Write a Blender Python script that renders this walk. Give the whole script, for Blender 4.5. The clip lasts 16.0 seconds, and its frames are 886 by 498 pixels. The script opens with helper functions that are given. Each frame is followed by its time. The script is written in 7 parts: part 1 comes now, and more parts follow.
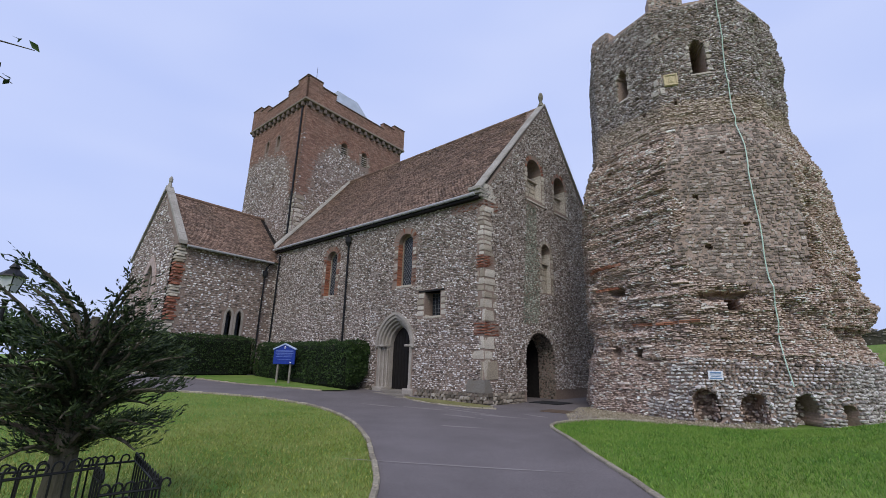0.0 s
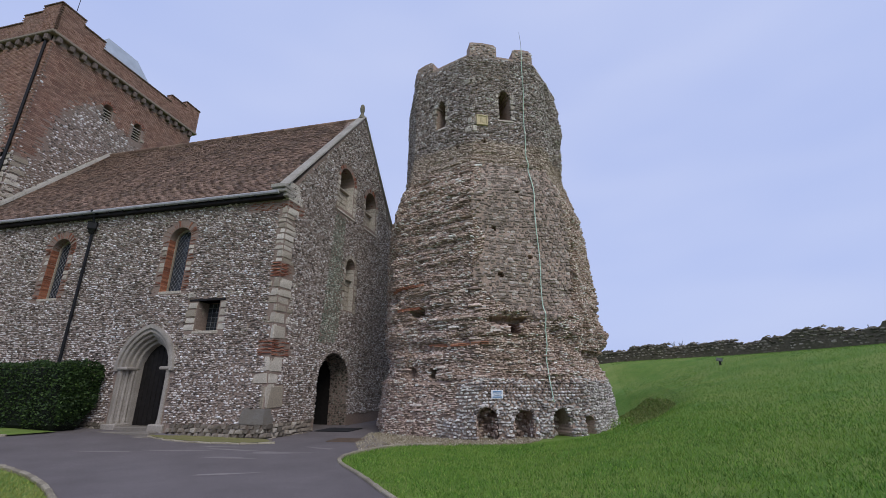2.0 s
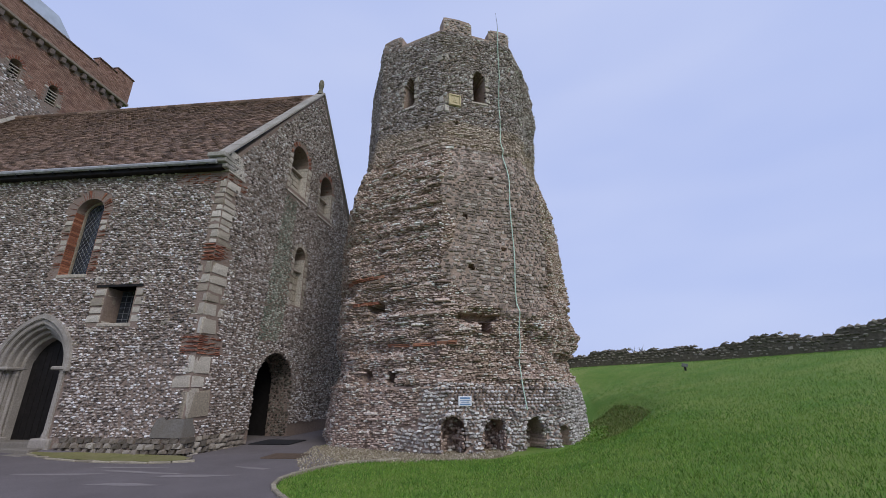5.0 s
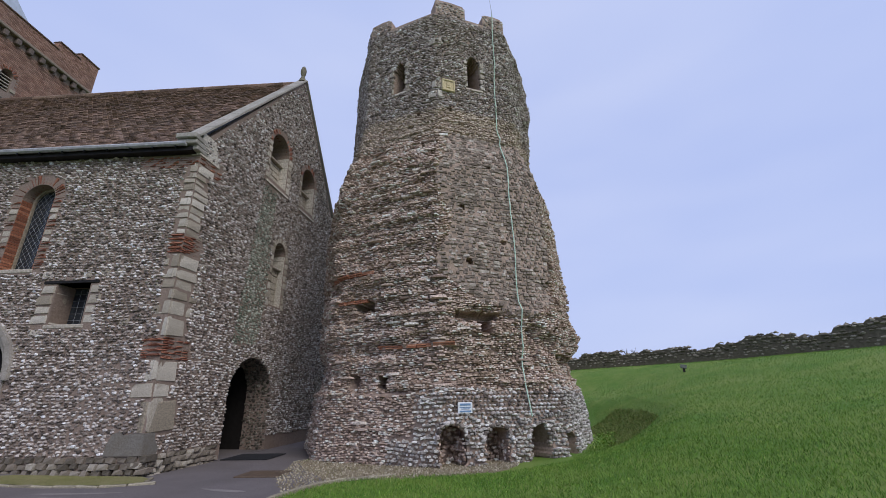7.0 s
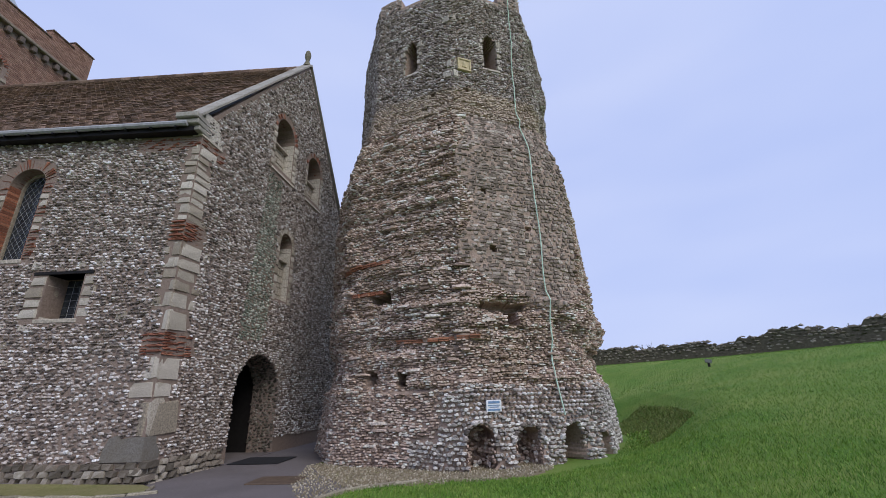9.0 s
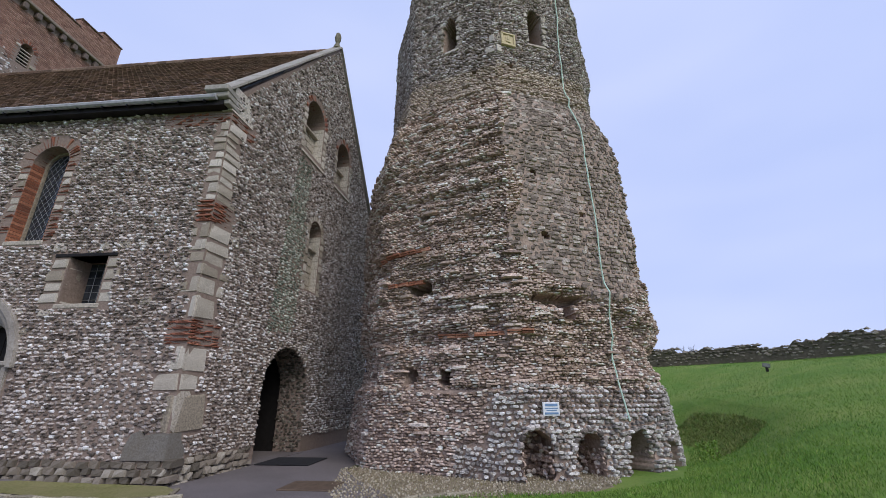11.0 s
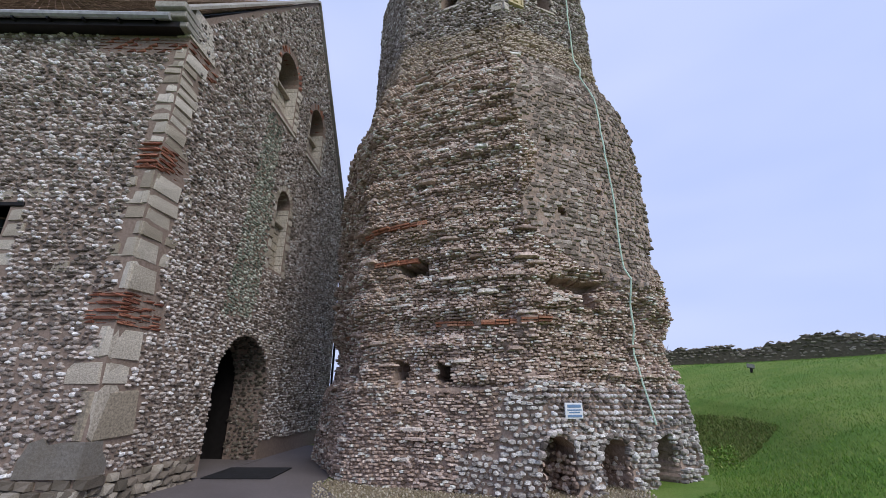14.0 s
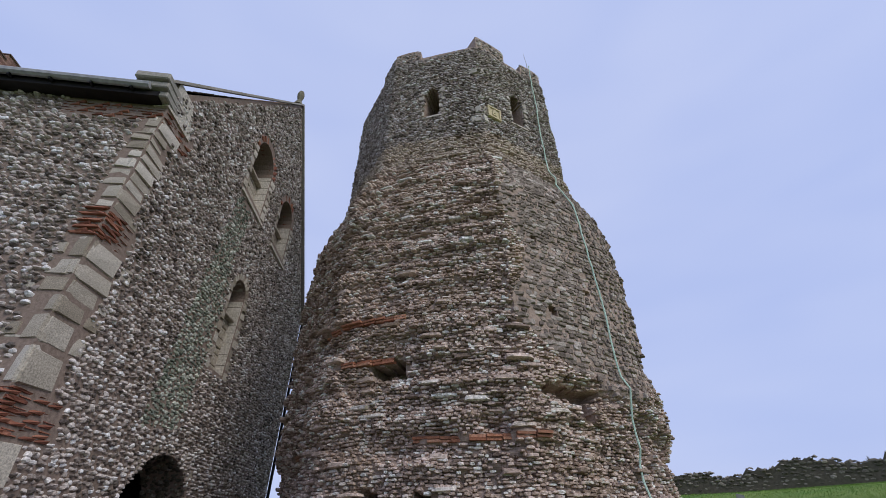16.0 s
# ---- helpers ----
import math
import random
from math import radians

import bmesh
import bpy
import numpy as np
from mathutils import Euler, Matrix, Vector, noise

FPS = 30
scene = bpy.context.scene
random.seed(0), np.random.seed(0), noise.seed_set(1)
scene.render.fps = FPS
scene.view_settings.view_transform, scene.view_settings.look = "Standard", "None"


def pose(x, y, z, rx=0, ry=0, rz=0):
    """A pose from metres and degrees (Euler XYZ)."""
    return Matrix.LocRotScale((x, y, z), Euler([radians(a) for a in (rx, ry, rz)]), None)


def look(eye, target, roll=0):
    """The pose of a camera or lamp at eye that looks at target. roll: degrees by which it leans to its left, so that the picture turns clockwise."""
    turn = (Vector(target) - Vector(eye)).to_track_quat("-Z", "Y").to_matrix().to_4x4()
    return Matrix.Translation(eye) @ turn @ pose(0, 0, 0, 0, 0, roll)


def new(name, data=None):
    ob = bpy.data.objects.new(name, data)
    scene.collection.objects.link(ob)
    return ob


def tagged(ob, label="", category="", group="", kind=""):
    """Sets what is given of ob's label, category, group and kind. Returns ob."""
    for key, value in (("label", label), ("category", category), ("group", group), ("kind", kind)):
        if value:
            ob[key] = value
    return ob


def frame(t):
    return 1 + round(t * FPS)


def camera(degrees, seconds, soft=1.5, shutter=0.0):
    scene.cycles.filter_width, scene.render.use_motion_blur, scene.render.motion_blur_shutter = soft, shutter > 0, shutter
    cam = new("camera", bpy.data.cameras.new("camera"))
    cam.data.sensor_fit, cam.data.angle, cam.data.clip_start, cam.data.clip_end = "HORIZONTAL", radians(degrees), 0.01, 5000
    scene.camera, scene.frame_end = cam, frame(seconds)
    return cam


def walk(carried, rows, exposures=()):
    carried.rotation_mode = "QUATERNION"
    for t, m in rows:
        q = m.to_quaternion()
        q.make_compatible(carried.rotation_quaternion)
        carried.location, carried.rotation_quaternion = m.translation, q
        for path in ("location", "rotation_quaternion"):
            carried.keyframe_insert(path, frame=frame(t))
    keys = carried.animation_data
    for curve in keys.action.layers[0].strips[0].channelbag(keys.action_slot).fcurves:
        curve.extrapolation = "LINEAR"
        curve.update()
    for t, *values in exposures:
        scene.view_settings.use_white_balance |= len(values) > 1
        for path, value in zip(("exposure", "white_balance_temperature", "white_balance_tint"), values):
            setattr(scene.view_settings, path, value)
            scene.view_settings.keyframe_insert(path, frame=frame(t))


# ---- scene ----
cam = camera(92.9, 16.0, soft=0.8)
PATH = [
    (0, (9.771, -14.271, 1.523), (8.537, -12.787, 2.049), 1.3),
    (0.5, (9.576, -14.005, 1.566), (8.572, -12.368, 2.126), 1.5),
    (1, (9.425, -13.731, 1.589), (8.702, -11.966, 2.188), 1.2),
    (1.5, (9.311, -13.465, 1.604), (8.786, -11.636, 2.22), 0.3),
    (2, (9.094, -13.216, 1.603), (8.689, -11.359, 2.225), -0.3),
    (2.5, (8.981, -12.967, 1.602), (8.622, -11.101, 2.224), 0.2),
    (3, (8.901, -12.677, 1.629), (8.595, -10.803, 2.256), 0.3),
    (3.5, (8.717, -12.393, 1.634), (8.449, -10.513, 2.262), 0.4),
    (4, (8.585, -12.102, 1.62), (8.347, -10.219, 2.251), 0.4),
    (4.2, (8.561, -11.981, 1.627), (8.332, -10.096, 2.256), 0.2),
    (6.3, (8.071, -10.758, 1.581), (7.938, -8.879, 2.253), -0.4),
    (6.5, (8.027, -10.645, 1.601), (7.904, -8.765, 2.27), -0.6),
    (7, (7.834, -10.376, 1.618), (7.733, -8.493, 2.284), -1.0),
    (7.5, (7.709, -10.122, 1.595), (7.626, -8.236, 2.258), -1.3),
    (8, (7.596, -9.872, 1.601), (7.509, -7.987, 2.265), -1.3),
    (8.5, (7.376, -9.654, 1.6), (7.283, -7.769, 2.262), -1.4),
    (8.7, (7.277, -9.586, 1.596), (7.186, -7.701, 2.258), -1.5),
    (11, (6.315, -8.446, 1.603), (6.143, -6.567, 2.267), -0.1),
    (11.5, (6.069, -8.18, 1.577), (5.892, -6.294, 2.219), 0.5),
    (12, (5.874, -7.887, 1.581), (5.712, -5.991, 2.197), 0.5),
    (12.5, (5.754, -7.584, 1.594), (5.617, -5.685, 2.205), -1.1),
    (13, (5.552, -7.328, 1.57), (5.456, -5.418, 2.155), -0.7),
    (13.5, (5.325, -7.081, 1.597), (5.315, -5.164, 2.166), 0.5),
    (14, (5.244, -6.796, 1.595), (5.272, -4.909, 2.256), 0.3),
    (14.5, (5.085, -6.557, 1.588), (5.182, -4.693, 2.306), 0.3),
    (15, (4.893, -6.322, 1.616), (5.044, -4.527, 2.485), 0.3),
    (15.5, (4.803, -6.031, 1.629), (4.988, -4.336, 2.673), 0.4),
    (16, (4.72, -5.83, 1.627), (4.94, -4.195, 2.757), -0.3),
]
walk(cam, [(t, look(eye, target, roll)) for t, eye, target, roll in PATH], [(0, 0.15), (1.5, 0.0), (4, 0.0), (8, 0.08), (11, 0.2), (13, 0.24), (14.5, 0.2), (15.2, 0.12), (16, 0.0)])

# ---- world, sun ----
SUN_EL, SUN_AZ = 44.0, 141.0
world = bpy.data.worlds.new("overcast_sky")
scene.world = world
world.use_nodes = True
wn, wl = world.node_tree.nodes, world.node_tree.links
wn.clear()
w_out = wn.new("ShaderNodeOutputWorld")
w_bg = wn.new("ShaderNodeBackground")
w_sky = wn.new("ShaderNodeTexSky")
w_sky.sky_type = "NISHITA"
w_sky.sun_disc = False
w_sky.sun_elevation, w_sky.sun_rotation = radians(SUN_EL), radians(SUN_AZ)
w_sky.air_density, w_sky.dust_density, w_sky.ozone_density = 1.0, 3.0, 1.5
w_co = wn.new("ShaderNodeTexCoord")
w_map = wn.new("ShaderNodeMapping")
w_map.inputs["Scale"].default_value = (1.2, 1.2, 4.0)
w_noise = wn.new("ShaderNodeTexNoise")
w_noise.inputs["Scale"].default_value = 1.6
w_noise.inputs["Detail"].default_value = 2.0
w_noise.inputs["Roughness"].default_value = 0.5
w_ramp = wn.new("ShaderNodeValToRGB")
w_ramp.color_ramp.elements[0].position, w_ramp.color_ramp.elements[0].color = 0.3, (4.9, 5.85, 9.4, 1)
w_ramp.color_ramp.elements[1].position, w_ramp.color_ramp.elements[1].color = 0.72, (5.8, 6.6, 9.7, 1)
w_mix = wn.new("ShaderNodeMixRGB")
w_mix.inputs[0].default_value = 0.88
wl.new(w_co.outputs["Generated"], w_map.inputs["Vector"])
wl.new(w_map.outputs[0], w_noise.inputs["Vector"])
wl.new(w_noise.outputs["Fac"], w_ramp.inputs[0])
wl.new(w_sky.outputs[0], w_mix.inputs[1])
wl.new(w_ramp.outputs[0], w_mix.inputs[2])
wl.new(w_mix.outputs[0], w_bg.inputs["Color"])
w_bg.inputs["Strength"].default_value = 0.1
wl.new(w_bg.outputs[0], w_out.inputs["Surface"])

sun = new("sun", bpy.data.lights.new("sun", "SUN"))
sun.data.energy, sun.data.angle, sun.data.color = 1.65, radians(34), (1.0, 0.96, 0.9)
sun.matrix_world = look((0, 0, 60), (60 * math.cos(radians(SUN_EL)) * math.sin(radians(SUN_AZ)) * -1, -60 * math.cos(radians(SUN_EL)) * math.cos(radians(SUN_AZ)), 60 - 60 * math.sin(radians(SUN_EL))))


# ---- materials ----
def material(name, rough=0.85, metal=0.0):
    m = bpy.data.materials.new(name)
    m.use_nodes = True
    b = m.node_tree.nodes["Principled BSDF"]
    b.inputs["Roughness"].default_value = rough
    b.inputs["Metallic"].default_value = metal
    b.inputs["Specular IOR Level"].default_value = 0.25
    return m


def ramp_node(m, stops):
    r = m.node_tree.nodes.new("ShaderNodeValToRGB")
    e = r.color_ramp.elements
    while len(e) < len(stops):
        e.new(0.5)
    for el, (p, c) in zip(e, stops):
        el.position, el.color = p, (*c, 1)
    return r


def noise_node(m, scale, detail=4.0, rough=0.55, stretch=None):
    n, l = m.node_tree.nodes, m.node_tree.links
    co = n.new("ShaderNodeTexCoord")
    t = n.new("ShaderNodeTexNoise")
    t.inputs["Scale"].default_value = scale
    t.inputs["Detail"].default_value = detail
    t.inputs["Roughness"].default_value = rough
    if stretch:
        mp = n.new("ShaderNodeMapping")
        mp.inputs["Scale"].default_value = stretch
        l.new(co.outputs["Object"], mp.inputs["Vector"])
        l.new(mp.outputs[0], t.inputs["Vector"])
    else:
        l.new(co.outputs["Object"], t.inputs["Vector"])
    return t


def mix_node(m, kind, fac, a, b):
    n, l = m.node_tree.nodes, m.node_tree.links
    x = n.new("ShaderNodeMixRGB")
    x.blend_type = kind
    for k, v in enumerate((fac, a, b)):
        if isinstance(v, (int, float)):
            x.inputs[k].default_value = v
        elif isinstance(v, tuple):
            x.inputs[k].default_value = (*v, 1)
        else:
            l.new(v, x.inputs[k])
    return x.outputs[0]


def add_bump(m, height, strength=0.4, distance=0.02):
    n, l = m.node_tree.nodes, m.node_tree.links
    b = n.new("ShaderNodeBump")
    b.inputs["Strength"].default_value = strength
    b.inputs["Distance"].default_value = distance
    l.new(height, b.inputs["Height"])
    l.new(b.outputs[0], n["Principled BSDF"].inputs["Normal"])


def rough_stuff(name, stops, stain, fine=14.0, coarse=0.7, rough=0.9, bump=0.5, dist=0.02, amount=0.5, stretch=None):
    """Colour from fine grain between the stops, and stains at a coarse scale."""
    m = material(name, rough)
    l = m.node_tree.links
    f = noise_node(m, fine, 5, 0.6, stretch)
    r = ramp_node(m, stops)
    l.new(f.outputs["Fac"], r.inputs[0])
    c = noise_node(m, coarse, 4, 0.6)
    cr = ramp_node(m, [(0.35, (0, 0, 0)), (0.68, (1, 1, 1))])
    l.new(c.outputs["Fac"], cr.inputs[0])
    fac = mix_node(m, "MULTIPLY", 1.0, cr.outputs[0], (amount, amount, amount))
    col = mix_node(m, "MIX", fac, r.outputs[0], stain)
    l.new(col, m.node_tree.nodes["Principled BSDF"].inputs["Base Color"])
    add_bump(m, f.outputs["Fac"], bump, dist)
    return m


def pieces_stuff(name, stops, per="island", fine=30.0, rough=0.85, stain=(0.12, 0.11, 0.08), amount=0.35, bump=0.4, dist=0.01, coarse=0.6):
    """Each piece takes its own colour from the stops; grain and stains go over it."""
    m = material(name, rough)
    n, l = m.node_tree.nodes, m.node_tree.links
    if per == "island":
        rnd = n.new("ShaderNodeNewGeometry").outputs["Random Per Island"]
    else:
        rnd = n.new("ShaderNodeObjectInfo").outputs["Random"]
    r = ramp_node(m, stops)
    l.new(rnd, r.inputs[0])
    f = noise_node(m, fine, 4, 0.6)
    fr = ramp_node(m, [(0.28, (0.5, 0.5, 0.5)), (0.72, (1.4, 1.4, 1.4))])
    l.new(f.outputs["Fac"], fr.inputs[0])
    col = mix_node(m, "MULTIPLY", 1.0, r.outputs[0], fr.outputs[0])
    c = noise_node(m, coarse, 4, 0.6)
    cr = ramp_node(m, [(0.42, (0, 0, 0)), (0.7, (amount, amount, amount))])
    l.new(c.outputs["Fac"], cr.inputs[0])
    col = mix_node(m, "MIX", cr.outputs[0], col, stain)
    l.new(col, n["Principled BSDF"].inputs["Base Color"])
    add_bump(m, f.outputs["Fac"], bump, dist)
    return m


def plain(name, colour, rough=0.6, metal=0.0, vary=0.25, scale=8.0):
    m = material(name, rough, metal)
    f = noise_node(m, scale, 4)
    lo, hi = tuple(c * (1 - vary) for c in colour), tuple(min(1, c * (1 + vary)) for c in colour)
    r = ramp_node(m, [(0.3, lo), (0.7, hi)])
    m.node_tree.links.new(f.outputs["Fac"], r.inputs[0])
    m.node_tree.links.new(r.outputs[0], m.node_tree.nodes["Principled BSDF"].inputs["Base Color"])
    add_bump(m, f.outputs["Fac"], 0.15, 0.004)
    return m


MORTAR = rough_stuff("flint_wall_mortar", [(0.25, (0.166, 0.123, 0.098)), (0.75, (0.342, 0.264, 0.219))], (0.20, 0.15, 0.115), 20, 0.5)
MORTAR_DARK = rough_stuff("weathered_core_mortar", [(0.25, (0.207, 0.151, 0.120)), (0.75, (0.539, 0.413, 0.333))], (0.18, 0.137, 0.103), 16, 0.6)
FLINT = pieces_stuff("knapped_flint", [(0.0, (0.087, 0.071, 0.063)), (0.22, (0.254, 0.212, 0.185)), (0.55, (0.484, 0.418, 0.378)), (0.85, (0.691, 0.636, 0.597)), (1.0, (0.850, 0.850, 0.850))], rough=0.6, amount=0.3)
RAGSTONE = pieces_stuff("weathered_rubble", [(0.0, (0.176, 0.128, 0.102)), (0.3, (0.433, 0.327, 0.265)), (0.75, (0.702, 0.563, 0.478)), (1.0, (0.800, 0.817, 0.754))], amount=0.45, fine=18, stain=(0.324, 0.234, 0.150), bump=0.8, dist=0.025, coarse=0.8)
DRESSED = pieces_stuff("dressed_limestone", [(0.0, (0.30, 0.255, 0.195)), (0.45, (0.42, 0.37, 0.30)), (1.0, (0.58, 0.53, 0.455))], per="object", fine=22, amount=0.25)
DRESSED_J = pieces_stuff("dressed_limestone_joined", [(0.0, (0.30, 0.255, 0.195)), (0.45, (0.42, 0.37, 0.30)), (1.0, (0.58, 0.53, 0.455))], fine=22, amount=0.25)
TILE_RED = pieces_stuff("red_roman_tile", [(0.0, (0.20, 0.075, 0.045)), (0.5, (0.34, 0.125, 0.07)), (1.0, (0.46, 0.20, 0.115))], amount=0.25, stain=(0.15, 0.11, 0.09))
BRICK_WALL = pieces_stuff("brick_tower_face", [(0.0, (0.19, 0.10, 0.072)), (0.5, (0.28, 0.155, 0.11)), (1.0, (0.36, 0.22, 0.165))], amount=0.3, stain=(0.16, 0.13, 0.11))
ROOF = pieces_stuff("clay_roof_tile", [(0.0, (0.108, 0.072, 0.054)), (0.5, (0.204, 0.132, 0.098)), (1.0, (0.336, 0.228, 0.168))], amount=0.4, stain=(0.07, 0.06, 0.045), fine=12)
GRASS_GROUND = rough_stuff("lawn_soil_and_turf", [(0.25, (0.051, 0.121, 0.014)), (0.75, (0.126, 0.240, 0.034))], (0.26, 0.29, 0.08), 26, 0.6, amount=0.55, bump=0.8, dist=0.03)
ASPHALT = rough_stuff("worn_asphalt", [(0.25, (0.095, 0.083, 0.083)), (0.75, (0.235, 0.208, 0.206))], (0.10, 0.088, 0.086), 60, 0.6, rough=0.75, bump=0.45, dist=0.008, amount=0.6)
GRAVEL_BASE = rough_stuff("gravel_bed", [(0.25, (0.16, 0.13, 0.085)), (0.75, (0.32, 0.27, 0.19))], (0.2, 0.17, 0.11), 45, 0.8)
KERB = pieces_stuff("concrete_edging", [(0.0, (0.22, 0.19, 0.14)), (1.0, (0.36, 0.32, 0.24))], per="object", amount=0.4)
DARK_WOOD = plain("dark_oak", (0.011, 0.009, 0.008), 0.6, 0, 0.4, 5)
BLACK_IRON = plain("black_painted_iron", (0.012, 0.012, 0.013), 0.45, 0.2, 0.3, 30)
# near-black colour that puts the shade inside openings into the surface
DARK_INSIDE = plain("painted_interior_shade", (0.014, 0.012, 0.011), 0.95)
LEAD = plain("grey_lead", (0.22, 0.23, 0.24), 0.5, 0.3)
GLASS_DARK = plain("old_leaded_glass", (0.03, 0.034, 0.04), 0.12, 0.0, 0.5, 6)


# ---- building helpers ----
from mathutils.geometry import delaunay_2d_cdt

RNG = np.random.default_rng(7)


def link(name, bm, mat, parent=None, label=""):
    me = bpy.data.meshes.new(name)
    if isinstance(bm, tuple):
        me.from_pydata(bm[0], [], bm[1])
    else:
        bm.to_mesh(me)
        bm.free()
    me.materials.append(mat)
    ob = new(name, me)
    if parent:
        ob.parent = parent
    if label:
        ob["label"] = label
    return ob


def part(name, bm, mat, parent, label=""):
    return link(name, bm, mat, parent, label)


def thing(name, label, category, at=(0, 0, 0), group=""):
    ob = new(name)
    ob.location = at
    return tagged(ob, label, category, group)


def structure(ob, label=""):
    return tagged(ob, label, kind="structure")


def box(bm, x0, y0, z0, x1, y1, z1, m=None, bevel=0.0):
    vs = [bm.verts.new((x, y, z)) for x in (x0, x1) for y in (y0, y1) for z in (z0, z1)]
    a = [bm.faces.new([vs[i] for i in f]) for f in ((0, 1, 3, 2), (4, 6, 7, 5), (0, 4, 5, 1), (2, 3, 7, 6), (0, 2, 6, 4), (1, 5, 7, 3))]
    if bevel:
        ed = list({e for f in a for e in f.edges})
        got = bmesh.ops.bevel(bm, geom=ed, offset=bevel, segments=1, affect="EDGES", clamp_overlap=True)
        vs = list({v for f in got["faces"] for v in f.verts} | {v for v in vs if v.is_valid})
    if m is not None:
        bmesh.ops.transform(bm, matrix=m, verts=vs)
    return vs


def boxes(*specs, bevel=0.0):
    bm = bmesh.new()
    for s in specs:
        box(bm, *s, bevel=bevel)
    return bm


def tube(bm, pts, rad, seg=8):
    """A round bar along points; rad may be one number or one for each point."""
    pts = [Vector(p) for p in pts]
    rings = []
    for i, p in enumerate(pts):
        d = (pts[min(i + 1, len(pts) - 1)] - pts[max(i - 1, 0)]).normalized()
        s = d.cross(Vector((0.31, 0.17, 0.93)) if abs(d.z) < 0.9 else Vector((1, 0, 0))).normalized()
        q = d.cross(s)
        r = rad[i] if isinstance(rad, (list, tuple)) else rad
        rings.append([bm.verts.new(p + r * (math.cos(a) * s + math.sin(a) * q)) for a in (2 * math.pi * k / seg for k in range(seg))])
    for a, b in zip(rings, rings[1:]):
        for k in range(seg):
            bm.faces.new((a[k], a[(k + 1) % seg], b[(k + 1) % seg], b[k]))
    for r in (rings[0][::-1], rings[-1]):
        bm.faces.new(r)
    return bm


def arch_outline(cx, half, z0, spring, rise, n=7, pointed=False):
    """An opening's outline, anticlockwise: jambs from z0, head round or pointed."""
    pts = [(cx - half, z0), (cx + half, z0)]
    if pointed:
        rad = (half * half + rise * rise) / (2 * half)
        top = math.atan2(rise, rad - half)
        right = [(cx + half - rad + rad * math.cos(a), spring + rad * math.sin(a)) for a in np.linspace(0, top, n)]
        left = [(2 * cx - x, z) for x, z in right[-2::-1]]
        pts += right + left
    else:
        pts += [(cx + half * math.cos(a), spring + rise * math.sin(a)) for a in np.linspace(0, math.pi, 2 * n)]
    return [(float(a), float(b)) for a, b in pts]


def panel(outer, holes, thick, m, depth_of=None):
    """A wall: outline and holes in (u, v), its face at w = 0, its back at w = thick, placed by m (columns u, w, v)."""
    loops = [outer] + list(holes)
    vs, ed, fs = [], [], []
    for lp in loops:
        k = len(vs)
        vs += [Vector(p) for p in lp]
        ed += [(k + i, k + (i + 1) % len(lp)) for i in range(len(lp))]
        fs.append([k + i for i in range(len(lp))])
    ov, oe, of, _, _, orig = delaunay_2d_cdt(vs, ed, [], 1, 1e-5)

    def inside(p, lp):
        c = False
        for (x1, y1), (x2, y2) in zip(lp, lp[1:] + lp[:1]):
            if (y1 > p[1]) != (y2 > p[1]) and p[0] < (x2 - x1) * (p[1] - y1) / (y2 - y1) + x1:
                c = not c
        return c

    bm = bmesh.new()
    f_v = [bm.verts.new(m @ Vector((p.x, 0, p.y))) for p in ov]
    b_v = [bm.verts.new(m @ Vector((p.x, thick, p.y))) for p in ov]
    count = {}
    for f in of:
        c = sum((ov[i] for i in f), Vector((0, 0))) / len(f)
        if not inside(c, outer) or any(inside(c, h) for h in holes):
            continue
        bm.faces.new([f_v[i] for i in f])
        bm.faces.new([b_v[i] for i in reversed(f)])
        for a, b in zip(f, list(f[1:]) + [f[0]]):
            count[(a, b)] = 1
    for a, b in count:
        if (b, a) not in count:
            bm.faces.new((f_v[b], f_v[a], b_v[a], b_v[b]))
    bmesh.ops.recalc_face_normals(bm, faces=bm.faces[:])
    return bm


def in_poly(u, v, lp):
    """Which of the points (u, v) lie inside the outline."""
    c = np.zeros(len(u), bool)
    for (x1, y1), (x2, y2) in zip(lp, list(lp[1:]) + [lp[0]]):
        if y1 == y2:
            continue
        c ^= ((y1 > v) != (y2 > v)) & (u < (x2 - x1) * (v - y1) / (y2 - y1) + x1)
    return c


def grown(lp, d):
    cx, cy = np.mean([p[0] for p in lp]), np.mean([p[1] for p in lp])
    w, h = max(p[0] for p in lp) - cx, max(p[1] for p in lp) - cy
    return [(cx + (x - cx) * (1 + d / w), cy + (y - cy) * (1 + d / h)) for x, y in lp]


def basis(origin, along, up=(0, 0, 1)):
    """Columns: along, inward (to the left of along's outward side), up. The face looks to the right of along."""
    a = Vector(along).normalized()
    u = Vector(up).normalized()
    w = u.cross(a).normalized()
    m = Matrix((a, w, u)).transposed().to_4x4()
    m.translation = Vector(origin)
    return m


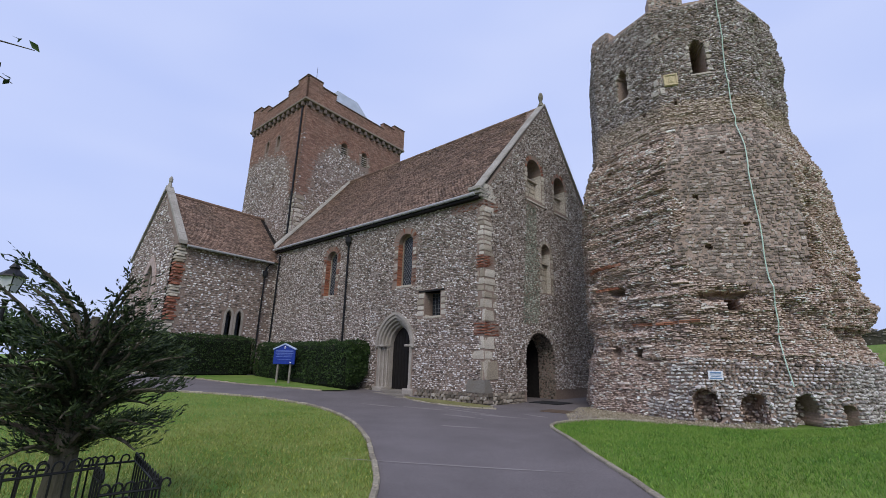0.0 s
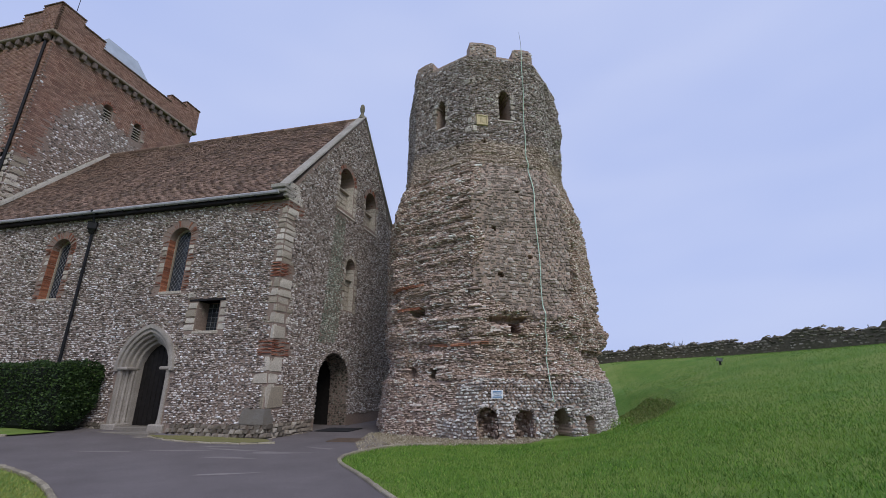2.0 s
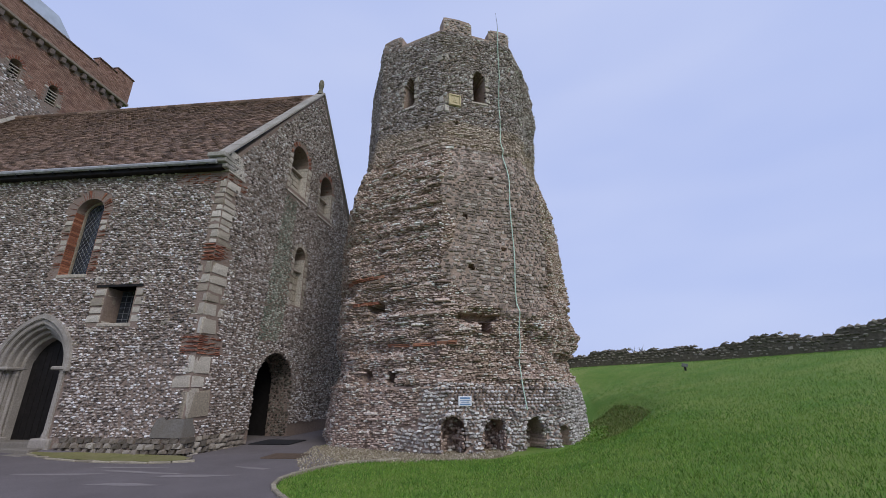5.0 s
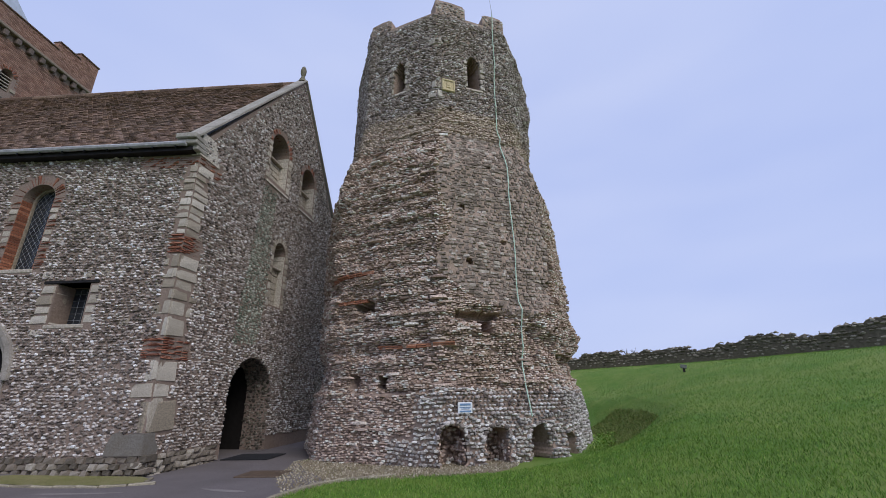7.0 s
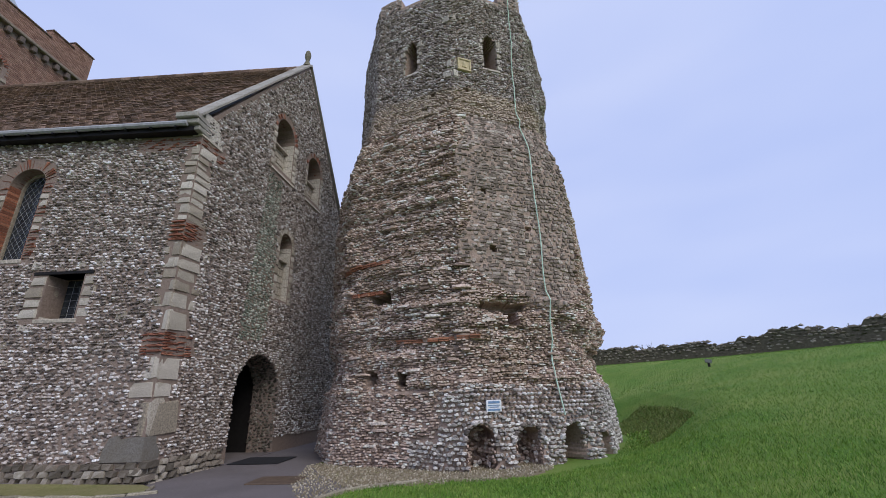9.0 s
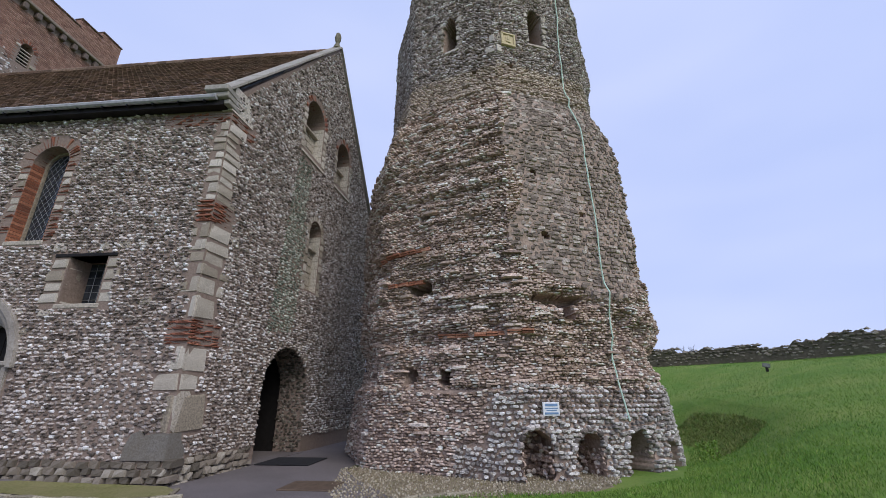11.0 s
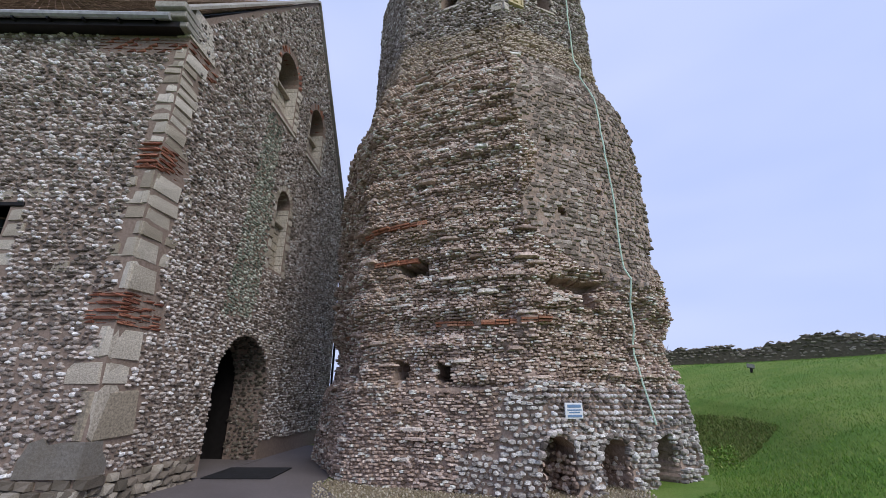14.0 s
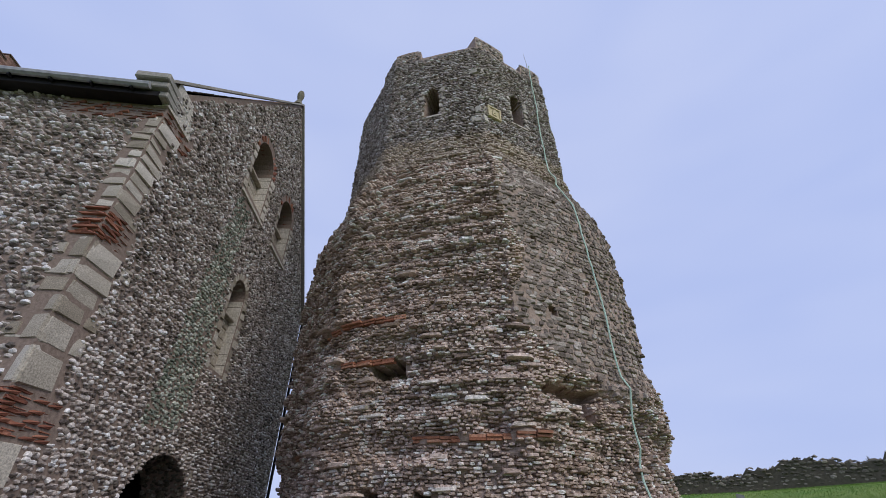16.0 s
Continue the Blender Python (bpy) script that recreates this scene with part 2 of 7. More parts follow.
def nodules(m, outer, skip, du, dv, size, proud=0.035, seg=6, keep=1.0, squash=0.75, fray=0.0):
    """Stones laid in rough courses over an outline, as one joined mesh (vertices, faces)."""
    u0, u1 = min(p[0] for p in outer), max(p[0] for p in outer)
    v0, v1 = min(p[1] for p in outer), max(p[1] for p in outer)
    us, vs = np.meshgrid(np.arange(u0, u1, du), np.arange(v0, v1, dv))
    us = us + (np.arange(us.shape[0]) % 2)[:, None] * du / 2
    us, vs = us.ravel(), vs.ravel()
    us = us + RNG.normal(0, du * 0.2, len(us))
    vs = vs + RNG.normal(0, dv * 0.16, len(vs)) + 0.04 * np.sin(us * 0.9)
    ok = in_poly(us, vs, outer) & (RNG.random(len(us)) < keep)
    for s in skip:
        ok &= ~in_poly(us + RNG.normal(0, fray, len(us)), vs + RNG.normal(0, fray, len(us)), s)
    us, vs = us[ok], vs[ok]
    k = len(us)
    ang = np.linspace(0, 2 * np.pi, seg, endpoint=False)[None] + RNG.uniform(0, 1, (k, 1)) + RNG.normal(0, 0.17, (k, seg))
    sx = size * RNG.uniform(0.68, 1.22, (k, 1))
    sz = sx * squash * RNG.uniform(0.75, 1.2, (k, 1))
    rr = RNG.uniform(0.8, 1.15, (k, seg))
    pr = proud * RNG.uniform(0.35, 1.3, (k, 1))
    tilt = RNG.normal(0, 0.3, (k, 2))
    rings = []
    for f, w in ((1.05, 0.004), (0.86, -0.65), (0.5, -1.0)):
        x = us[:, None] + sx * f * rr * np.cos(ang)
        z = vs[:, None] + sz * f * rr * np.sin(ang)
        d = w * pr if w < 0 else np.full((k, 1), 0.012)
        d = d + (0 if w > 0 else 1) * pr * (tilt[:, :1] * np.cos(ang) + tilt[:, 1:] * np.sin(ang)) * f
        rings.append(np.stack([x, np.broadcast_to(d, x.shape), z], -1))
    co = np.concatenate(rings, 1).reshape(-1, 3)
    mm = np.array(m)
    co = co @ mm[:3, :3].T + mm[:3, 3]
    faces = []
    base = np.arange(k) * 3 * seg
    loc = []
    for r in (0, 1):
        for i in range(seg):
            j = (i + 1) % seg
            loc.append((r * seg + i, r * seg + j, (r + 1) * seg + j, (r + 1) * seg + i))
    for b in base.tolist():
        faces += [tuple(b + i for i in q) for q in loc]
        faces.append(tuple(range(b + 2 * seg, b + 3 * seg)))
    return co.tolist(), faces


def stuff(name, data, mat, parent, label=""):
    ob = link(name, data, mat, parent, label)
    return tagged(ob, kind="stuff")


# ---- ground ----
PX, PY = 6.95, 6.2      # the middle of the octagonal tower


def smooth(a, b, x):
    t = min(1, max(0, (x - a) / (b - a)))
    return t * t * (3 - 2 * t)


def ground_z(x, y):
    left = 0.34 * smooth(-1, -10, x) + 0.3 * smooth(-10, -17, x) + 0.012 * max(0, -x - 17)
    e = max(0.0, x - 8.5 + 0.15 * min(0, y + 4))
    bank = 0.17 * e + 0.009 * e * min(14, max(-6, y + 2))
    r = math.hypot(x - PX, y - PY)
    hollow = 1 - 0.8 * smooth(8.0, 5.4, r)
    z = max(0, bank) * hollow + 2.2 * smooth(11, 21, y) * smooth(4, 13, x)
    z = z if z < 2.5 else 2.5 + 0.9 * (1 - math.exp(-(z - 2.5) / 0.9))
    return left + z


LEFT_EDGE = [(7.4, -12.9), (5.66, -10.5), (3.7, -8.82), (2.2, -7.7), (0.3, -6.55), (-1.6, -5.7), (-3.4, -5.35), (-5.2, -5.7), (-7.0, -6.7), (-9.6, -8.7), (-16.0, -13.0), (-30.0, -22.0)]
RIGHT_EDGE = [(10.6, -12.0), (9.0, -9.4), (7.95, -7.85), (6.9, -6.5), (5.6, -4.8), (4.75, -3.75), (4.4, -3.1), (4.3, -2.4), (4.5, -1.5), (4.9, -0.7), (5.6, -0.25), (6.6, 0.1), (8.4, 0.35), (10.2, 1.4)]


def catmull(pts, n=8):
    out = []
    p = [Vector(q) for q in pts]
    p = [2 * p[0] - p[1]] + p + [2 * p[-1] - p[-2]]
    for i in range(1, len(p) - 2):
        for k in range(n):
            t = k / n
            out.append(0.5 * ((2 * p[i]) + (p[i + 1] - p[i - 1]) * t + (2 * p[i - 1] - 5 * p[i] + 4 * p[i + 1] - p[i + 2]) * t * t + (3 * p[i] - p[i - 1] - 3 * p[i + 1] + p[i + 2]) * t ** 3))
    return out + [p[-2]]


L_EDGE, R_EDGE = catmull(LEFT_EDGE), catmull(RIGHT_EDGE)


def sheet(outline, step, lift, far=None):
    """Ground inside an outline, cut fine enough to follow the slope."""
    lo = Vector((min(p[0] for p in outline), min(p[1] for p in outline)))
    hi = Vector((max(p[0] for p in outline), max(p[1] for p in outline)))
    gx, gy = np.meshgrid(np.arange(lo.x, hi.x, step), np.arange(lo.y, hi.y, step))
    gx, gy = gx.ravel(), gy.ravel()
    ok = in_poly(gx, gy, [tuple(p) for p in outline])
    vs = [Vector(p[:2]) for p in outline]
    k = len(vs)
    vs += [Vector((a, b)) for a, b in zip(gx[ok].tolist(), gy[ok].tolist())]
    ov, _, of, _, _, _ = delaunay_2d_cdt(vs, [(i, (i + 1) % k) for i in range(k)], [], 1, 1e-4)
    pts = np.array([tuple(p) for p in ov])
    fs = np.array([f for f in of if len(f) == 3])
    c = pts[fs].mean(1)
    fs = fs[in_poly(c[:, 0], c[:, 1], [tuple(p[:2]) for p in outline])]
    return [(x, y, ground_z(x, y) + lift) for x, y in pts.tolist()], [tuple(f) for f in fs.tolist()]


bm = bmesh.new()
xs = [-2500, -600, -200, -100] + [float(v) for v in np.arange(-60, -20, 1.5)] + [float(v) for v in np.arange(-19.5, 30, 0.5)] + [float(v) for v in np.arange(30, 61, 1.5)] + [100, 200, 600, 2500]
ys = [-2500, -600, -200, -100] + [float(v) for v in np.arange(-48, -20, 1.5)] + [float(v) for v in np.arange(-19.5, 25, 0.5)] + [float(v) for v in np.arange(25, 61, 1.5)] + [100, 200, 600, 2500]
grid = [[bm.verts.new((x, y, ground_z(max(-60, min(60, x)), max(-40, min(60, y))) - 0.02)) for y in ys] for x in xs]
for i in range(len(xs) - 1):
    for j in range(len(ys) - 1):
        bm.faces.new((grid[i][j], grid[i + 1][j], grid[i + 1][j + 1], grid[i][j + 1]))
structure(link("ground", bm, GRASS_GROUND), "green mown grass on a gently rolling bank")

structure(link("road", sheet([(14.0, -20.0), (9.5, -20.0), (8.6, -16.5)] + [p.to_tuple() for p in L_EDGE] + [(-48, -30), (-25, -6.4), (-16.8, -6.2), (-16.8, 0.0), (0.2, 0.0), (0.2, 9.0), (2.6, 9.0), (3.1, 2.2), (3.6, 1.2), (4.9, -0.7)] + [p.to_tuple() for p in R_EDGE if p.y < -0.72][::-1], 0.8, 0.006), ASPHALT), "worn grey asphalt path with patches and cracks")

# ---- nave ----
S_WALL = basis((0.0, 0.0, 0.0), (1, 0, 0))                       # u = x, face looks to -y
GX0, GXS = 0.15, 0.08                                            # the gable wall stands a little askew
G_WALL = basis((GX0, 0.0, 0.0), (GXS, 1, 0))                     # u runs north, face looks to +x
EAVE, RIDGE_Y, RIDGE_Z, NORTH_Y = 8.85, 5.45, 15.75, 10.9
TOWER_X = -16.8
WIN_Z, WIN_SPRING = 5.12, 7.25
WIN_A = arch_outline(-4.5, 0.5, WIN_Z, WIN_SPRING, 0.5)
WIN_B = arch_outline(-10.5, 0.5, WIN_Z, WIN_SPRING, 0.5)
SQ = [(-3.12, 3.57), (-2.18, 3.57), (-2.18, 4.68), (-3.12, 4.68)]
DX, DSPRING = -4.92, 2.3
DOOR = arch_outline(DX, 1.06, -0.2, DSPRING, 1.36, pointed=True)
s_outer = [(TOWER_X, -0.4), (GX0, -0.4), (GX0, EAVE), (TOWER_X, EAVE)]
wall_south = structure(link("wall_south", panel(s_outer, [WIN_A, WIN_B, SQ, DOOR], 0.9, S_WALL), MORTAR), "flint rubble nave wall in brown mortar")
ACX = 4.18                                                       # middle of the archway
TW_A = arch_outline(4.2, 0.66, 9.75, 11.3, 0.66)
TW_B = arch_outline(6.8, 0.62, 9.75, 11.2, 0.62)
LANCET = arch_outline(5.02, 0.42, 5.0, 7.1, 0.42)
ARCHWAY = arch_outline(ACX, 1.24, -0.35, 1.9, 1.12)
g_outer = [(0, -0.4), (NORTH_Y, -0.4), (NORTH_Y, EAVE + 0.12), (RIDGE_Y, RIDGE_Z + 0.13), (0, EAVE + 0.12)]
wall_west = structure(link("wall_west", panel(g_outer, [TW_A, TW_B, LANCET, ARCHWAY], 0.9, G_WALL), MORTAR), "tall flint gable wall with round-headed openings")
wall_north = structure(link("wall_north", boxes((TOWER_X, NORTH_Y - 0.9, -0.4, 0.1, NORTH_Y, EAVE)), MORTAR))


def rect(u0, v0, u1, v1):
    return [(u0, v0), (u1, v0), (u1, v1), (u0, v1)]


def stone_mesh(name, w, h, d, mat, seed, rough=0.12):
    """A dressed block: rounded arrises, uneven faces; origin in the middle of its face."""
    rn = random.Random(seed)
    bm = bmesh.new()
    box(bm, -w / 2, 0, -h / 2, w / 2, d, h / 2, bevel=min(w, h) * 0.1)
    for v in bm.verts:
        v.co += Vector((rn.uniform(-1, 1), rn.uniform(-1, 1) * 0.6, rn.uniform(-1, 1))) * min(w, h) * rough * 0.35
    me = bpy.data.meshes.new(name)
    bm.to_mesh(me)
    bm.free()
    me.materials.append(mat)
    return me


def piece(name, me, parent, m, scale=(1, 1, 1)):
    ob = new(name, me)
    ob.parent = parent
    ob.matrix_basis = m @ Matrix.Diagonal((*scale, 1))
    return ob


BLOCKS = [stone_mesh("block", 1, 1, 0.4, DRESSED, k) for k in range(5)]
for me in BLOCKS:
    for v in me.vertices:
        v.co.y = v.co.y if v.co.y < 0.2 else 0.4
TILES = [stone_mesh("roman_tile", 1, 1, 0.4, pm, k, 0.25) for k, pm in enumerate([TILE_RED] * 3)]
TILE_OB = pieces_stuff("red_tile_pieces", [(0.0, (0.169, 0.062, 0.040)), (0.5, (0.270, 0.101, 0.062)), (1.0, (0.383, 0.169, 0.107))], per="object", amount=0.25, stain=(0.15, 0.11, 0.09))
for me in TILES:
    me.materials[0] = TILE_OB


def block(parent, m, u, v, w, h, kind="stone", proud=0.02, turn=0.0):
    pool = BLOCKS if kind == "stone" else TILES
    return piece(kind if kind != "stone" else "stone_block", pool[RNG.integers(len(pool))], parent, m @ pose(u, -proud - float(RNG.uniform(0, 0.012)), v, 0, -turn, 0), (w, 1, h))


# corner stones: long and short blocks between bands of red tile
skip_s, skip_g = [], []
z, k = 0.95, 0
runs = [(0.9, 1.72, "big"), (1.72, 2.1, "rough"), (2.1, 2.66, "flat"), (2.66, 3.2, "tile"), (3.2, 3.75, "flat"), (3.75, 5.45, "stone"), (5.45, 6.0, "tile"), (6.0, 8.25, "upper")]
for z0, z1, what in runs:
    z = z0
    while z < z1 - 0.03:
        h = {"big": 0.82, "rough": 0.4, "flat": 0.56, "tile": 0.062, "stone": float(RNG.uniform(0.26, 0.46)), "upper": float(RNG.uniform(0.15, 0.32))}[what]
        h = z1 - z if z1 - z - h < 0.12 and what != "tile" else min(h, z1 - z)
        if what == "big":
            block(wall_south, S_WALL, GX0 - 0.035, z + h / 2, 0.14, h - 0.02, proud=0.012)
            block(wall_west, G_WALL, 0.44, z + h / 2, 0.9, h - 0.03, proud=0.03, turn=2.5)
        elif what == "tile":
            low = z < 4
            n_s, n_g = (3, 4) if low else (2, 3)
            for j in range(n_s):
                block(wall_south, S_WALL, GX0 + 0.0 - 0.19 * (j + 0.5) + (k % 2) * 0.05, z + h / 2, 0.19 * float(RNG.uniform(0.85, 1.0)), h - 0.012, "roman_tile", 0.012)
            for j in range(n_g):
                block(wall_west, G_WALL, 0.11 + 0.25 * j + (k % 2) * 0.06 - 0.06, z + h / 2 + float(RNG.normal(0, 0.004)), 0.25 * float(RNG.uniform(0.85, 0.98)), h - 0.012, "roman_tile", 0.012)
        else:
            s_w = {"rough": 0.62, "flat": 0.12, "stone": float(RNG.uniform(0.1, 0.42)), "upper": float(RNG.uniform(0.2, 0.42))}[what]
            g_w = {"rough": 0.55, "flat": 0.68, "stone": float(RNG.uniform(0.5, 0.8)), "upper": float(RNG.uniform(0.35, 0.75))}[what]
            lean = float(RNG.normal(0, 1.6))
            block(wall_south, S_WALL, GX0 + 0.012 - s_w / 2, z + h / 2, s_w, h - 0.012, proud=0.014)
            block(wall_west, G_WALL, g_w / 2 - 0.012, z + h / 2, g_w, h - 0.012, proud=0.014, turn=lean)
            if what == "stone":
                w2 = float(RNG.uniform(0.16, 0.34))
                block(wall_west, G_WALL, g_w + w2 / 2 + 0.01, z + h * float(RNG.uniform(0.35, 0.6)), w2, h * 0.72, proud=0.01, turn=-lean)
                if k % 2:
                    block(wall_south, S_WALL, GX0 - s_w - 0.15, z + h * 0.4, 0.24, h * 0.5, proud=0.012)
        z += h
        k += 1
skip_s += [rect(-0.02, 0.85, 0.3, 8.5), rect(-0.45, 1.72, 0.3, 2.1), rect(-0.38, 2.64, 0.3, 3.22), rect(-0.2, 3.75, 0.3, 5.45), rect(-0.2, 5.43, 0.3, 8.2), rect(-1.6, 8.1, 0.3, 8.6)]
skip_g += [rect(-0.3, 0.87, 0.88, 1.74), rect(-0.3, 1.7, 0.5, 8.3), rect(-0.3, 2.05, 0.64, 2.7), rect(-0.3, 2.66, 1.02, 3.2), rect(-0.3, 3.2, 0.7, 5.45), rect(-0.3, 5.43, 0.75, 6.02), rect(-0.3, 8.05, 1.0, 8.6)]
CEMENT = rough_stuff("grey_cement_patch", [(0.25, (0.13, 0.12, 0.108)), (0.75, (0.25, 0.235, 0.21))], (0.15, 0.125, 0.09), 24, 2.0)
part("cement_patch", panel([(-0.72, 0.46), (0.19, 0.46), (0.18, 0.94), (-0.1, 0.945), (-0.34, 0.9), (-0.42, 0.99), (-0.6, 0.93), (-0.7, 0.7)], [], 0.3, S_WALL @ pose(0, -0.05, 0)), CEMENT, wall_south, "patch of grey cement at the corner")
part("cement_patch", panel([(-0.045, 0.46), (0.42, 0.46), (0.45, 0.6), (0.3, 0.8), (0.27, 0.94), (-0.045, 0.93)], [], 0.3, G_WALL @ pose(0, -0.05, 0)), CEMENT, wall_west, "patch of grey cement at the corner")
skip_s += [rect(-0.7, 0.4, 0.3, 0.97)]
skip_g += [rect(-0.3, 0.4, 0.4, 0.97)]
for k in range(5):                                               # red tile under the eaves
    for j in range(9):
        block(wall_south, S_WALL, GX0 - 0.1 - 0.2 * j - (k % 2) * 0.09, 8.13 + 0.075 * k, 0.185, 0.055, "roman_tile", 0.012)
    for j in range(4):
        block(wall_west, G_WALL, 0.12 + 0.22 * j + (k % 2) * 0.1, 8.13 + 0.075 * k, 0.2, 0.055, "roman_tile", 0.012)


def brick_arch(parent, m, cx, half, spring, ring, n, kind="roman_tile", proud=0.012):
    for i in range(n):
        a = math.pi * (i + 0.5) / n
        r = half + ring / 2
        block(parent, m, cx + r * math.cos(a), spring + r * math.sin(a), ring, math.pi * half / n * 1.02, kind, proud, -math.degrees(a) * -1)


def lattice(bm, cx, z0, z1, half, y, step=0.17):
    """Lead cames in a net of lozenges, kept inside the pane."""
    def clip(z):
        return half if z < z1 - half else math.sqrt(max(0, half * half - (z - (z1 - half)) ** 2))
    span = z1 - z0
    for s in (1, -1):
        for c in np.arange(-span, span + 2 * half, step * 1.25):
            pts = []
            for t in np.linspace(0, 1, 40):
                x = -half + 2 * half * t
                zz = z0 + c + s * x * 1.35 + (0 if s > 0 else 0.0)
                if z0 < zz < z1 and abs(x) < clip(zz):
                    pts.append((cx + x, y, zz))
            if len(pts) > 3:
                tube(bm, (pts[0], pts[-1]), 0.006, 4)


def church_window(cx, wall, m, blocked=False):
    name = "window_1" if cx > -6 else "window_2"
    w = structure(new(name), "round-headed leaded window in a red brick surround")
    gl = bmesh.new()
    out = arch_outline(cx, 0.43, WIN_Z + 0.06, WIN_SPRING, 0.43)
    gl.faces.new([gl.verts.new((x, 0.36, zz)) for x, zz in out])
    part("pane", gl, GLASS_DARK, w)
    lt = bmesh.new()
    lattice(lt, cx, WIN_Z + 0.08, WIN_SPRING + 0.42, 0.42, 0.352)
    part("lead_lattice", lt, LEAD, w)
    fr = panel(arch_outline(cx, 0.5, WIN_Z, WIN_SPRING, 0.5), [arch_outline(cx, 0.43, WIN_Z + 0.06, WIN_SPRING, 0.43)], 0.14, pose(0, 0.3, 0))
    part("window_frame", fr, DRESSED_J, w)
    part("window_sill", boxes((cx - 0.52, -0.02, WIN_Z - 0.1, cx + 0.52, 0.5, WIN_Z + 0.012), bevel=0.015), DRESSED_J, w)
    brick_arch(wall, m, cx, 0.5, WIN_SPRING, 0.3, 24)
    for s in (-1, 1):
        z, k = WIN_Z - 0.05, 0
        while z < WIN_SPRING - 0.02:
            stone = (k // 4) % 2 == 1 and z > WIN_Z + 0.7
            h = 0.2 if stone else 0.07
            wd = 0.3 if k % 2 else 0.24
            block(wall, m, cx + s * (0.5 + wd / 2), z + h / 2, wd, h - 0.014, "stone" if stone else "roman_tile", 0.012)
            z += h
            k += 2 if stone else 1
    for s in (-1, 1):                                           # splayed brick reveals
        rv = bmesh.new()
        for i in range(27):
            zz = WIN_Z + 0.08 * i
            if zz < WIN_SPRING - 0.02:
                x0, x1 = sorted((cx + s * 0.5, cx + s * 0.485))
                box(rv, x0, 0.0, zz, x1, 0.3, zz + 0.066)
        part("brick_reveal", rv, TILE_RED, w)


church_window(-4.5, wall_south, S_WALL)
church_window(-10.5, wall_south, S_WALL)
skip_s += [rect(-5.3, 5.0, -3.7, 7.35), arch_outline(-4.5, 0.84, 7.2, 7.25, 0.84), rect(-11.3, 5.0, -9.7, 7.35), arch_outline(-10.5, 0.84, 7.2, 7.25, 0.84)]

# small square window beside the door
sq = structure(new("window_3"), "small square window with dressed stone jambs")
gl = bmesh.new()
gl.faces.new([gl.verts.new(p) for p in ((-3.1, 0.55, 3.6), (-2.2, 0.55, 3.6), (-2.2, 0.55, 4.66), (-3.1, 0.55, 4.66))])
part("pane", gl, GLASS_DARK, sq)
lt = bmesh.new()
for i in range(1, 5):
    tube(lt, ((-3.1 + 0.18 * i, 0.54, 3.6), (-3.1 + 0.18 * i, 0.54, 4.66)), 0.007, 4)
for i in range(1, 6):
    tube(lt, ((-3.1, 0.54, 3.6 + 0.18 * i), (-2.2, 0.54, 3.6 + 0.18 * i)), 0.007, 4)
part("lead_lattice", lt, LEAD, sq)
part("lintel", boxes((-3.5, -0.03, 4.68, -1.95, 0.5, 4.76), bevel=0.01), DARK_WOOD, sq, "dark timber lintel")
part("window_sill", boxes((-3.2, -0.02, 3.47, -2.1, 0.6, 3.58), bevel=0.02), DRESSED_J, sq)
for i, (h, w) in enumerate(((0.27, 0.5), (0.24, 0.42), (0.3, 0.52), (0.26, 0.4))):
    z = 3.58 + sum((0.27, 0.24, 0.3, 0.26)[:i])
    block(wall_south, S_WALL, -3.13 - w / 2, z + h / 2, w, h - 0.02, proud=0.02)
    block(wall_south, S_WALL, -2.16 + w * 0.36, z + h / 2, w * 0.7, h - 0.02, proud=0.02)
for u, v, w, h in ((-3.45, 4.95, 0.34, 0.22), (-2.35, 4.93, 0.3, 0.2), (-1.85, 4.95, 0.34, 0.24), (-1.45, 4.97, 0.3, 0.22), (-1.0, 3.6, 0.3, 0.2), (-3.3, 3.38, 0.4, 0.16)):
    block(wall_south, S_WALL, u, v, w, h, proud=0.015)
skip_s += [rect(-3.55, 3.45, -1.9, 4.8)]

# flint colour darkened to paint in the shade within the archway
DARK_FLINT = pieces_stuff("archway_shade_flints", [(0.0, (0.05, 0.042, 0.034)), (0.5, (0.14, 0.12, 0.095)), (1.0, (0.30, 0.27, 0.225))], amount=0.4, stain=(0.07, 0.075, 0.045))

# ---- south doorway ----
def arch_band(m, cx, spring, z0, inner, outer, w0, w1, n=9):
    """A pointed moulding between two outlines (half width, rise), from depth w0 to w1."""
    a = arch_outline(cx, inner[0], z0, spring, inner[1], n, True)[1:] + [(cx - inner[0], z0)]
    b = arch_outline(cx, outer[0], z0, spring, outer[1], n, True)[1:] + [(cx - outer[0], z0)]
    bm = bmesh.new()
    grid = [[bm.verts.new(m @ Vector((x, w, zz))) for x, zz in lp] for lp, w in ((a, w1), (a, w0), (b, w0), (b, w1))]
    for p, q in zip(grid, grid[1:] + grid[:1]):
        for i in range(len(p) - 1):
            bm.faces.new((p[i], p[i + 1], q[i + 1], q[i]))
    for end in (0, -1):
        bm.faces.new([g[end] for g in grid])
    bmesh.ops.recalc_face_normals(bm, faces=bm.faces[:])
    ed = [e for e in bm.edges if len(e.link_faces) == 2 and e.calc_face_angle(0) > 1.2]
    bmesh.ops.bevel(bm, geom=ed, offset=0.018, segments=2, affect="EDGES", clamp_overlap=True)
    return bm


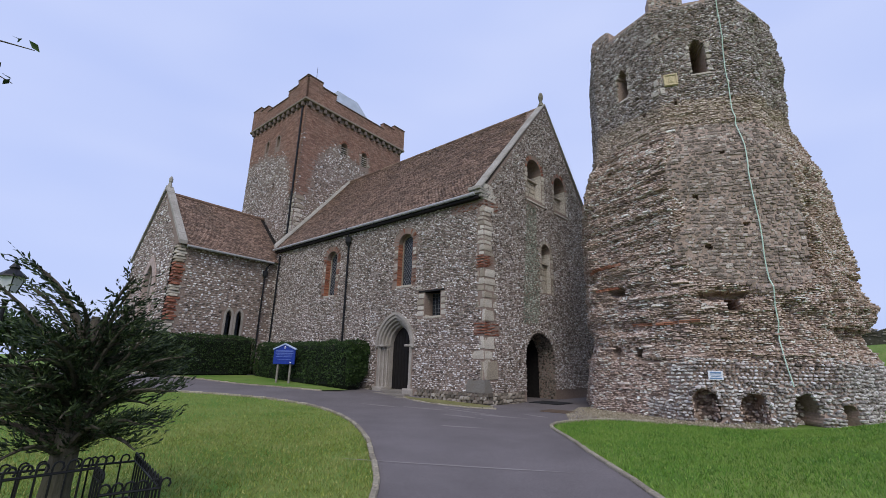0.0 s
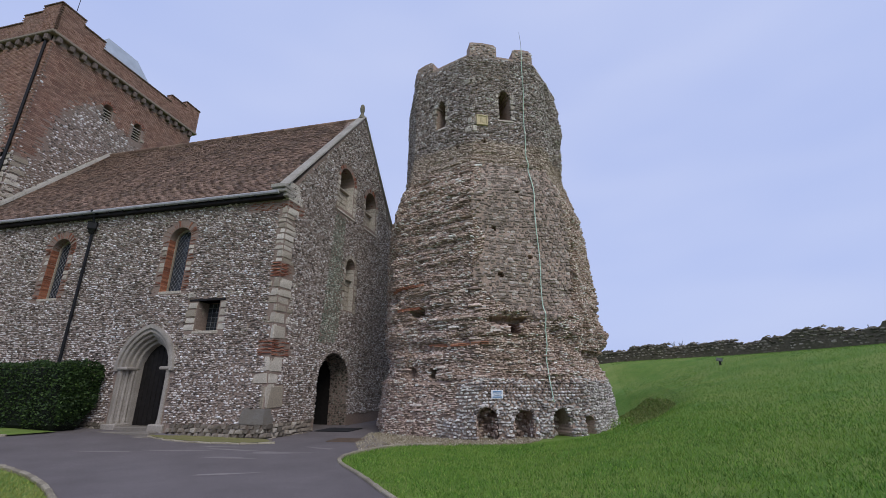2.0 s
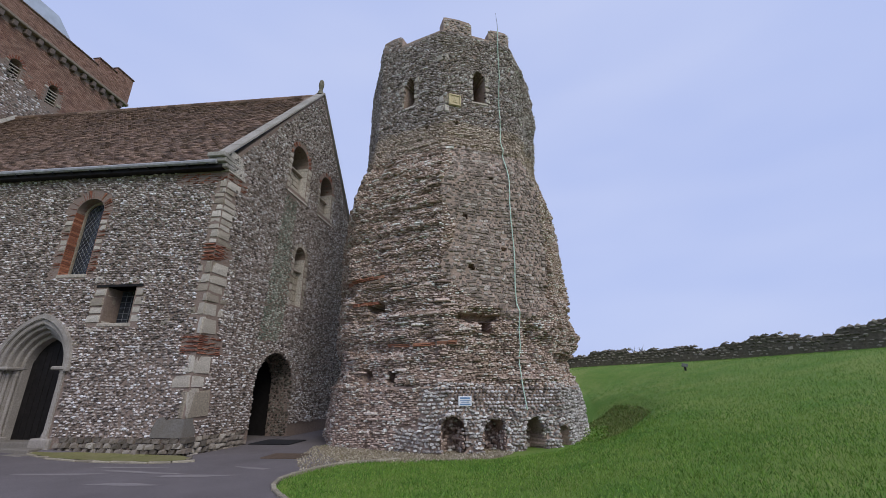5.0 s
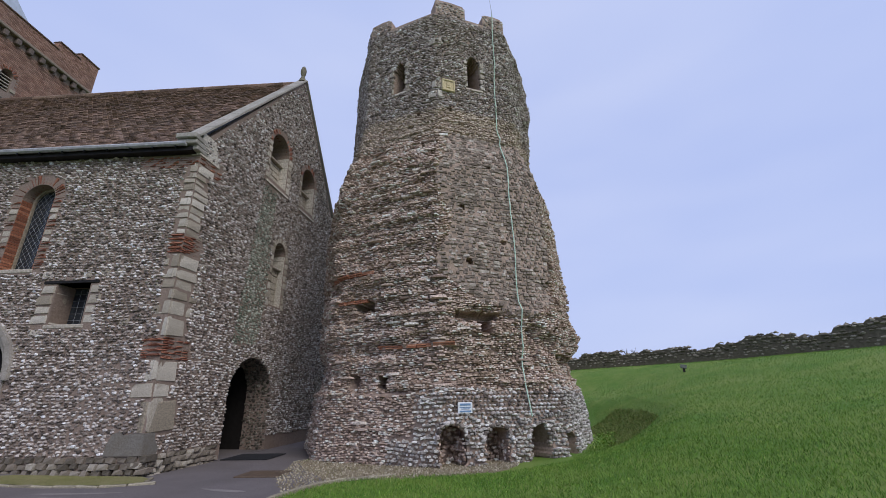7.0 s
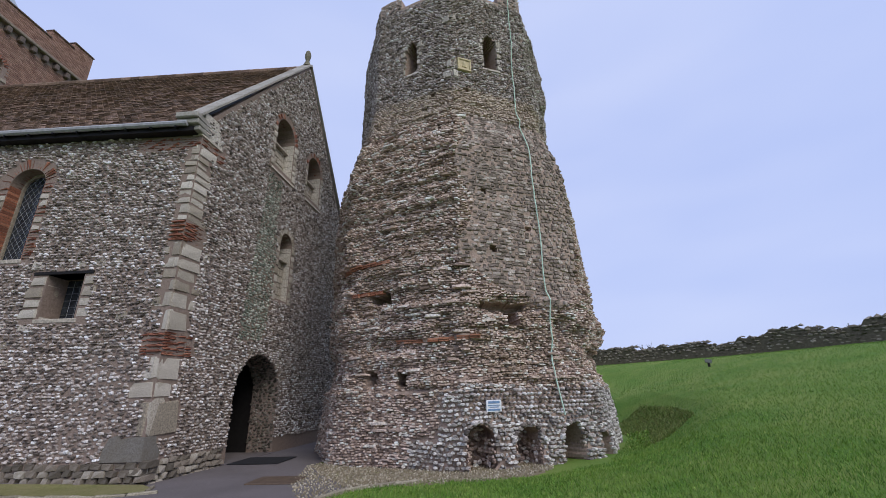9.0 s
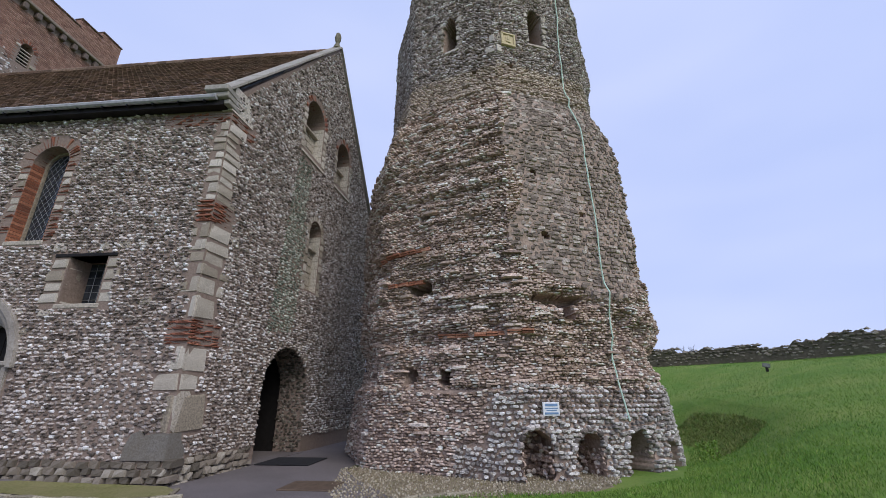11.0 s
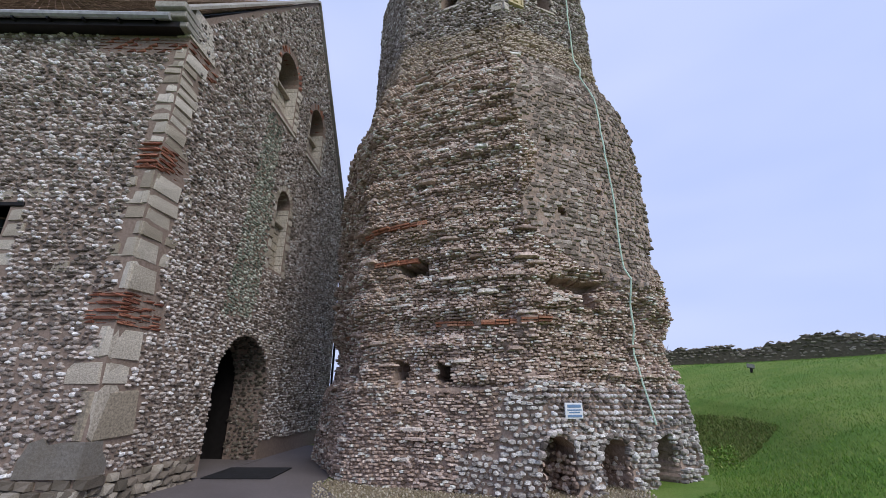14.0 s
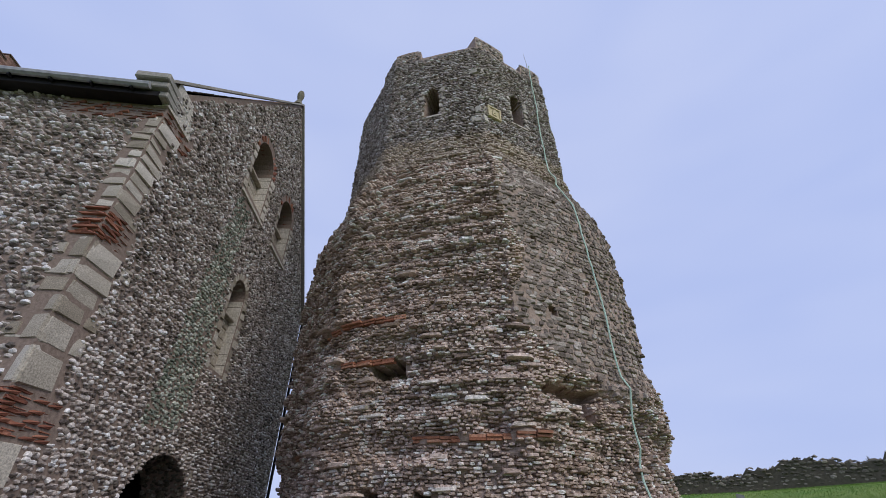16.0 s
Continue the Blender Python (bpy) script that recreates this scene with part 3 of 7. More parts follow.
PALE = rough_stuff("weathered_pale_limestone", [(0.25, (0.27, 0.24, 0.205)), (0.75, (0.45, 0.41, 0.36))], (0.17, 0.15, 0.13), 24, 1.2, amount=0.6)
door = structure(new("door_1"), "dark oak church door in a moulded pointed stone doorway")
part("hood_mould", arch_band(S_WALL, DX, DSPRING, DSPRING - 0.1, (1.12, 1.44), (1.28, 1.6), -0.11, 0.05), PALE, door)
part("outer_surround", arch_band(S_WALL, DX, DSPRING, 0.25, (1.0, 1.29), (1.14, 1.46), -0.045, 0.22), PALE, door)
for i, (a, b) in enumerate((((0.90, 1.17), (1.02, 1.31)), ((0.80, 1.05), (0.92, 1.19)), ((0.70, 0.93), (0.82, 1.07)))):
    part("arch_order", arch_band(S_WALL, DX, DSPRING, 0.25, a, b, 0.06 + 0.15 * i, 0.40 + 0.12 * i), PALE, door)
for s in (-1, 1):
    part("capital", boxes(*[sorted_box for sorted_box in [(min(DX + s * 0.70, DX + s * 1.2), -0.1, DSPRING - 0.06, max(DX + s * 0.70, DX + s * 1.2), 0.5, DSPRING + 0.05)]], bevel=0.03), PALE, door)
    for i in range(3):
        col = bmesh.new()
        x, y = DX + s * (1.0 - 0.11 * i), 0.02 + 0.14 * i
        tube(col, [(x, y, zz) for zz in (0.42, 0.5, 0.56, 0.6, 2.05, 2.1, 2.16, 2.24)], [0.075, 0.075, 0.06, 0.05, 0.05, 0.062, 0.05, 0.075], 10)
        part("colonnette", col, PALE, door)
    part("plinth_block", boxes((min(DX + s * 0.68, DX + s * 1.3), -0.12, 0.1, max(DX + s * 0.68, DX + s * 1.3), 0.5, 0.42), bevel=0.04), PALE, door)
leaf = bmesh.new()
out = arch_outline(DX, 0.74, 0.3, DSPRING, 0.97, 9, True)
fa = leaf.faces.new([leaf.verts.new((x, 0.62, zz)) for x, zz in out])
ex = bmesh.ops.extrude_face_region(leaf, geom=[fa])
bmesh.ops.translate(leaf, verts=[g for g in ex["geom"] if isinstance(g, bmesh.types.BMVert)], vec=(0, 0.07, 0))
dl = part("door_leaf", leaf, DARK_WOOD, door)
for i in range(7):
    h = 0.93 * (1 - (abs(i - 3) / 3.9) ** 1.7)
    part("plank", boxes((DX - 0.70 + 0.2 * i + 0.006, 0.595, 0.32, DX - 0.70 + 0.2 * i + 0.188, 0.625, DSPRING + h * 0.8), bevel=0.006), DARK_WOOD, dl)
knob = bmesh.new()
tube(knob, [(DX + 0.42, 0.6, 1.45), (DX + 0.42, 0.56, 1.45), (DX + 0.42, 0.54, 1.45)], [0.02, 0.035, 0.02], 8)
part("door_knob", knob, plain("polished_brass", (0.6, 0.5, 0.3), 0.25, 1.0), dl, "small bright brass knob")
STEP = rough_stuff("worn_step_stone", [(0.25, (0.17, 0.15, 0.125)), (0.75, (0.28, 0.25, 0.21))], (0.12, 0.11, 0.095), 20, 1.0)
steps = structure(new("door_steps"), "two worn stone steps before the doorway")
part("step", boxes((DX - 0.75, -0.1, 0.0, DX + 0.75, 0.6, 0.32), bevel=0.02), STEP, steps)
part("step", boxes((DX - 1.15, -0.5, -0.1, DX + 1.2, 0.02, 0.2), bevel=0.025), STEP, steps)
part("step", boxes((DX - 1.3, -0.85, -0.2, DX + 1.35, -0.48, 0.1), bevel=0.025), STEP, steps)
skip_s += [arch_outline(DX, 1.24, -0.4, DSPRING, 1.55, pointed=True)]
for i, (u, v) in enumerate(((DX - 1.35, 2.55), (DX - 1.22, 2.95), (DX - 1.0, 3.4), (DX + 1.32, 2.6), (DX + 1.2, 3.0), (DX + 0.95, 3.45), (DX - 0.6, 3.9), (DX + 0.6, 3.95))):
    block(wall_south, S_WALL, u, v, 0.22, 0.16, proud=0.012)

# plinth of the nave: battered courses of rubble
def plinth(parent, m, u0, u1):
    for i in range(int((u1 - u0) / 0.25)):
        u = u0 + 0.25 * (i + 0.5)
        if abs(u - DX) < 1.35 and m is S_WALL:
            continue
        for j, (v, p) in enumerate(((-0.02, 0.12), (0.12, 0.11), (0.26, 0.09), (0.39, 0.06))):
            w = 0.25 * float(RNG.uniform(0.7, 1.12))
            block(parent, m, u + (j % 2) * 0.12, v + float(RNG.normal(0, 0.012)), w, 0.14 * float(RNG.uniform(0.75, 1.1)), proud=p + float(RNG.uniform(-0.035, 0.03)))


PLINTH_STONE = pieces_stuff("plinth_rubble", [(0.0, (0.10, 0.085, 0.068)), (0.6, (0.25, 0.21, 0.17)), (1.0, (0.42, 0.38, 0.32))], per="object", amount=0.4)
keep_pool, BLOCKS = BLOCKS, [stone_mesh("plinth_block", 1, 1, 0.4, PLINTH_STONE, 30 + k, 0.2) for k in range(4)]
plinth(wall_south, S_WALL, -9.0, 0.25)
plinth(wall_west, G_WALL, -0.1, 2.85)
BLOCKS = keep_pool

# flints of the two near walls
near = rect(-1.8, 0.55, -0.5, 2.75)
F_DU, F_DV, F_SZ = 0.108, 0.077, 0.058
stuff("flintwork", nodules(S_WALL, rect(TOWER_X, 0.45, 0.1, EAVE - 0.25), skip_s + [near], F_DU, F_DV, F_SZ, 0.05, squash=0.62), FLINT, wall_south)
skip_g += [rect(3.3, 9.4, 5.1, 11.3), arch_outline(4.2, 0.9, 11.2, 11.3, 0.9), rect(6.0, 9.4, 7.6, 11.2), arch_outline(6.8, 0.86, 11.1, 11.2, 0.86), rect(4.4, 4.9, 5.64, 7.1), arch_outline(5.02, 0.62, 7.0, 7.1, 0.62), arch_outline(ACX, 1.24, -0.4, 1.9, 1.12)]
RUNOFF = [(3.35, 9.35), (4.3, 9.35), (4.2, 7.6), (4.45, 5.6), (4.15, 3.5), (2.8, 3.3), (2.95, 5.2), (3.2, 7.4)]
LICHEN_FLINT = pieces_stuff("lichened_flint", [(0.0, (0.11, 0.12, 0.095)), (0.5, (0.29, 0.31, 0.25)), (1.0, (0.60, 0.61, 0.53))], rough=0.75, amount=0.4, stain=(0.17, 0.21, 0.15))
stuff("flintwork", nodules(G_WALL, RUNOFF, skip_g, 0.11, 0.08, 0.06, 0.034, squash=0.66, fray=0.25), LICHEN_FLINT, wall_west, "grey-green flints stained by run-off")
stuff("flintwork", nodules(G_WALL, [(0.05, 0.45), (NORTH_Y - 0.1, 0.45), (NORTH_Y - 0.1, EAVE + 0.04), (RIDGE_Y, RIDGE_Z - 0.06), (0.05, EAVE + 0.04)], skip_g + [RUNOFF], 0.105, 0.076, 0.055, 0.045, squash=0.66), FLINT, wall_west)
FLINT_OB = pieces_stuff("knapped_flint_pieces", [(0.0, (0.081, 0.066, 0.058)), (0.22, (0.235, 0.196, 0.171)), (0.55, (0.448, 0.387, 0.350)), (0.85, (0.640, 0.589, 0.553)), (1.0, (0.825, 0.825, 0.816))], per="object", rough=0.6, amount=0.3)
flint_pool = []
for k in range(10):
    v, f = nodules(Matrix(), rect(-0.5, -0.5, 0.5, 0.5), [], 0.3, 0.3, 0.085, 0.04, squash=0.62)
    v = np.array(v[:18])
    v[:, 0] -= v[:6, 0].mean()
    v[:, 2] -= v[:6, 2].mean()
    me = bpy.data.meshes.new("flint")
    me.from_pydata(v.tolist(), [], f[:13])
    me.materials.append(FLINT_OB)
    flint_pool.append(me)
row = 0
v = 0.58
while v < 2.75:
    u = -1.8 + (row % 2) * 0.054
    while u < -0.46:
        uu, vv = u + float(RNG.normal(0, 0.03)), v + float(RNG.normal(0, 0.016))
        pt = (np.array([uu]), np.array([vv]))
        if not any(in_poly(pt[0], pt[1], s)[0] for s in skip_s):
            sc = float(RNG.uniform(0.5, 0.86))
            piece("flint", flint_pool[RNG.integers(10)], wall_south, S_WALL @ pose(uu, 0, vv, 0, float(RNG.uniform(-14, 14)), 0), (sc, sc, sc))
        u += F_DU
    v += F_DV
    row += 1


# ---- gable openings ----
def gable_opening(cx, half, z0, spring, name, label, ring=0.2, fill=None, blocked=0.5, depth=0.34):
    w = structure(new(name), label)
    brick_arch(wall_west, G_WALL, cx, half, spring, ring, 13, "roman_tile" if fill is None else "stone", 0.012)
    for s in (-1, 1):
        z, k = z0 - 0.1, 0
        while z < spring - 0.05:
            h = float(RNG.uniform(0.22, 0.34))
            wd = 0.34 if k % 2 else 0.22
            block(wall_west, G_WALL, cx + s * (half + wd / 2), z + h / 2, wd, h - 0.02, proud=0.015)
            z += h
            k += 1
    # back of the opening, its deep shade painted near-black
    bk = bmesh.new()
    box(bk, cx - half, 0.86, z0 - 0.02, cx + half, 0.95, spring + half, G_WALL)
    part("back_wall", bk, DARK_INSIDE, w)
    mid = z0 + (spring + half - z0) * blocked                    # blocked with pale rubble up to a ledge
    z = z0
    while z < mid - 0.12:
        h = min(float(RNG.uniform(0.17, 0.3)), mid - z)
        u = cx - half + 0.01
        while u < cx + half - 0.06:
            wd = min(float(RNG.uniform(0.2, 0.42)), cx + half - 0.01 - u)
            fb = bmesh.new()
            box(fb, u, depth + float(RNG.uniform(0, 0.03)), z, u + wd - 0.015, depth + 0.3, z + h - 0.015, G_WALL, bevel=0.015)
            part("stone_block", fb, DRESSED_J, w)
            u += wd
        z += h
    lb = bmesh.new()
    box(lb, cx - half + 0.004, depth - 0.12, z, cx + half - 0.004, depth + 0.34, z + 0.07, G_WALL, bevel=0.012)
    part("ledge", lb, DRESSED_J, w, "pale stone ledge on the blocking")
    for s in (-1, 1):                                            # stones of the reveals
        z = z0
        while z < spring - 0.04:
            h = min(float(RNG.uniform(0.2, 0.34)), spring - z)
            rb = bmesh.new()
            x0, x1 = sorted((cx + s * half * 0.995, cx + s * (half - 0.03)))
            box(rb, x0, 0.02, z + 0.008, x1, 0.8, z + h - 0.008, G_WALL)
            part("jamb_stone", rb, DRESSED_J, w)
            z += h
    if fill is None:
        sl = bmesh.new()
        box(sl, cx - half - 0.16, -0.05, z0 - 0.26, cx + half + 0.16, depth, z0 + 0.02)
        for q in sl.verts:
            if q.co.y < 0 and q.co.z > z0 - 0.1:
                q.co.z -= 0.2
        bmesh.ops.transform(sl, matrix=G_WALL, verts=sl.verts[:])
        part("window_sill", sl, DRESSED_J, w, "pale sloping stone sill")
    return w


gable_opening(4.2, 0.66, 9.75, 11.3, "window_4", "round-headed gable opening with a brick arch")
gable_opening(6.8, 0.62, 9.75, 11.2, "window_5", "round-headed gable opening with a brick arch")
gable_opening(5.02, 0.42, 5.0, 7.1, "window_6", "narrow round-headed window half blocked with pale stone", 0.18, "stone", 0.62, 0.22)
# archway into the gable
arch_room = structure(new("porch_passage"), "passage behind the archway, walls painted near-black for shade")
# passage walls and ceiling coloured near-black to stand for unlit depth
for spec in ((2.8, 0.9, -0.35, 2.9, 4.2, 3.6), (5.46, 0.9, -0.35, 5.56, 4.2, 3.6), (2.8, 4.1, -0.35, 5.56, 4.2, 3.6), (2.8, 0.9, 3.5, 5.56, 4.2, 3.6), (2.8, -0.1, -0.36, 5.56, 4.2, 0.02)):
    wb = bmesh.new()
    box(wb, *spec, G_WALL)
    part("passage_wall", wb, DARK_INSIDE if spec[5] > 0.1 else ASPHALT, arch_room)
JAMB = basis(G_WALL @ Vector((ACX + 1.238, 0.9, 0.0)), -G_WALL.col[1].to_3d())
# jamb flints, the archway's shade put into their dark colour
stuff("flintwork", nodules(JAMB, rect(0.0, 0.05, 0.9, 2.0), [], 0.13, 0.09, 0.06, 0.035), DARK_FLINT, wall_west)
for i in range(11):                                              # rough soffit of the archway, shade again in the flint colour
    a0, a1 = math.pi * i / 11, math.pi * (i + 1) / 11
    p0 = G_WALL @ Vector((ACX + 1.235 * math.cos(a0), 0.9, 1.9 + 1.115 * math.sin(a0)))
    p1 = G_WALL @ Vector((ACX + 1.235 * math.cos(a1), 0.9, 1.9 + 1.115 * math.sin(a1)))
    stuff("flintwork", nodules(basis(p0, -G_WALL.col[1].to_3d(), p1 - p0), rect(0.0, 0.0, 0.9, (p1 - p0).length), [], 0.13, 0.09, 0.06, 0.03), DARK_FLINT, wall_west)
gate = structure(new("door_2"), "dark open timber door inside the archway")
for i in range(5):
    gb = bmesh.new()
    box(gb, 2.93, 0.45 + 0.16 * i, 0.05, 2.99, 0.59 + 0.16 * i, 2.15 + 0.06 * i, G_WALL, bevel=0.006)
    part("plank", gb, DARK_WOOD, gate)
for zz in (0.5, 1.6):
    gb = bmesh.new()
    box(gb, 2.985, 0.44, zz, 3.02, 1.26, zz + 0.12, G_WALL, bevel=0.006)
    part("ledge", gb, DARK_WOOD, gate)
for i in range(15):
    a = math.pi * (i + 0.5) / 15
    block(wall_west, G_WALL, ACX + 1.38 * math.cos(a), 1.9 + 1.26 * math.sin(a), 0.26, 0.2, proud=0.01, turn=math.degrees(a)) if i % 2 else None
tagged(link("door_mat", boxes((0.55, 2.75, 0.012, 1.95, 4.1, 0.035), bevel=0.008), plain("dark_rubber_mat", (0.02, 0.02, 0.022), 0.8)), "dark rubber mat lying before the archway", "mat")
tagged(link("manhole_cover", boxes((2.5, -0.1, 0.0, 3.5, 0.75, 0.03), bevel=0.008), plain("rusty_cover", (0.12, 0.085, 0.06), 0.7, 0.2)), "rusty flat access cover set in the path", "cover")

# ---- nave roof ----
roof = structure(new("roof"), "steep brown clay-tiled nave roof")
RX = GX0 + GXS * RIDGE_Y - 0.2
deck = bmesh.new()
a = [deck.verts.new(p) for p in ((TOWER_X, -0.24, EAVE - 0.1), (0.0, -0.24, EAVE - 0.1), (RX, RIDGE_Y, RIDGE_Z - 0.02), (TOWER_X, RIDGE_Y, RIDGE_Z - 0.02), (TOWER_X, NORTH_Y + 0.3, EAVE - 0.1), (0.75, NORTH_Y + 0.3, EAVE - 0.1))]
for f in ((0, 1, 2, 3), (3, 2, 5, 4)):
    deck.faces.new([a[i] for i in f])
part("deck", deck, DARK_WOOD, roof)


def tile_field(o, along, upslope, n_u, n_v, w, gauge, end=lambda v: 0.0, start=lambda v: 0.0):
    """Overlapping tiles on a slope: from o, running along, rising upslope. Joined."""
    al, upv = Vector(along).normalized(), Vector(upslope).normalized()
    nn = al.cross(upv).normalized()
    vs, fs = [], []
    for j in range(n_v):
        s = (j % 2) * w / 2
        i0, i1 = start(j), n_u * w - end(j)
        x = i0 - s
        while x < i1:
            x0, x1 = max(i0, x) + 0.006, min(i1, x + w) - 0.006
            x += w
            if x1 - x0 < 0.03:
                continue
            lift = 0.03 + float(RNG.uniform(-0.008, 0.012))
            sag = float(RNG.normal(0, 0.006))
            b = len(vs)
            p0, p1 = Vector(o) + upv * (j * gauge + sag), Vector(o) + upv * ((j + 1.25) * gauge)
            for q in (p0 + al * x0 + nn * lift, p0 + al * x1 + nn * lift, p1 + al * x1 + nn * 0.008, p1 + al * x0 + nn * 0.008, p0 + al * x0 + nn * 0.004, p0 + al * x1 + nn * 0.004):
                vs.append(tuple(q))
            fs += [(b, b + 1, b + 2, b + 3), (b + 4, b + 5, b + 1, b), (b + 4, b, b + 3), (b + 5, b + 2, b + 1)]
    return vs, fs


slope = Vector((0, RIDGE_Y + 0.24, RIDGE_Z - EAVE + 0.1))
n_v = int(slope.length / 0.13)
stuff("tiling", tile_field((TOWER_X, -0.27, EAVE - 0.12), (1, 0, 0), slope, 84, n_v, 0.2, 0.13, lambda v: 0.18 - 0.42 * v / n_v), ROOF, roof)
rid = bmesh.new()
x = TOWER_X
while x < RX - 0.1:
    tube(rid, [(x, RIDGE_Y, RIDGE_Z + 0.0), (min(x + 0.42, RX), RIDGE_Y, RIDGE_Z + 0.012)], 0.13, 8)
    x += 0.43
part("ridge_tiles", rid, ROOF, roof)
gut = bmesh.new()
tube(gut, [(TOWER_X + 0.05, -0.34, EAVE - 0.15), (-0.1, -0.34, EAVE - 0.15)], 0.075, 8)
gutter = tagged(new("gutter"), "dark gutter with a pale lip under the nave eaves", "gutter")
part("trough", gut, plain("grey_gutter", (0.34, 0.34, 0.35), 0.45), gutter)
part("fascia", boxes((TOWER_X + 0.05, -0.26, EAVE - 0.33, 0.05, -0.02, EAVE - 0.2)), DARK_WOOD, gutter)
for i in range(24):
    part("bracket", boxes((TOWER_X + 0.5 + 0.69 * i, -0.36, EAVE - 0.27, TOWER_X + 0.54 + 0.69 * i, -0.02, EAVE - 0.22)), BLACK_IRON, gutter)

# coping of the gable, kneeler and finial
COPING = rough_stuff("lichened_coping", [(0.25, (0.27, 0.25, 0.215)), (0.75, (0.46, 0.43, 0.385))], (0.20, 0.185, 0.15), 18, 1.0, amount=0.6)
coping = structure(new("gable_coping"), "weathered stone coping along the gable")
for s in (0, 1):
    y0, y1 = (-0.25, RIDGE_Y) if s == 0 else (NORTH_Y + 0.2, RIDGE_Y)
    n = 11
    for i in range(n):
        f0, f1 = i / n, (i + 1) / n - 0.004
        bmx = bmesh.new()
        co = []
        for f in (f0, f1):
            yy = y0 + (y1 - y0) * f
            zz = EAVE + (0.18 if s == 0 else 0.18) + (RIDGE_Z + 0.2 - EAVE - 0.18) * f
            xx = GX0 + GXS * yy
            for dx, dz in ((-0.32, 0.0), (0.09, 0.0), (0.09, 0.09), (-0.32, 0.13)):
                co.append(bmx.verts.new((xx + dx, yy, zz + dz - 0.06)))
        for k in range(4):
            bmx.faces.new((co[k], co[(k + 1) % 4], co[4 + (k + 1) % 4], co[4 + k]))
        bmx.faces.new(co[:4][::-1])
        bmx.faces.new(co[4:])
        bmesh.ops.recalc_face_normals(bmx, faces=bmx.faces[:])
        part("coping_stone", bmx, COPING, coping)
for k, (d, zz, h) in enumerate(((0.42, 8.86, 0.16), (0.34, 8.7, 0.15), (0.24, 8.55, 0.14))):
    part("kneeler", boxes((-0.42, -d, zz, 0.2, 0.3, zz + h), bevel=0.02), COPING, coping)
kn = bmesh.new()
box(kn, -0.05, -0.03, 8.5, 0.85, 0.25, 9.25)
for q in kn.verts:
    if q.co.x > 0.5 and q.co.z > 9:
        q.co.x -= 0.35
bmesh.ops.transform(kn, matrix=G_WALL, verts=kn.verts[:])
part("kneeler_stone", kn, DRESSED_J, coping)
for u, v in ((2.55, 11.6), (8.5, 11.4)):
    block(wall_west, G_WALL, u, v, 0.5, 0.4, proud=0.012)
FX = GX0 + GXS * RIDGE_Y - 0.15
fin = bmesh.new()
tube(fin, [(FX, RIDGE_Y, RIDGE_Z + z) for z in (0.1, 0.3, 0.42, 0.5, 0.62, 0.78, 0.95, 1.02)], [0.2, 0.13, 0.08, 0.1, 0.13, 0.14, 0.1, 0.04], 10)
tagged(link("finial", fin, plain("lichened_finial_stone", (0.17, 0.155, 0.11), 0.9, 0, 0.4)), "lichened stone finial on the gable top", "finial")


def downpipe(x, y, z0, z1, label, head=True, lean=0.0, rad=0.055):
    p = thing("downpipe", label, "downpipe")
    tb = bmesh.new()
    tube(tb, [(x, y, z0), (x + lean * 0.5, y, (z0 + z1) / 2), (x + lean, y, z1 - 0.5)], rad, 8)
    part("pipe", tb, BLACK_IRON, p)
    if head:
        hb = bmesh.new()
        tube(hb, [(x + lean, y - 0.06, z1 - 0.98), (x + lean, y - 0.06, z1 - 0.86), (x + lean, y - 0.06, z1 - 0.76), (x + lean, y - 0.06, z1 - 0.52), (x + lean, y - 0.06, z1 - 0.48)], [0.08, 0.13, 0.2, 0.22, 0.25], 4)
        part("hopper_head", hb, BLACK_IRON, p)
        nb = bmesh.new()
        tube(nb, [(x + lean, y - 0.05, z1 - 0.5), (x + lean + 0.02, y - 0.12, z1 - 0.1), (x + lean + 0.05, y - 0.3, z1 + 0.0)], 0.055, 8)
        part("swan_neck", nb, BLACK_IRON, p)
    z = z0 + 0.5
    while z < z1 - 0.7:
        cb = bmesh.new()
        tube(cb, [(x + lean * (z - z0) / (z1 - z0), y, z), (x + lean * (z - z0) / (z1 - z0), y, z + 0.07)], rad + 0.02, 8)
        part("collar", cb, BLACK_IRON, p)
        z += 1.8
    return p


downpipe(-8.75, -0.13, 0.2, EAVE - 0.1, "black iron downpipe with a hopper head on flint", lean=-0.12)
downpipe(-16.2, -0.13, 0.3, EAVE - 0.1, "black iron downpipe in the corner of nave and transept", head=False)
gp = thing("drainpipe", "thin dark pipe down the far edge of the gable", "downpipe")
tb = bmesh.new()
tube(tb, [(GX0 + GXS * NORTH_Y + 0.08, NORTH_Y - 0.1, 0), (GX0 + GXS * NORTH_Y + 0.08, NORTH_Y - 0.1, EAVE)], 0.05, 8)
part("pipe", tb, BLACK_IRON, gp)

# ---- church tower ----
T_Y0, T_Y1, T_X1, T_TOP = 0.75, 11.0, -25.0, 21.1
church_tower = thing("church_tower", "square flint and red brick church tower with stepped battlements", "tower")
TWM = basis((TOWER_X, 0, 0), (0, 1, 0))
TSM = basis((0, T_Y0, 0), (1, 0, 0))
tw_w = [arch_outline(4.62, 0.3, 17.7, 18.7, 0.3), arch_outline(6.75, 0.3, 17.7, 18.7, 0.3)]
part("wall", panel([(T_Y0, -0.4), (T_Y1, -0.4), (T_Y1, T_TOP), (T_Y0, T_TOP)], tw_w, 0.9, TWM), MORTAR, church_tower)
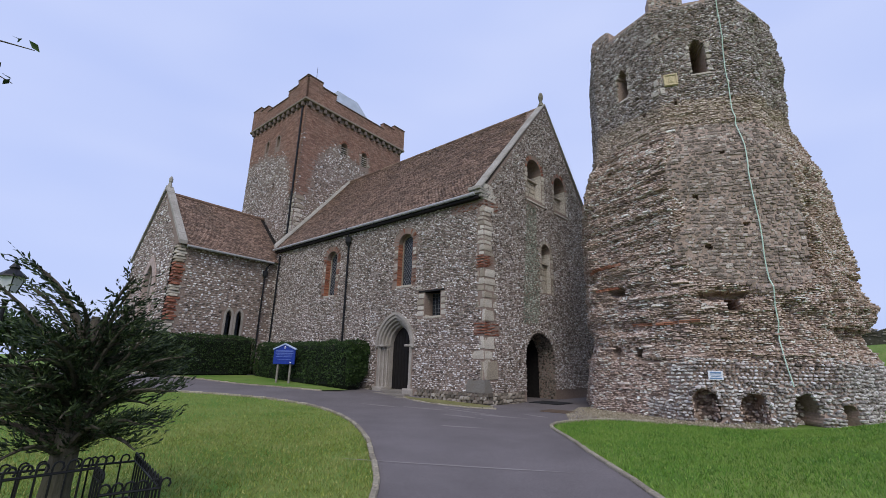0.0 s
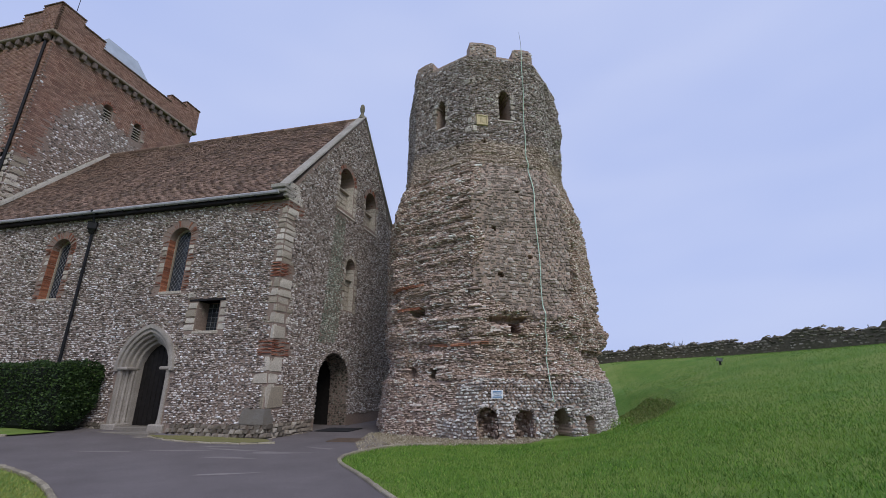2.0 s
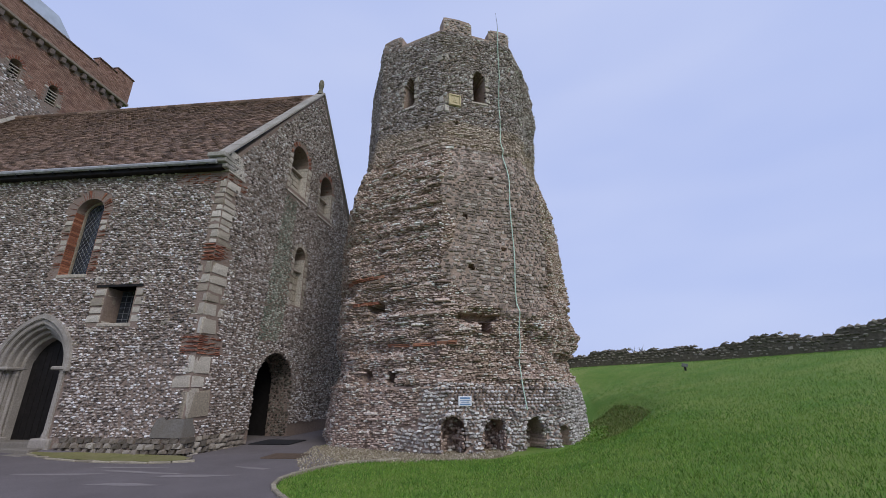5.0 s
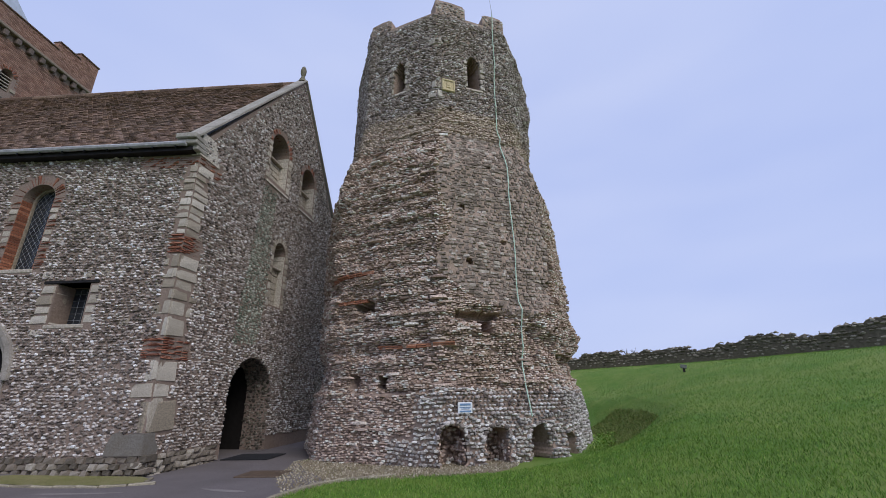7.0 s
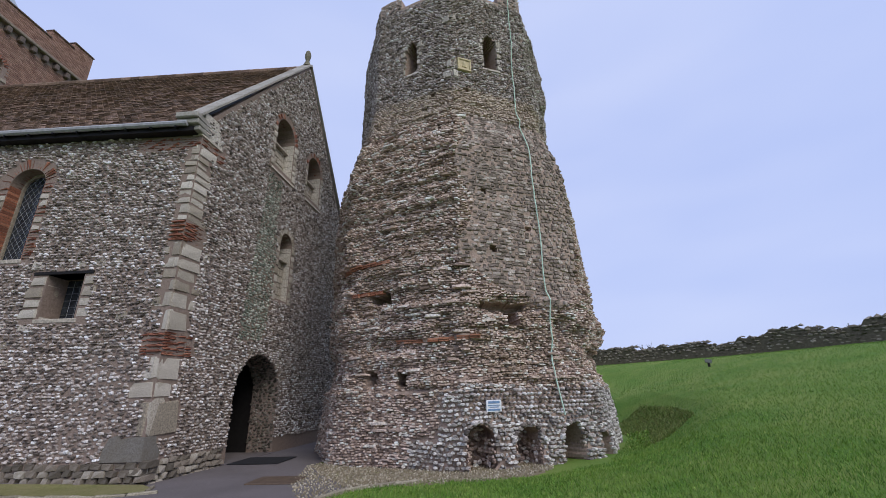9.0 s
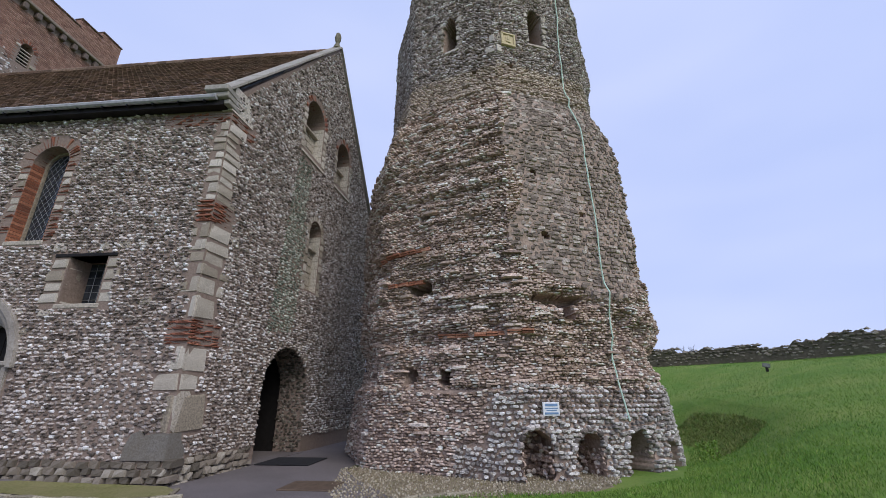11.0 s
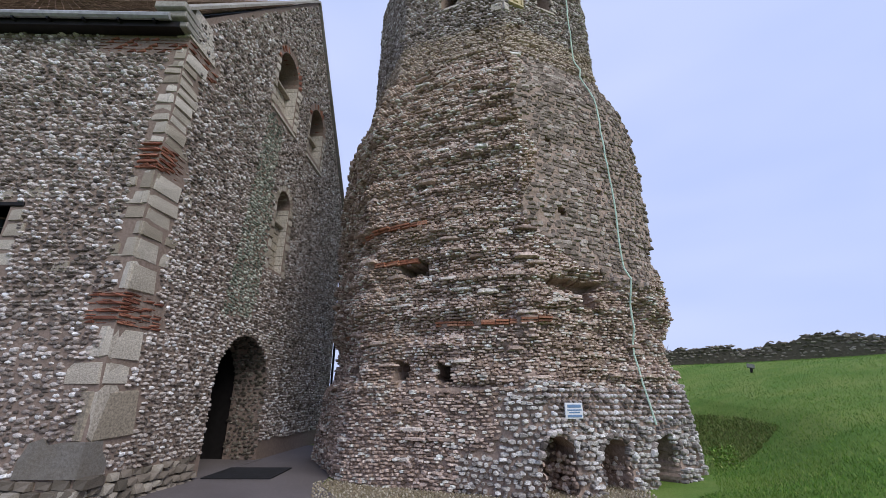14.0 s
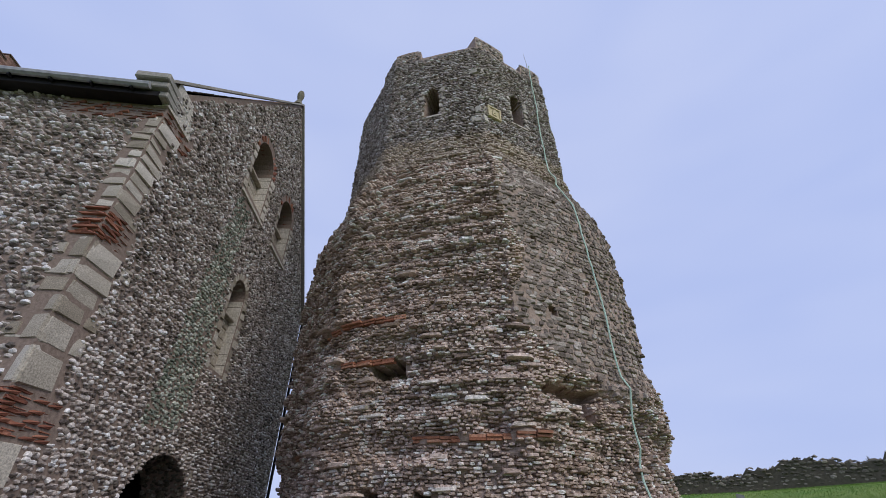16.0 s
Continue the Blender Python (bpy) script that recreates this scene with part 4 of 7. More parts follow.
ts_w = [arch_outline(-20.4, 0.22, 18.2, 18.95, 0.22), arch_outline(-22.1, 0.22, 18.2, 18.95, 0.22), rect(-20.4, 14.2, -20.1, 14.9), rect(-19.9, 10.6, -19.6, 11.2)]
part("wall", panel([(T_X1, -0.4), (TOWER_X - 0.9, -0.4), (TOWER_X - 0.9, T_TOP), (T_X1, T_TOP)], ts_w, 0.9, TSM), MORTAR, church_tower)
part("wall", boxes((TOWER_X - 0.9, T_Y0, -0.4, TOWER_X, T_Y0 + 0.003, T_TOP)), MORTAR, church_tower)
part("wall", boxes((T_X1, T_Y1 - 0.9, -0.4, TOWER_X - 0.9, T_Y1, T_TOP)), MORTAR, church_tower)
part("wall", boxes((T_X1, T_Y0 + 0.9, -0.4, T_X1 + 0.9, T_Y1 - 0.9, T_TOP)), MORTAR, church_tower)
part("floor", boxes((T_X1 + 0.9, T_Y0 + 0.9, 20.7, TOWER_X - 0.9, T_Y1 - 0.9, 20.9)), DARK_INSIDE, church_tower)


def bricks_on(m, outer, skip, bl=0.23, bh=0.085, proud=0.02, fray=0.0):
    """Brick courses over an outline, joined."""
    u0, u1 = min(p[0] for p in outer), max(p[0] for p in outer)
    v0, v1 = min(p[1] for p in outer), max(p[1] for p in outer)
    us, vs = np.meshgrid(np.arange(u0, u1, bl), np.arange(v0, v1, bh))
    us = us + (np.arange(us.shape[0]) % 2)[:, None] * bl / 2
    us, vs = us.ravel() + bl / 2, vs.ravel() + bh / 2
    ok = in_poly(us, vs, outer) & in_poly(us + RNG.normal(0, fray, len(us)), vs + RNG.normal(0, fray, len(us)), outer)
    for s in skip:
        ok &= ~in_poly(us, vs, s)
    us, vs = us[ok], vs[ok]
    k = len(us)
    w, h = bl / 2 - 0.007, bh / 2 - 0.006
    pr = proud * RNG.uniform(0.5, 1.1, k)
    o = np.array([(-1, 0, -1), (1, 0, -1), (1, 0, 1), (-1, 0, 1), (-0.96, 1, -0.92), (0.96, 1, -0.92), (0.96, 1, 0.92), (-0.96, 1, 0.92)], float)
    co = np.empty((k, 8, 3))
    co[:, :, 0] = us[:, None] + o[None, :, 0] * w
    co[:, :, 1] = 0.004 - o[None, :, 1] * (pr[:, None] + 0.004)
    co[:, :, 2] = vs[:, None] + o[None, :, 2] * h
    mm = np.array(m)
    co = co.reshape(-1, 3) @ mm[:3, :3].T + mm[:3, 3]
    fs = []
    for b in range(0, 8 * k, 8):
        fs += [(b + 4, b + 5, b + 6, b + 7), (b, b + 1, b + 5, b + 4), (b + 1, b + 2, b + 6, b + 5), (b + 2, b + 3, b + 7, b + 6), (b + 3, b, b + 4, b + 7)]
    return co.tolist(), fs


BB = 0.3
brick_w = [(T_Y0, 13.3), (T_Y0 + 1.0, 13.3), (T_Y0 + 1.2, 15.4), (T_Y0 + 1.9, 17.4), (T_Y0 + 3.2, 18.5), (T_Y0 + 4.6, 17.9), (T_Y0 + 6.0, 17.2), (T_Y0 + 7.2, 16.2), (T_Y0 + 8.4, 15.4), (T_Y1, 14.9), (T_Y1, 20.6), (T_Y0, 20.6)]
sk_w = [grown(o, 0.2) for o in tw_w]
stuff("brickwork", bricks_on(TWM, [(u - (3 if u < T_Y0 + 0.1 else 0) + (3 if u > T_Y1 - 0.1 else 0), v + (3 if v > 20 else 0)) for u, v in brick_w], sk_w + [rect(-9, 0, T_Y0, 40), rect(T_Y1, 0, 30, 40), rect(-9, 20.6, 30, 40)], 0.26, 0.1, fray=0.3), BRICK_WALL, church_tower)
stuff("flintwork", nodules(TWM, rect(T_Y0, 8.7, T_Y1, 18.8), [brick_w], 0.18, 0.13, 0.085, 0.04, squash=0.65, fray=0.3), FLINT, church_tower)
brick_s = [(T_X1, 17.4), (-22.5, 17.8), (-20.3, 17.2), (-19.0, 17.0), (-18.0, 15.0), (-17.7, 13.3), (TOWER_X, 13.3), (TOWER_X, 20.6), (T_X1, 20.6)]
sk_s = [grown(o, 0.12) for o in ts_w]
stuff("brickwork", bricks_on(TSM, [(u + (3 if u > TOWER_X - 0.1 else 0) - (3 if u < T_X1 + 0.1 else 0), v + (3 if v > 20 else 0)) for u, v in brick_s], sk_s + [rect(-60, 0, T_X1, 40), rect(TOWER_X, 0, 30, 40), rect(-60, 20.6, 30, 40)], 0.26, 0.1, fray=0.3), BRICK_WALL, church_tower)
stuff("flintwork", nodules(TSM, rect(T_X1, 7.0, TOWER_X, 18.2), [brick_s] + sk_s, 0.18, 0.13, 0.085, 0.04, squash=0.65, fray=0.3), FLINT, church_tower)
for j in range(10):
    block(church_tower, TWM, T_Y0 + (0.42 if j % 2 else 0.3), 10.0 + 0.34 * j, 0.8 if j % 2 else 0.56, 0.31, proud=0.03)
    block(church_tower, TSM, TOWER_X - (0.3 if j % 2 else 0.42), 10.0 + 0.34 * j, 0.56 if j % 2 else 0.8, 0.31, proud=0.03)
for j, u in enumerate((-21.3, -20.7, -20.1)):
    block(church_tower, TSM, u, 15.3 + 0.1 * j, 0.5, 0.2, proud=0.02)
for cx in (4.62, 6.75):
    # near-black sheet behind the louvres, painted as shade
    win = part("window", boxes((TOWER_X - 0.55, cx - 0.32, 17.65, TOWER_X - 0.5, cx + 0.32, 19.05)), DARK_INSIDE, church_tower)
    for i in range(6):
        lv = bmesh.new()
        box(lv, TOWER_X - 0.28, cx - 0.3, 17.74 + 0.19 * i, TOWER_X - 0.06, cx + 0.3, 17.78 + 0.19 * i)
        for q in lv.verts:
            if q.co.x > TOWER_X - 0.1:
                q.co.z -= 0.1
        part("louvre", lv, DRESSED_J, win)
    block(church_tower, TWM, cx + 0.48, 17.95, 0.3, 0.22, proud=0.04)
    block(church_tower, TWM, cx - 0.45, 18.65, 0.22, 0.16, proud=0.04)
    brick_arch(church_tower, TWM, cx, 0.3, 18.7, 0.22, 9, proud=0.04)
for o in ts_w:
    cx = sum(p[0] for p in o) / len(o)
    # dark sheet in the opening, its shade given by colour
    part("window", boxes((cx - 0.3, T_Y0 + 0.4, min(p[1] for p in o) - 0.1, cx + 0.3, T_Y0 + 0.45, max(p[1] for p in o) + 0.1)), DARK_INSIDE, church_tower)
# corbel table and stepped parapet
PROJ = 0.28
CORBEL = plain("brown_corbel_stone", (0.13, 0.10, 0.085), 0.85, 0, 0.3)
part("string_course", boxes((T_X1 - PROJ, T_Y0 - PROJ, 20.95, TOWER_X + PROJ, T_Y1 + PROJ, 21.15), bevel=0.04), plain("tan_string_course", (0.24, 0.19, 0.15), 0.85), church_tower)
for i in range(15):
    y = T_Y0 + 0.25 + i * (T_Y1 - T_Y0 - 0.5) / 14
    part("corbel", boxes((TOWER_X - 0.05, y - 0.14, 20.55, TOWER_X + 0.24, y + 0.14, 20.96), bevel=0.05), CORBEL, church_tower)
for i in range(12):
    x = T_X1 + 0.25 + i * (TOWER_X - T_X1 - 0.5) / 11
    part("corbel", boxes((x - 0.14, T_Y0 - 0.24, 20.55, x + 0.14, T_Y0 + 0.05, 20.96), bevel=0.05), CORBEL, church_tower)
for m, u0, u1 in ((basis((TOWER_X + 0.2, 0, 0), (0, 1, 0)), T_Y0 - 0.2, T_Y1 + 0.2), (basis((0, T_Y0 - 0.2, 0), (1, 0, 0)), T_X1 - 0.2, TOWER_X + 0.2)):
    n1, n2 = 1.35, 2.7
    prof = [(u0, 21.15), (u1, 21.15), (u1, 23.1), (u1 - n1, 23.1), (u1 - n1, 22.7), (u1 - n2, 22.7), (u1 - n2, 22.15), (u0 + n2, 22.15), (u0 + n2, 22.7), (u0 + n1, 22.7), (u0 + n1, 23.1), (u0, 23.1)]
    part("parapet", panel(prof, [], 0.4, m), BRICK_WALL, church_tower)
    stuff("brickwork", bricks_on(m, [(u + (0.02 if u < (u0 + u1) / 2 else -0.02), v) for u, v in prof], [], 0.25, 0.086, 0.012), BRICK_WALL, church_tower)
    for (ua, va), (ub, vb) in zip(prof[2:], prof[3:]):
        if abs(va - vb) < 0.01:
            cb = bmesh.new()
            box(cb, min(ua, ub) - 0.03, -0.06, va, max(ua, ub) + 0.03, 0.46, va + 0.07, m)
            part("coping_stone", cb, plain("brown_coping", (0.13, 0.085, 0.065), 0.8), church_tower)
pb = bmesh.new()
a = [pb.verts.new(p) for p in ((-22.4, 2.2, 21.2), (-17.75, 2.2, 21.2), (-17.75, 9.8, 21.2), (-22.4, 9.8, 21.2), (-19.0, 7.2, 25.2), (-19.0, 4.9, 25.2))]
for f in ((0, 1, 5), (1, 2, 4, 5), (2, 3, 4), (3, 0, 5, 4)):
    pb.faces.new([a[i] for i in f])
part("cap_roof", pb, plain("pale_lead_roof", (0.42, 0.46, 0.5), 0.45, 0.3, 0.12, 1.5), church_tower, "pale lead-covered pyramid roof")
po = bmesh.new()
tube(po, [(-18.2, 2.2, 21.5), (-18.2, 2.2, 25.6)], 0.02, 5)
part("rod", po, BLACK_IRON, church_tower)
tb = bmesh.new()
tube(tb, [(TOWER_X - 0.3, T_Y0 - 0.1, 8.2), (TOWER_X - 0.3, T_Y0 - 0.1, 20.6)], 0.07, 8)
part("downpipe", tb, BLACK_IRON, church_tower, "black iron downpipe at the tower corner")
# flashing where the nave roof meets the tower
fl = bmesh.new()
for i in range(14):
    f0, f1 = i / 14, (i + 0.96) / 14
    y0, y1 = -0.3 + (RIDGE_Y + 0.3) * f0, -0.3 + (RIDGE_Y + 0.3) * f1
    z0, z1 = EAVE + (RIDGE_Z - EAVE) * f0, EAVE + (RIDGE_Z - EAVE) * f1
    a = [fl.verts.new(p) for p in ((TOWER_X - 0.02, y0, z0), (TOWER_X + 0.2, y0, z0 - 0.02), (TOWER_X + 0.2, y1, z1 - 0.02), (TOWER_X - 0.02, y1, z1), (TOWER_X - 0.02, y0, z0 + 0.3), (TOWER_X + 0.16, y0, z0 + 0.14), (TOWER_X + 0.16, y1, z1 + 0.14), (TOWER_X - 0.02, y1, z1 + 0.3))]
    for f in ((4, 5, 6, 7), (1, 2, 6, 5), (0, 1, 5, 4), (2, 3, 7, 6)):
        fl.faces.new([a[k] for k in f])
part("roof_flashing", fl, COPING, church_tower)

# ---- transept ----
TR_Y, TR_X1, TR_E, TR_RX, TR_RZ = -6.0, -25.2, 7.9, -21.0, 12.1
transept = thing("transept", "flint church transept with a brown tiled roof", "building")
TRW, TRS = basis((TOWER_X, 0, 0), (0, 1, 0)), basis((0, TR_Y, 0), (1, 0, 0))
lanc = [arch_outline(-2.62, 0.15, 2.75, 4.1, 0.32, pointed=True), arch_outline(-2.0, 0.15, 2.75, 4.1, 0.32, pointed=True)]
part("wall", panel([(TR_Y, -0.4), (0.0, -0.4), (0.0, TR_E), (TR_Y, TR_E)], lanc, 0.8, TRW), MORTAR, transept)
big = arch_outline(TR_RX, 1.1, 2.2, 5.6, 1.9, pointed=True)
part("wall", panel([(TR_X1, -0.4), (TOWER_X - 0.003, -0.4), (TOWER_X - 0.003, TR_E), (TR_RX, TR_RZ), (TR_X1, TR_E)], [big], 0.8, TRS), MORTAR, transept)
part("wall", boxes((TR_X1, TR_Y + 0.8, -0.4, TR_X1 + 0.8, T_Y0, TR_E)), MORTAR, transept)
stuff("flintwork", nodules(TRW, rect(TR_Y + 0.6, 0.2, 0.0, TR_E - 0.1), [rect(-3.05, 2.6, -1.6, 4.6)], 0.19, 0.14, 0.088, 0.04, squash=0.65), FLINT, transept)
stuff("flintwork", nodules(TRS, [(TR_X1, 0.2), (TOWER_X - 0.6, 0.2), (TOWER_X - 0.6, TR_E), (TR_RX, TR_RZ - 0.2), (TR_X1, TR_E)], [grown(big, 0.25)], 0.22, 0.16, 0.1, 0.04, squash=0.65), FLINT, transept)
for j in range(46):
    zz = 0.3 + 0.165 * j
    kind = "stone" if j > 40 or (j // 4) % 3 == 1 else "roman_tile"
    block(transept, TRW, TR_Y + 0.22, zz, 0.62 if j % 2 else 0.42, 0.15, kind, 0.03)
    block(transept, TRS, TOWER_X - 0.22, zz, 0.42 if j % 2 else 0.62, 0.15, kind, 0.03)
for cx in (-2.62, -2.0):
    w = part("window", arch_band(TRW, cx, 4.1, 2.68, (0.15, 0.32), (0.3, 0.5), -0.03, 0.4), PALE, transept)
    gl = bmesh.new()
    box(gl, cx - 0.2, 0.3, 2.7, cx + 0.2, 0.32, 4.5, TRW)
    part("pane", gl, GLASS_DARK, w)
sb = bmesh.new()
box(sb, -3.0, -0.06, 2.52, -1.62, 0.3, 2.69, TRW, bevel=0.02)
part("window_sill", sb, PALE, transept)
w = part("window", arch_band(TRS, TR_RX, 5.6, 2.1, (0.85, 1.55), (1.3, 2.15), -0.05, 0.4), plain("pinkish_stone", (0.42, 0.33, 0.29), 0.85), transept)
gl = bmesh.new()
box(gl, TR_RX - 1.1, 0.35, 2.2, TR_RX + 1.1, 0.37, 7.5, TRS)
part("pane", gl, GLASS_DARK, w)
for dx in (-0.3, 0.3):
    mu = bmesh.new()
    box(mu, TR_RX + dx - 0.06, 0.15, 2.2, TR_RX + dx + 0.06, 0.36, 6.6, TRS)
    part("mullion", mu, PALE, w)
tr_roof = part("roof", boxes((-21.2, TR_Y + 0.3, TR_RZ - 0.15, -20.8, T_Y0, TR_RZ + 0.05), bevel=0.05), ROOF, transept)
sl = Vector((TR_RX - TOWER_X - 0.35, 0, TR_RZ - TR_E + 0.1))
stuff("tiling", tile_field((TOWER_X + 0.35, TR_Y + 0.28, TR_E - 0.1), (0, 1, 0), sl, 32, int(sl.length / 0.14), 0.2, 0.14, lambda v: 6.4 - 6.12 if v < 100 else 0.0), ROOF, tr_roof)
dk = bmesh.new()
a = [dk.verts.new(p) for p in ((TOWER_X + 0.33, TR_Y + 0.28, TR_E - 0.12), (TOWER_X + 0.33, T_Y0, TR_E - 0.12), (TR_RX, T_Y0, TR_RZ - 0.03), (TR_RX, TR_Y + 0.28, TR_RZ - 0.03), (TR_X1 - 0.3, T_Y0, TR_E - 0.12), (TR_X1 - 0.3, TR_Y + 0.28, TR_E - 0.12))]
dk.faces.new([a[i] for i in (0, 1, 2, 3)])
dk.faces.new([a[i] for i in (3, 2, 4, 5)])
part("deck", dk, DARK_WOOD, tr_roof)
for s in (1, -1):
    xe = TOWER_X + 0.25 if s > 0 else TR_X1 - 0.25
    for i in range(8):
        f0, f1 = i / 8, (i + 1) / 8 - 0.006
        cb = bmesh.new()
        vv = []
        for f in (f0, f1):
            xx, zz = xe + (TR_RX - xe) * f, TR_E - 0.05 + (TR_RZ + 0.3 - TR_E) * f
            for dy, dz in ((-0.1, 0.0), (0.32, 0.0), (0.32, 0.22), (-0.1, 0.22)):
                vv.append(cb.verts.new((xx, TR_Y + dy, zz + dz)))
        for k in range(4):
            cb.faces.new((vv[k], vv[(k + 1) % 4], vv[4 + (k + 1) % 4], vv[4 + k]))
        cb.faces.new(vv[:4])
        cb.faces.new(vv[4:])
        bmesh.ops.recalc_face_normals(cb, faces=cb.faces[:])
        part("coping_stone", cb, COPING, transept)
fb = bmesh.new()
tube(fb, [(TR_RX, TR_Y + 0.1, TR_RZ + z) for z in (0.2, 0.5, 0.7, 0.8, 1.0, 1.15)], [0.2, 0.14, 0.09, 0.13, 0.12, 0.04], 8)
part("finial", fb, COPING, transept)
gb = bmesh.new()
tube(gb, [(TOWER_X + 0.42, TR_Y + 0.3, TR_E - 0.16), (TOWER_X + 0.42, -0.4, TR_E - 0.16)], 0.07, 8)
part("gutter", gb, plain("pale_gutter", (0.3, 0.3, 0.3), 0.5), transept)
tp = thing("downpipe", "black iron downpipe with a hopper on the transept wall", "downpipe")
tb = bmesh.new()
tube(tb, [(TOWER_X + 0.12, -0.75, 0.3), (TOWER_X + 0.12, -0.75, 6.9)], 0.055, 8)
part("pipe", tb, BLACK_IRON, tp)
hb = bmesh.new()
tube(hb, [(TOWER_X + 0.15, -0.75, 6.7), (TOWER_X + 0.15, -0.75, 6.85), (TOWER_X + 0.15, -0.75, 7.15)], [0.08, 0.17, 0.2], 4)
part("hopper_head", hb, BLACK_IRON, tp)
nb = bmesh.new()
tube(nb, [(TOWER_X + 0.15, -0.75, 7.1), (TOWER_X + 0.2, -0.72, 7.4), (TOWER_X + 0.32, -0.6, 7.6), (TOWER_X + 0.4, -0.5, 7.7)], 0.07, 8)
part("swan_neck", nb, BLACK_IRON, tp)

# ---- ruined octagonal tower ----
LEVELS = np.array([(-0.5, 5.36), (0.0, 5.32), (0.9, 5.24), (1.7, 5.14), (1.95, 5.02), (2.75, 4.86), (3.4, 5.04), (6.0, 4.98), (8.0, 4.86), (9.0, 4.74), (9.6, 4.5), (10.3, 4.22), (10.9, 4.06), (11.5, 4.0), (14.0, 3.96), (16.9, 3.92)])
TURN8 = radians(-90 + 1.3)
AX, BX = radians(-88.7 - 22.5), radians(-88.7 + 22.5)           # the ways the two near faces look
CX8 = radians(-88.7 + 67.5)


def oct_r(az, z):
    rr = np.interp(z, LEVELS[:, 0], LEVELS[:, 1])
    d = np.mod(az - TURN8, math.pi / 4) - math.pi / 8
    r = rr * math.cos(math.pi / 8) / np.cos(d)
    t = np.cos(az - TURN8)
    round_off = np.clip((np.abs(d) - 0.22) / 0.17, 0, 1) ** 2 * np.where(z < 5.0, 0.10, 0.0)
    leftward = np.clip((TURN8 - az) / (math.pi / 4), 0, 1.4) * np.clip((9.5 - z) / 4, 0, 1) * -0.12
    return r - round_off + leftward


NTAB = RNG.uniform(-1, 1, (64, 64))


def vnoise(a, b):
    """Smooth noise from a small table."""
    i, j = np.floor(a).astype(int), np.floor(b).astype(int)
    f, g = a - i, b - j
    f, g = f * f * (3 - 2 * f), g * g * (3 - 2 * g)
    n = lambda p, q: NTAB[np.mod(p, 64), np.mod(q, 64)]
    return (n(i, j) * (1 - f) + n(i + 1, j) * f) * (1 - g) + (n(i, j + 1) * (1 - f) + n(i + 1, j + 1) * f) * g


def face_s(az, z, look_az):
    """Distance along a face from its middle."""
    return oct_r(az, z) * np.sin(az - look_az)


# openings: face, middle along the face, sill, half width, height, depth, kind
W8 = 3.9 * 0.383
HOLES = [
    (AX, -0.1, 12.72, 0.25, 1.5, 2.2, "ogee"), (BX, 0.0, 12.72, 0.27, 1.6, 2.2, "ogee"),
    (AX, 0.11, 1.88, 0.15, 0.32, 0.8, "box"), (AX, -0.84, 1.9, 0.17, 0.34, 0.8, "box"), (AX, -0.72, 4.14, 0.25, 0.22, 0.6, "box"), (AX, -0.38, 4.16, 0.12, 0.3, 0.7, "box"),
    (AX, -2.2, 1.75, 0.14, 0.5, 0.5, "box"),
    (BX, -0.46, 3.38, 0.19, 0.38, 1.1, "box"), (BX, -0.7, 3.74, 0.7, 0.2, 0.3, "box"),
    (BX, -1.0, 11.45, 0.07, 0.16, 0.4, "box"), (BX, 0.85, 11.4, 0.08, 0.15, 0.4, "box"), (AX, 0.75, 11.4, 0.08, 0.14, 0.4, "box"), (AX, -0.7, 11.0, 0.08, 0.16, 0.4, "box"), (AX, 0.55, 12.3, 0.07, 0.14, 0.4, "box"), (AX, -0.95, 13.3, 0.07, 0.12, 0.4, "box"),
    (BX, 0.98, 13.6, 0.07, 0.14, 0.4, "box"), (AX, 0.8, 14.3, 0.07, 0.14, 0.4, "box"), (CX8, -0.6, 12.4, 0.12, 0.3, 0.5, "box"), (CX8, -0.2, 13.2, 0.14, 0.25, 0.5, "box"), (CX8, -1.0, 15.0, 0.1, 0.2, 0.5, "box"),
    (BX, -0.9, 5.4, 0.1, 0.14, 0.3, "box"), (BX, 0.3, 6.1, 0.1, 0.13, 0.3, "box"), (BX, -1.1, 7.2, 0.09, 0.13, 0.3, "box"), (BX, 0.0, 8.9, 0.09, 0.12, 0.3, "box"), (AX, -2.1, 6.6, 0.16, 0.3, 0.4, "box"),
    (BX, -1.68, -0.3, 0.33, 1.24, 0.8, "arch"), (BX, -0.42, -0.3, 0.34, 1.16, 0.8, "arch"), (BX, 0.9, -0.3, 0.33, 1.16, 0.8, "arch"), (BX, 2.0, -0.2, 0.2, 0.85, 0.6, "arch"),
]
CAVES = [(CX8, -1.5, 5.3, 0.28, 1.1, 0.5), (CX8, -0.9, 3.4, 0.4, 0.7, 0.45), (CX8, -0.6, 6.9, 0.4, 0.35, 0.35), (BX, -0.65, 3.8, 0.85, 0.2, 0.24), (BX, 1.0, 3.2, 0.25, 0.5, 0.3), (AX, -1.9, 4.9, 0.35, 0.25, 0.25), (AX, 1.4, 3.25, 0.3, 0.2, 0.22), (CX8, 0.2, 8.3, 0.5, 0.3, 0.3), (BX, 1.6, 3.1, 0.35, 0.3, 0.25), (AX, -0.9, 9.9, 0.6, 0.3, 0.2), (AX, 1.2, 8.2, 0.4, 0.12, 0.15)]


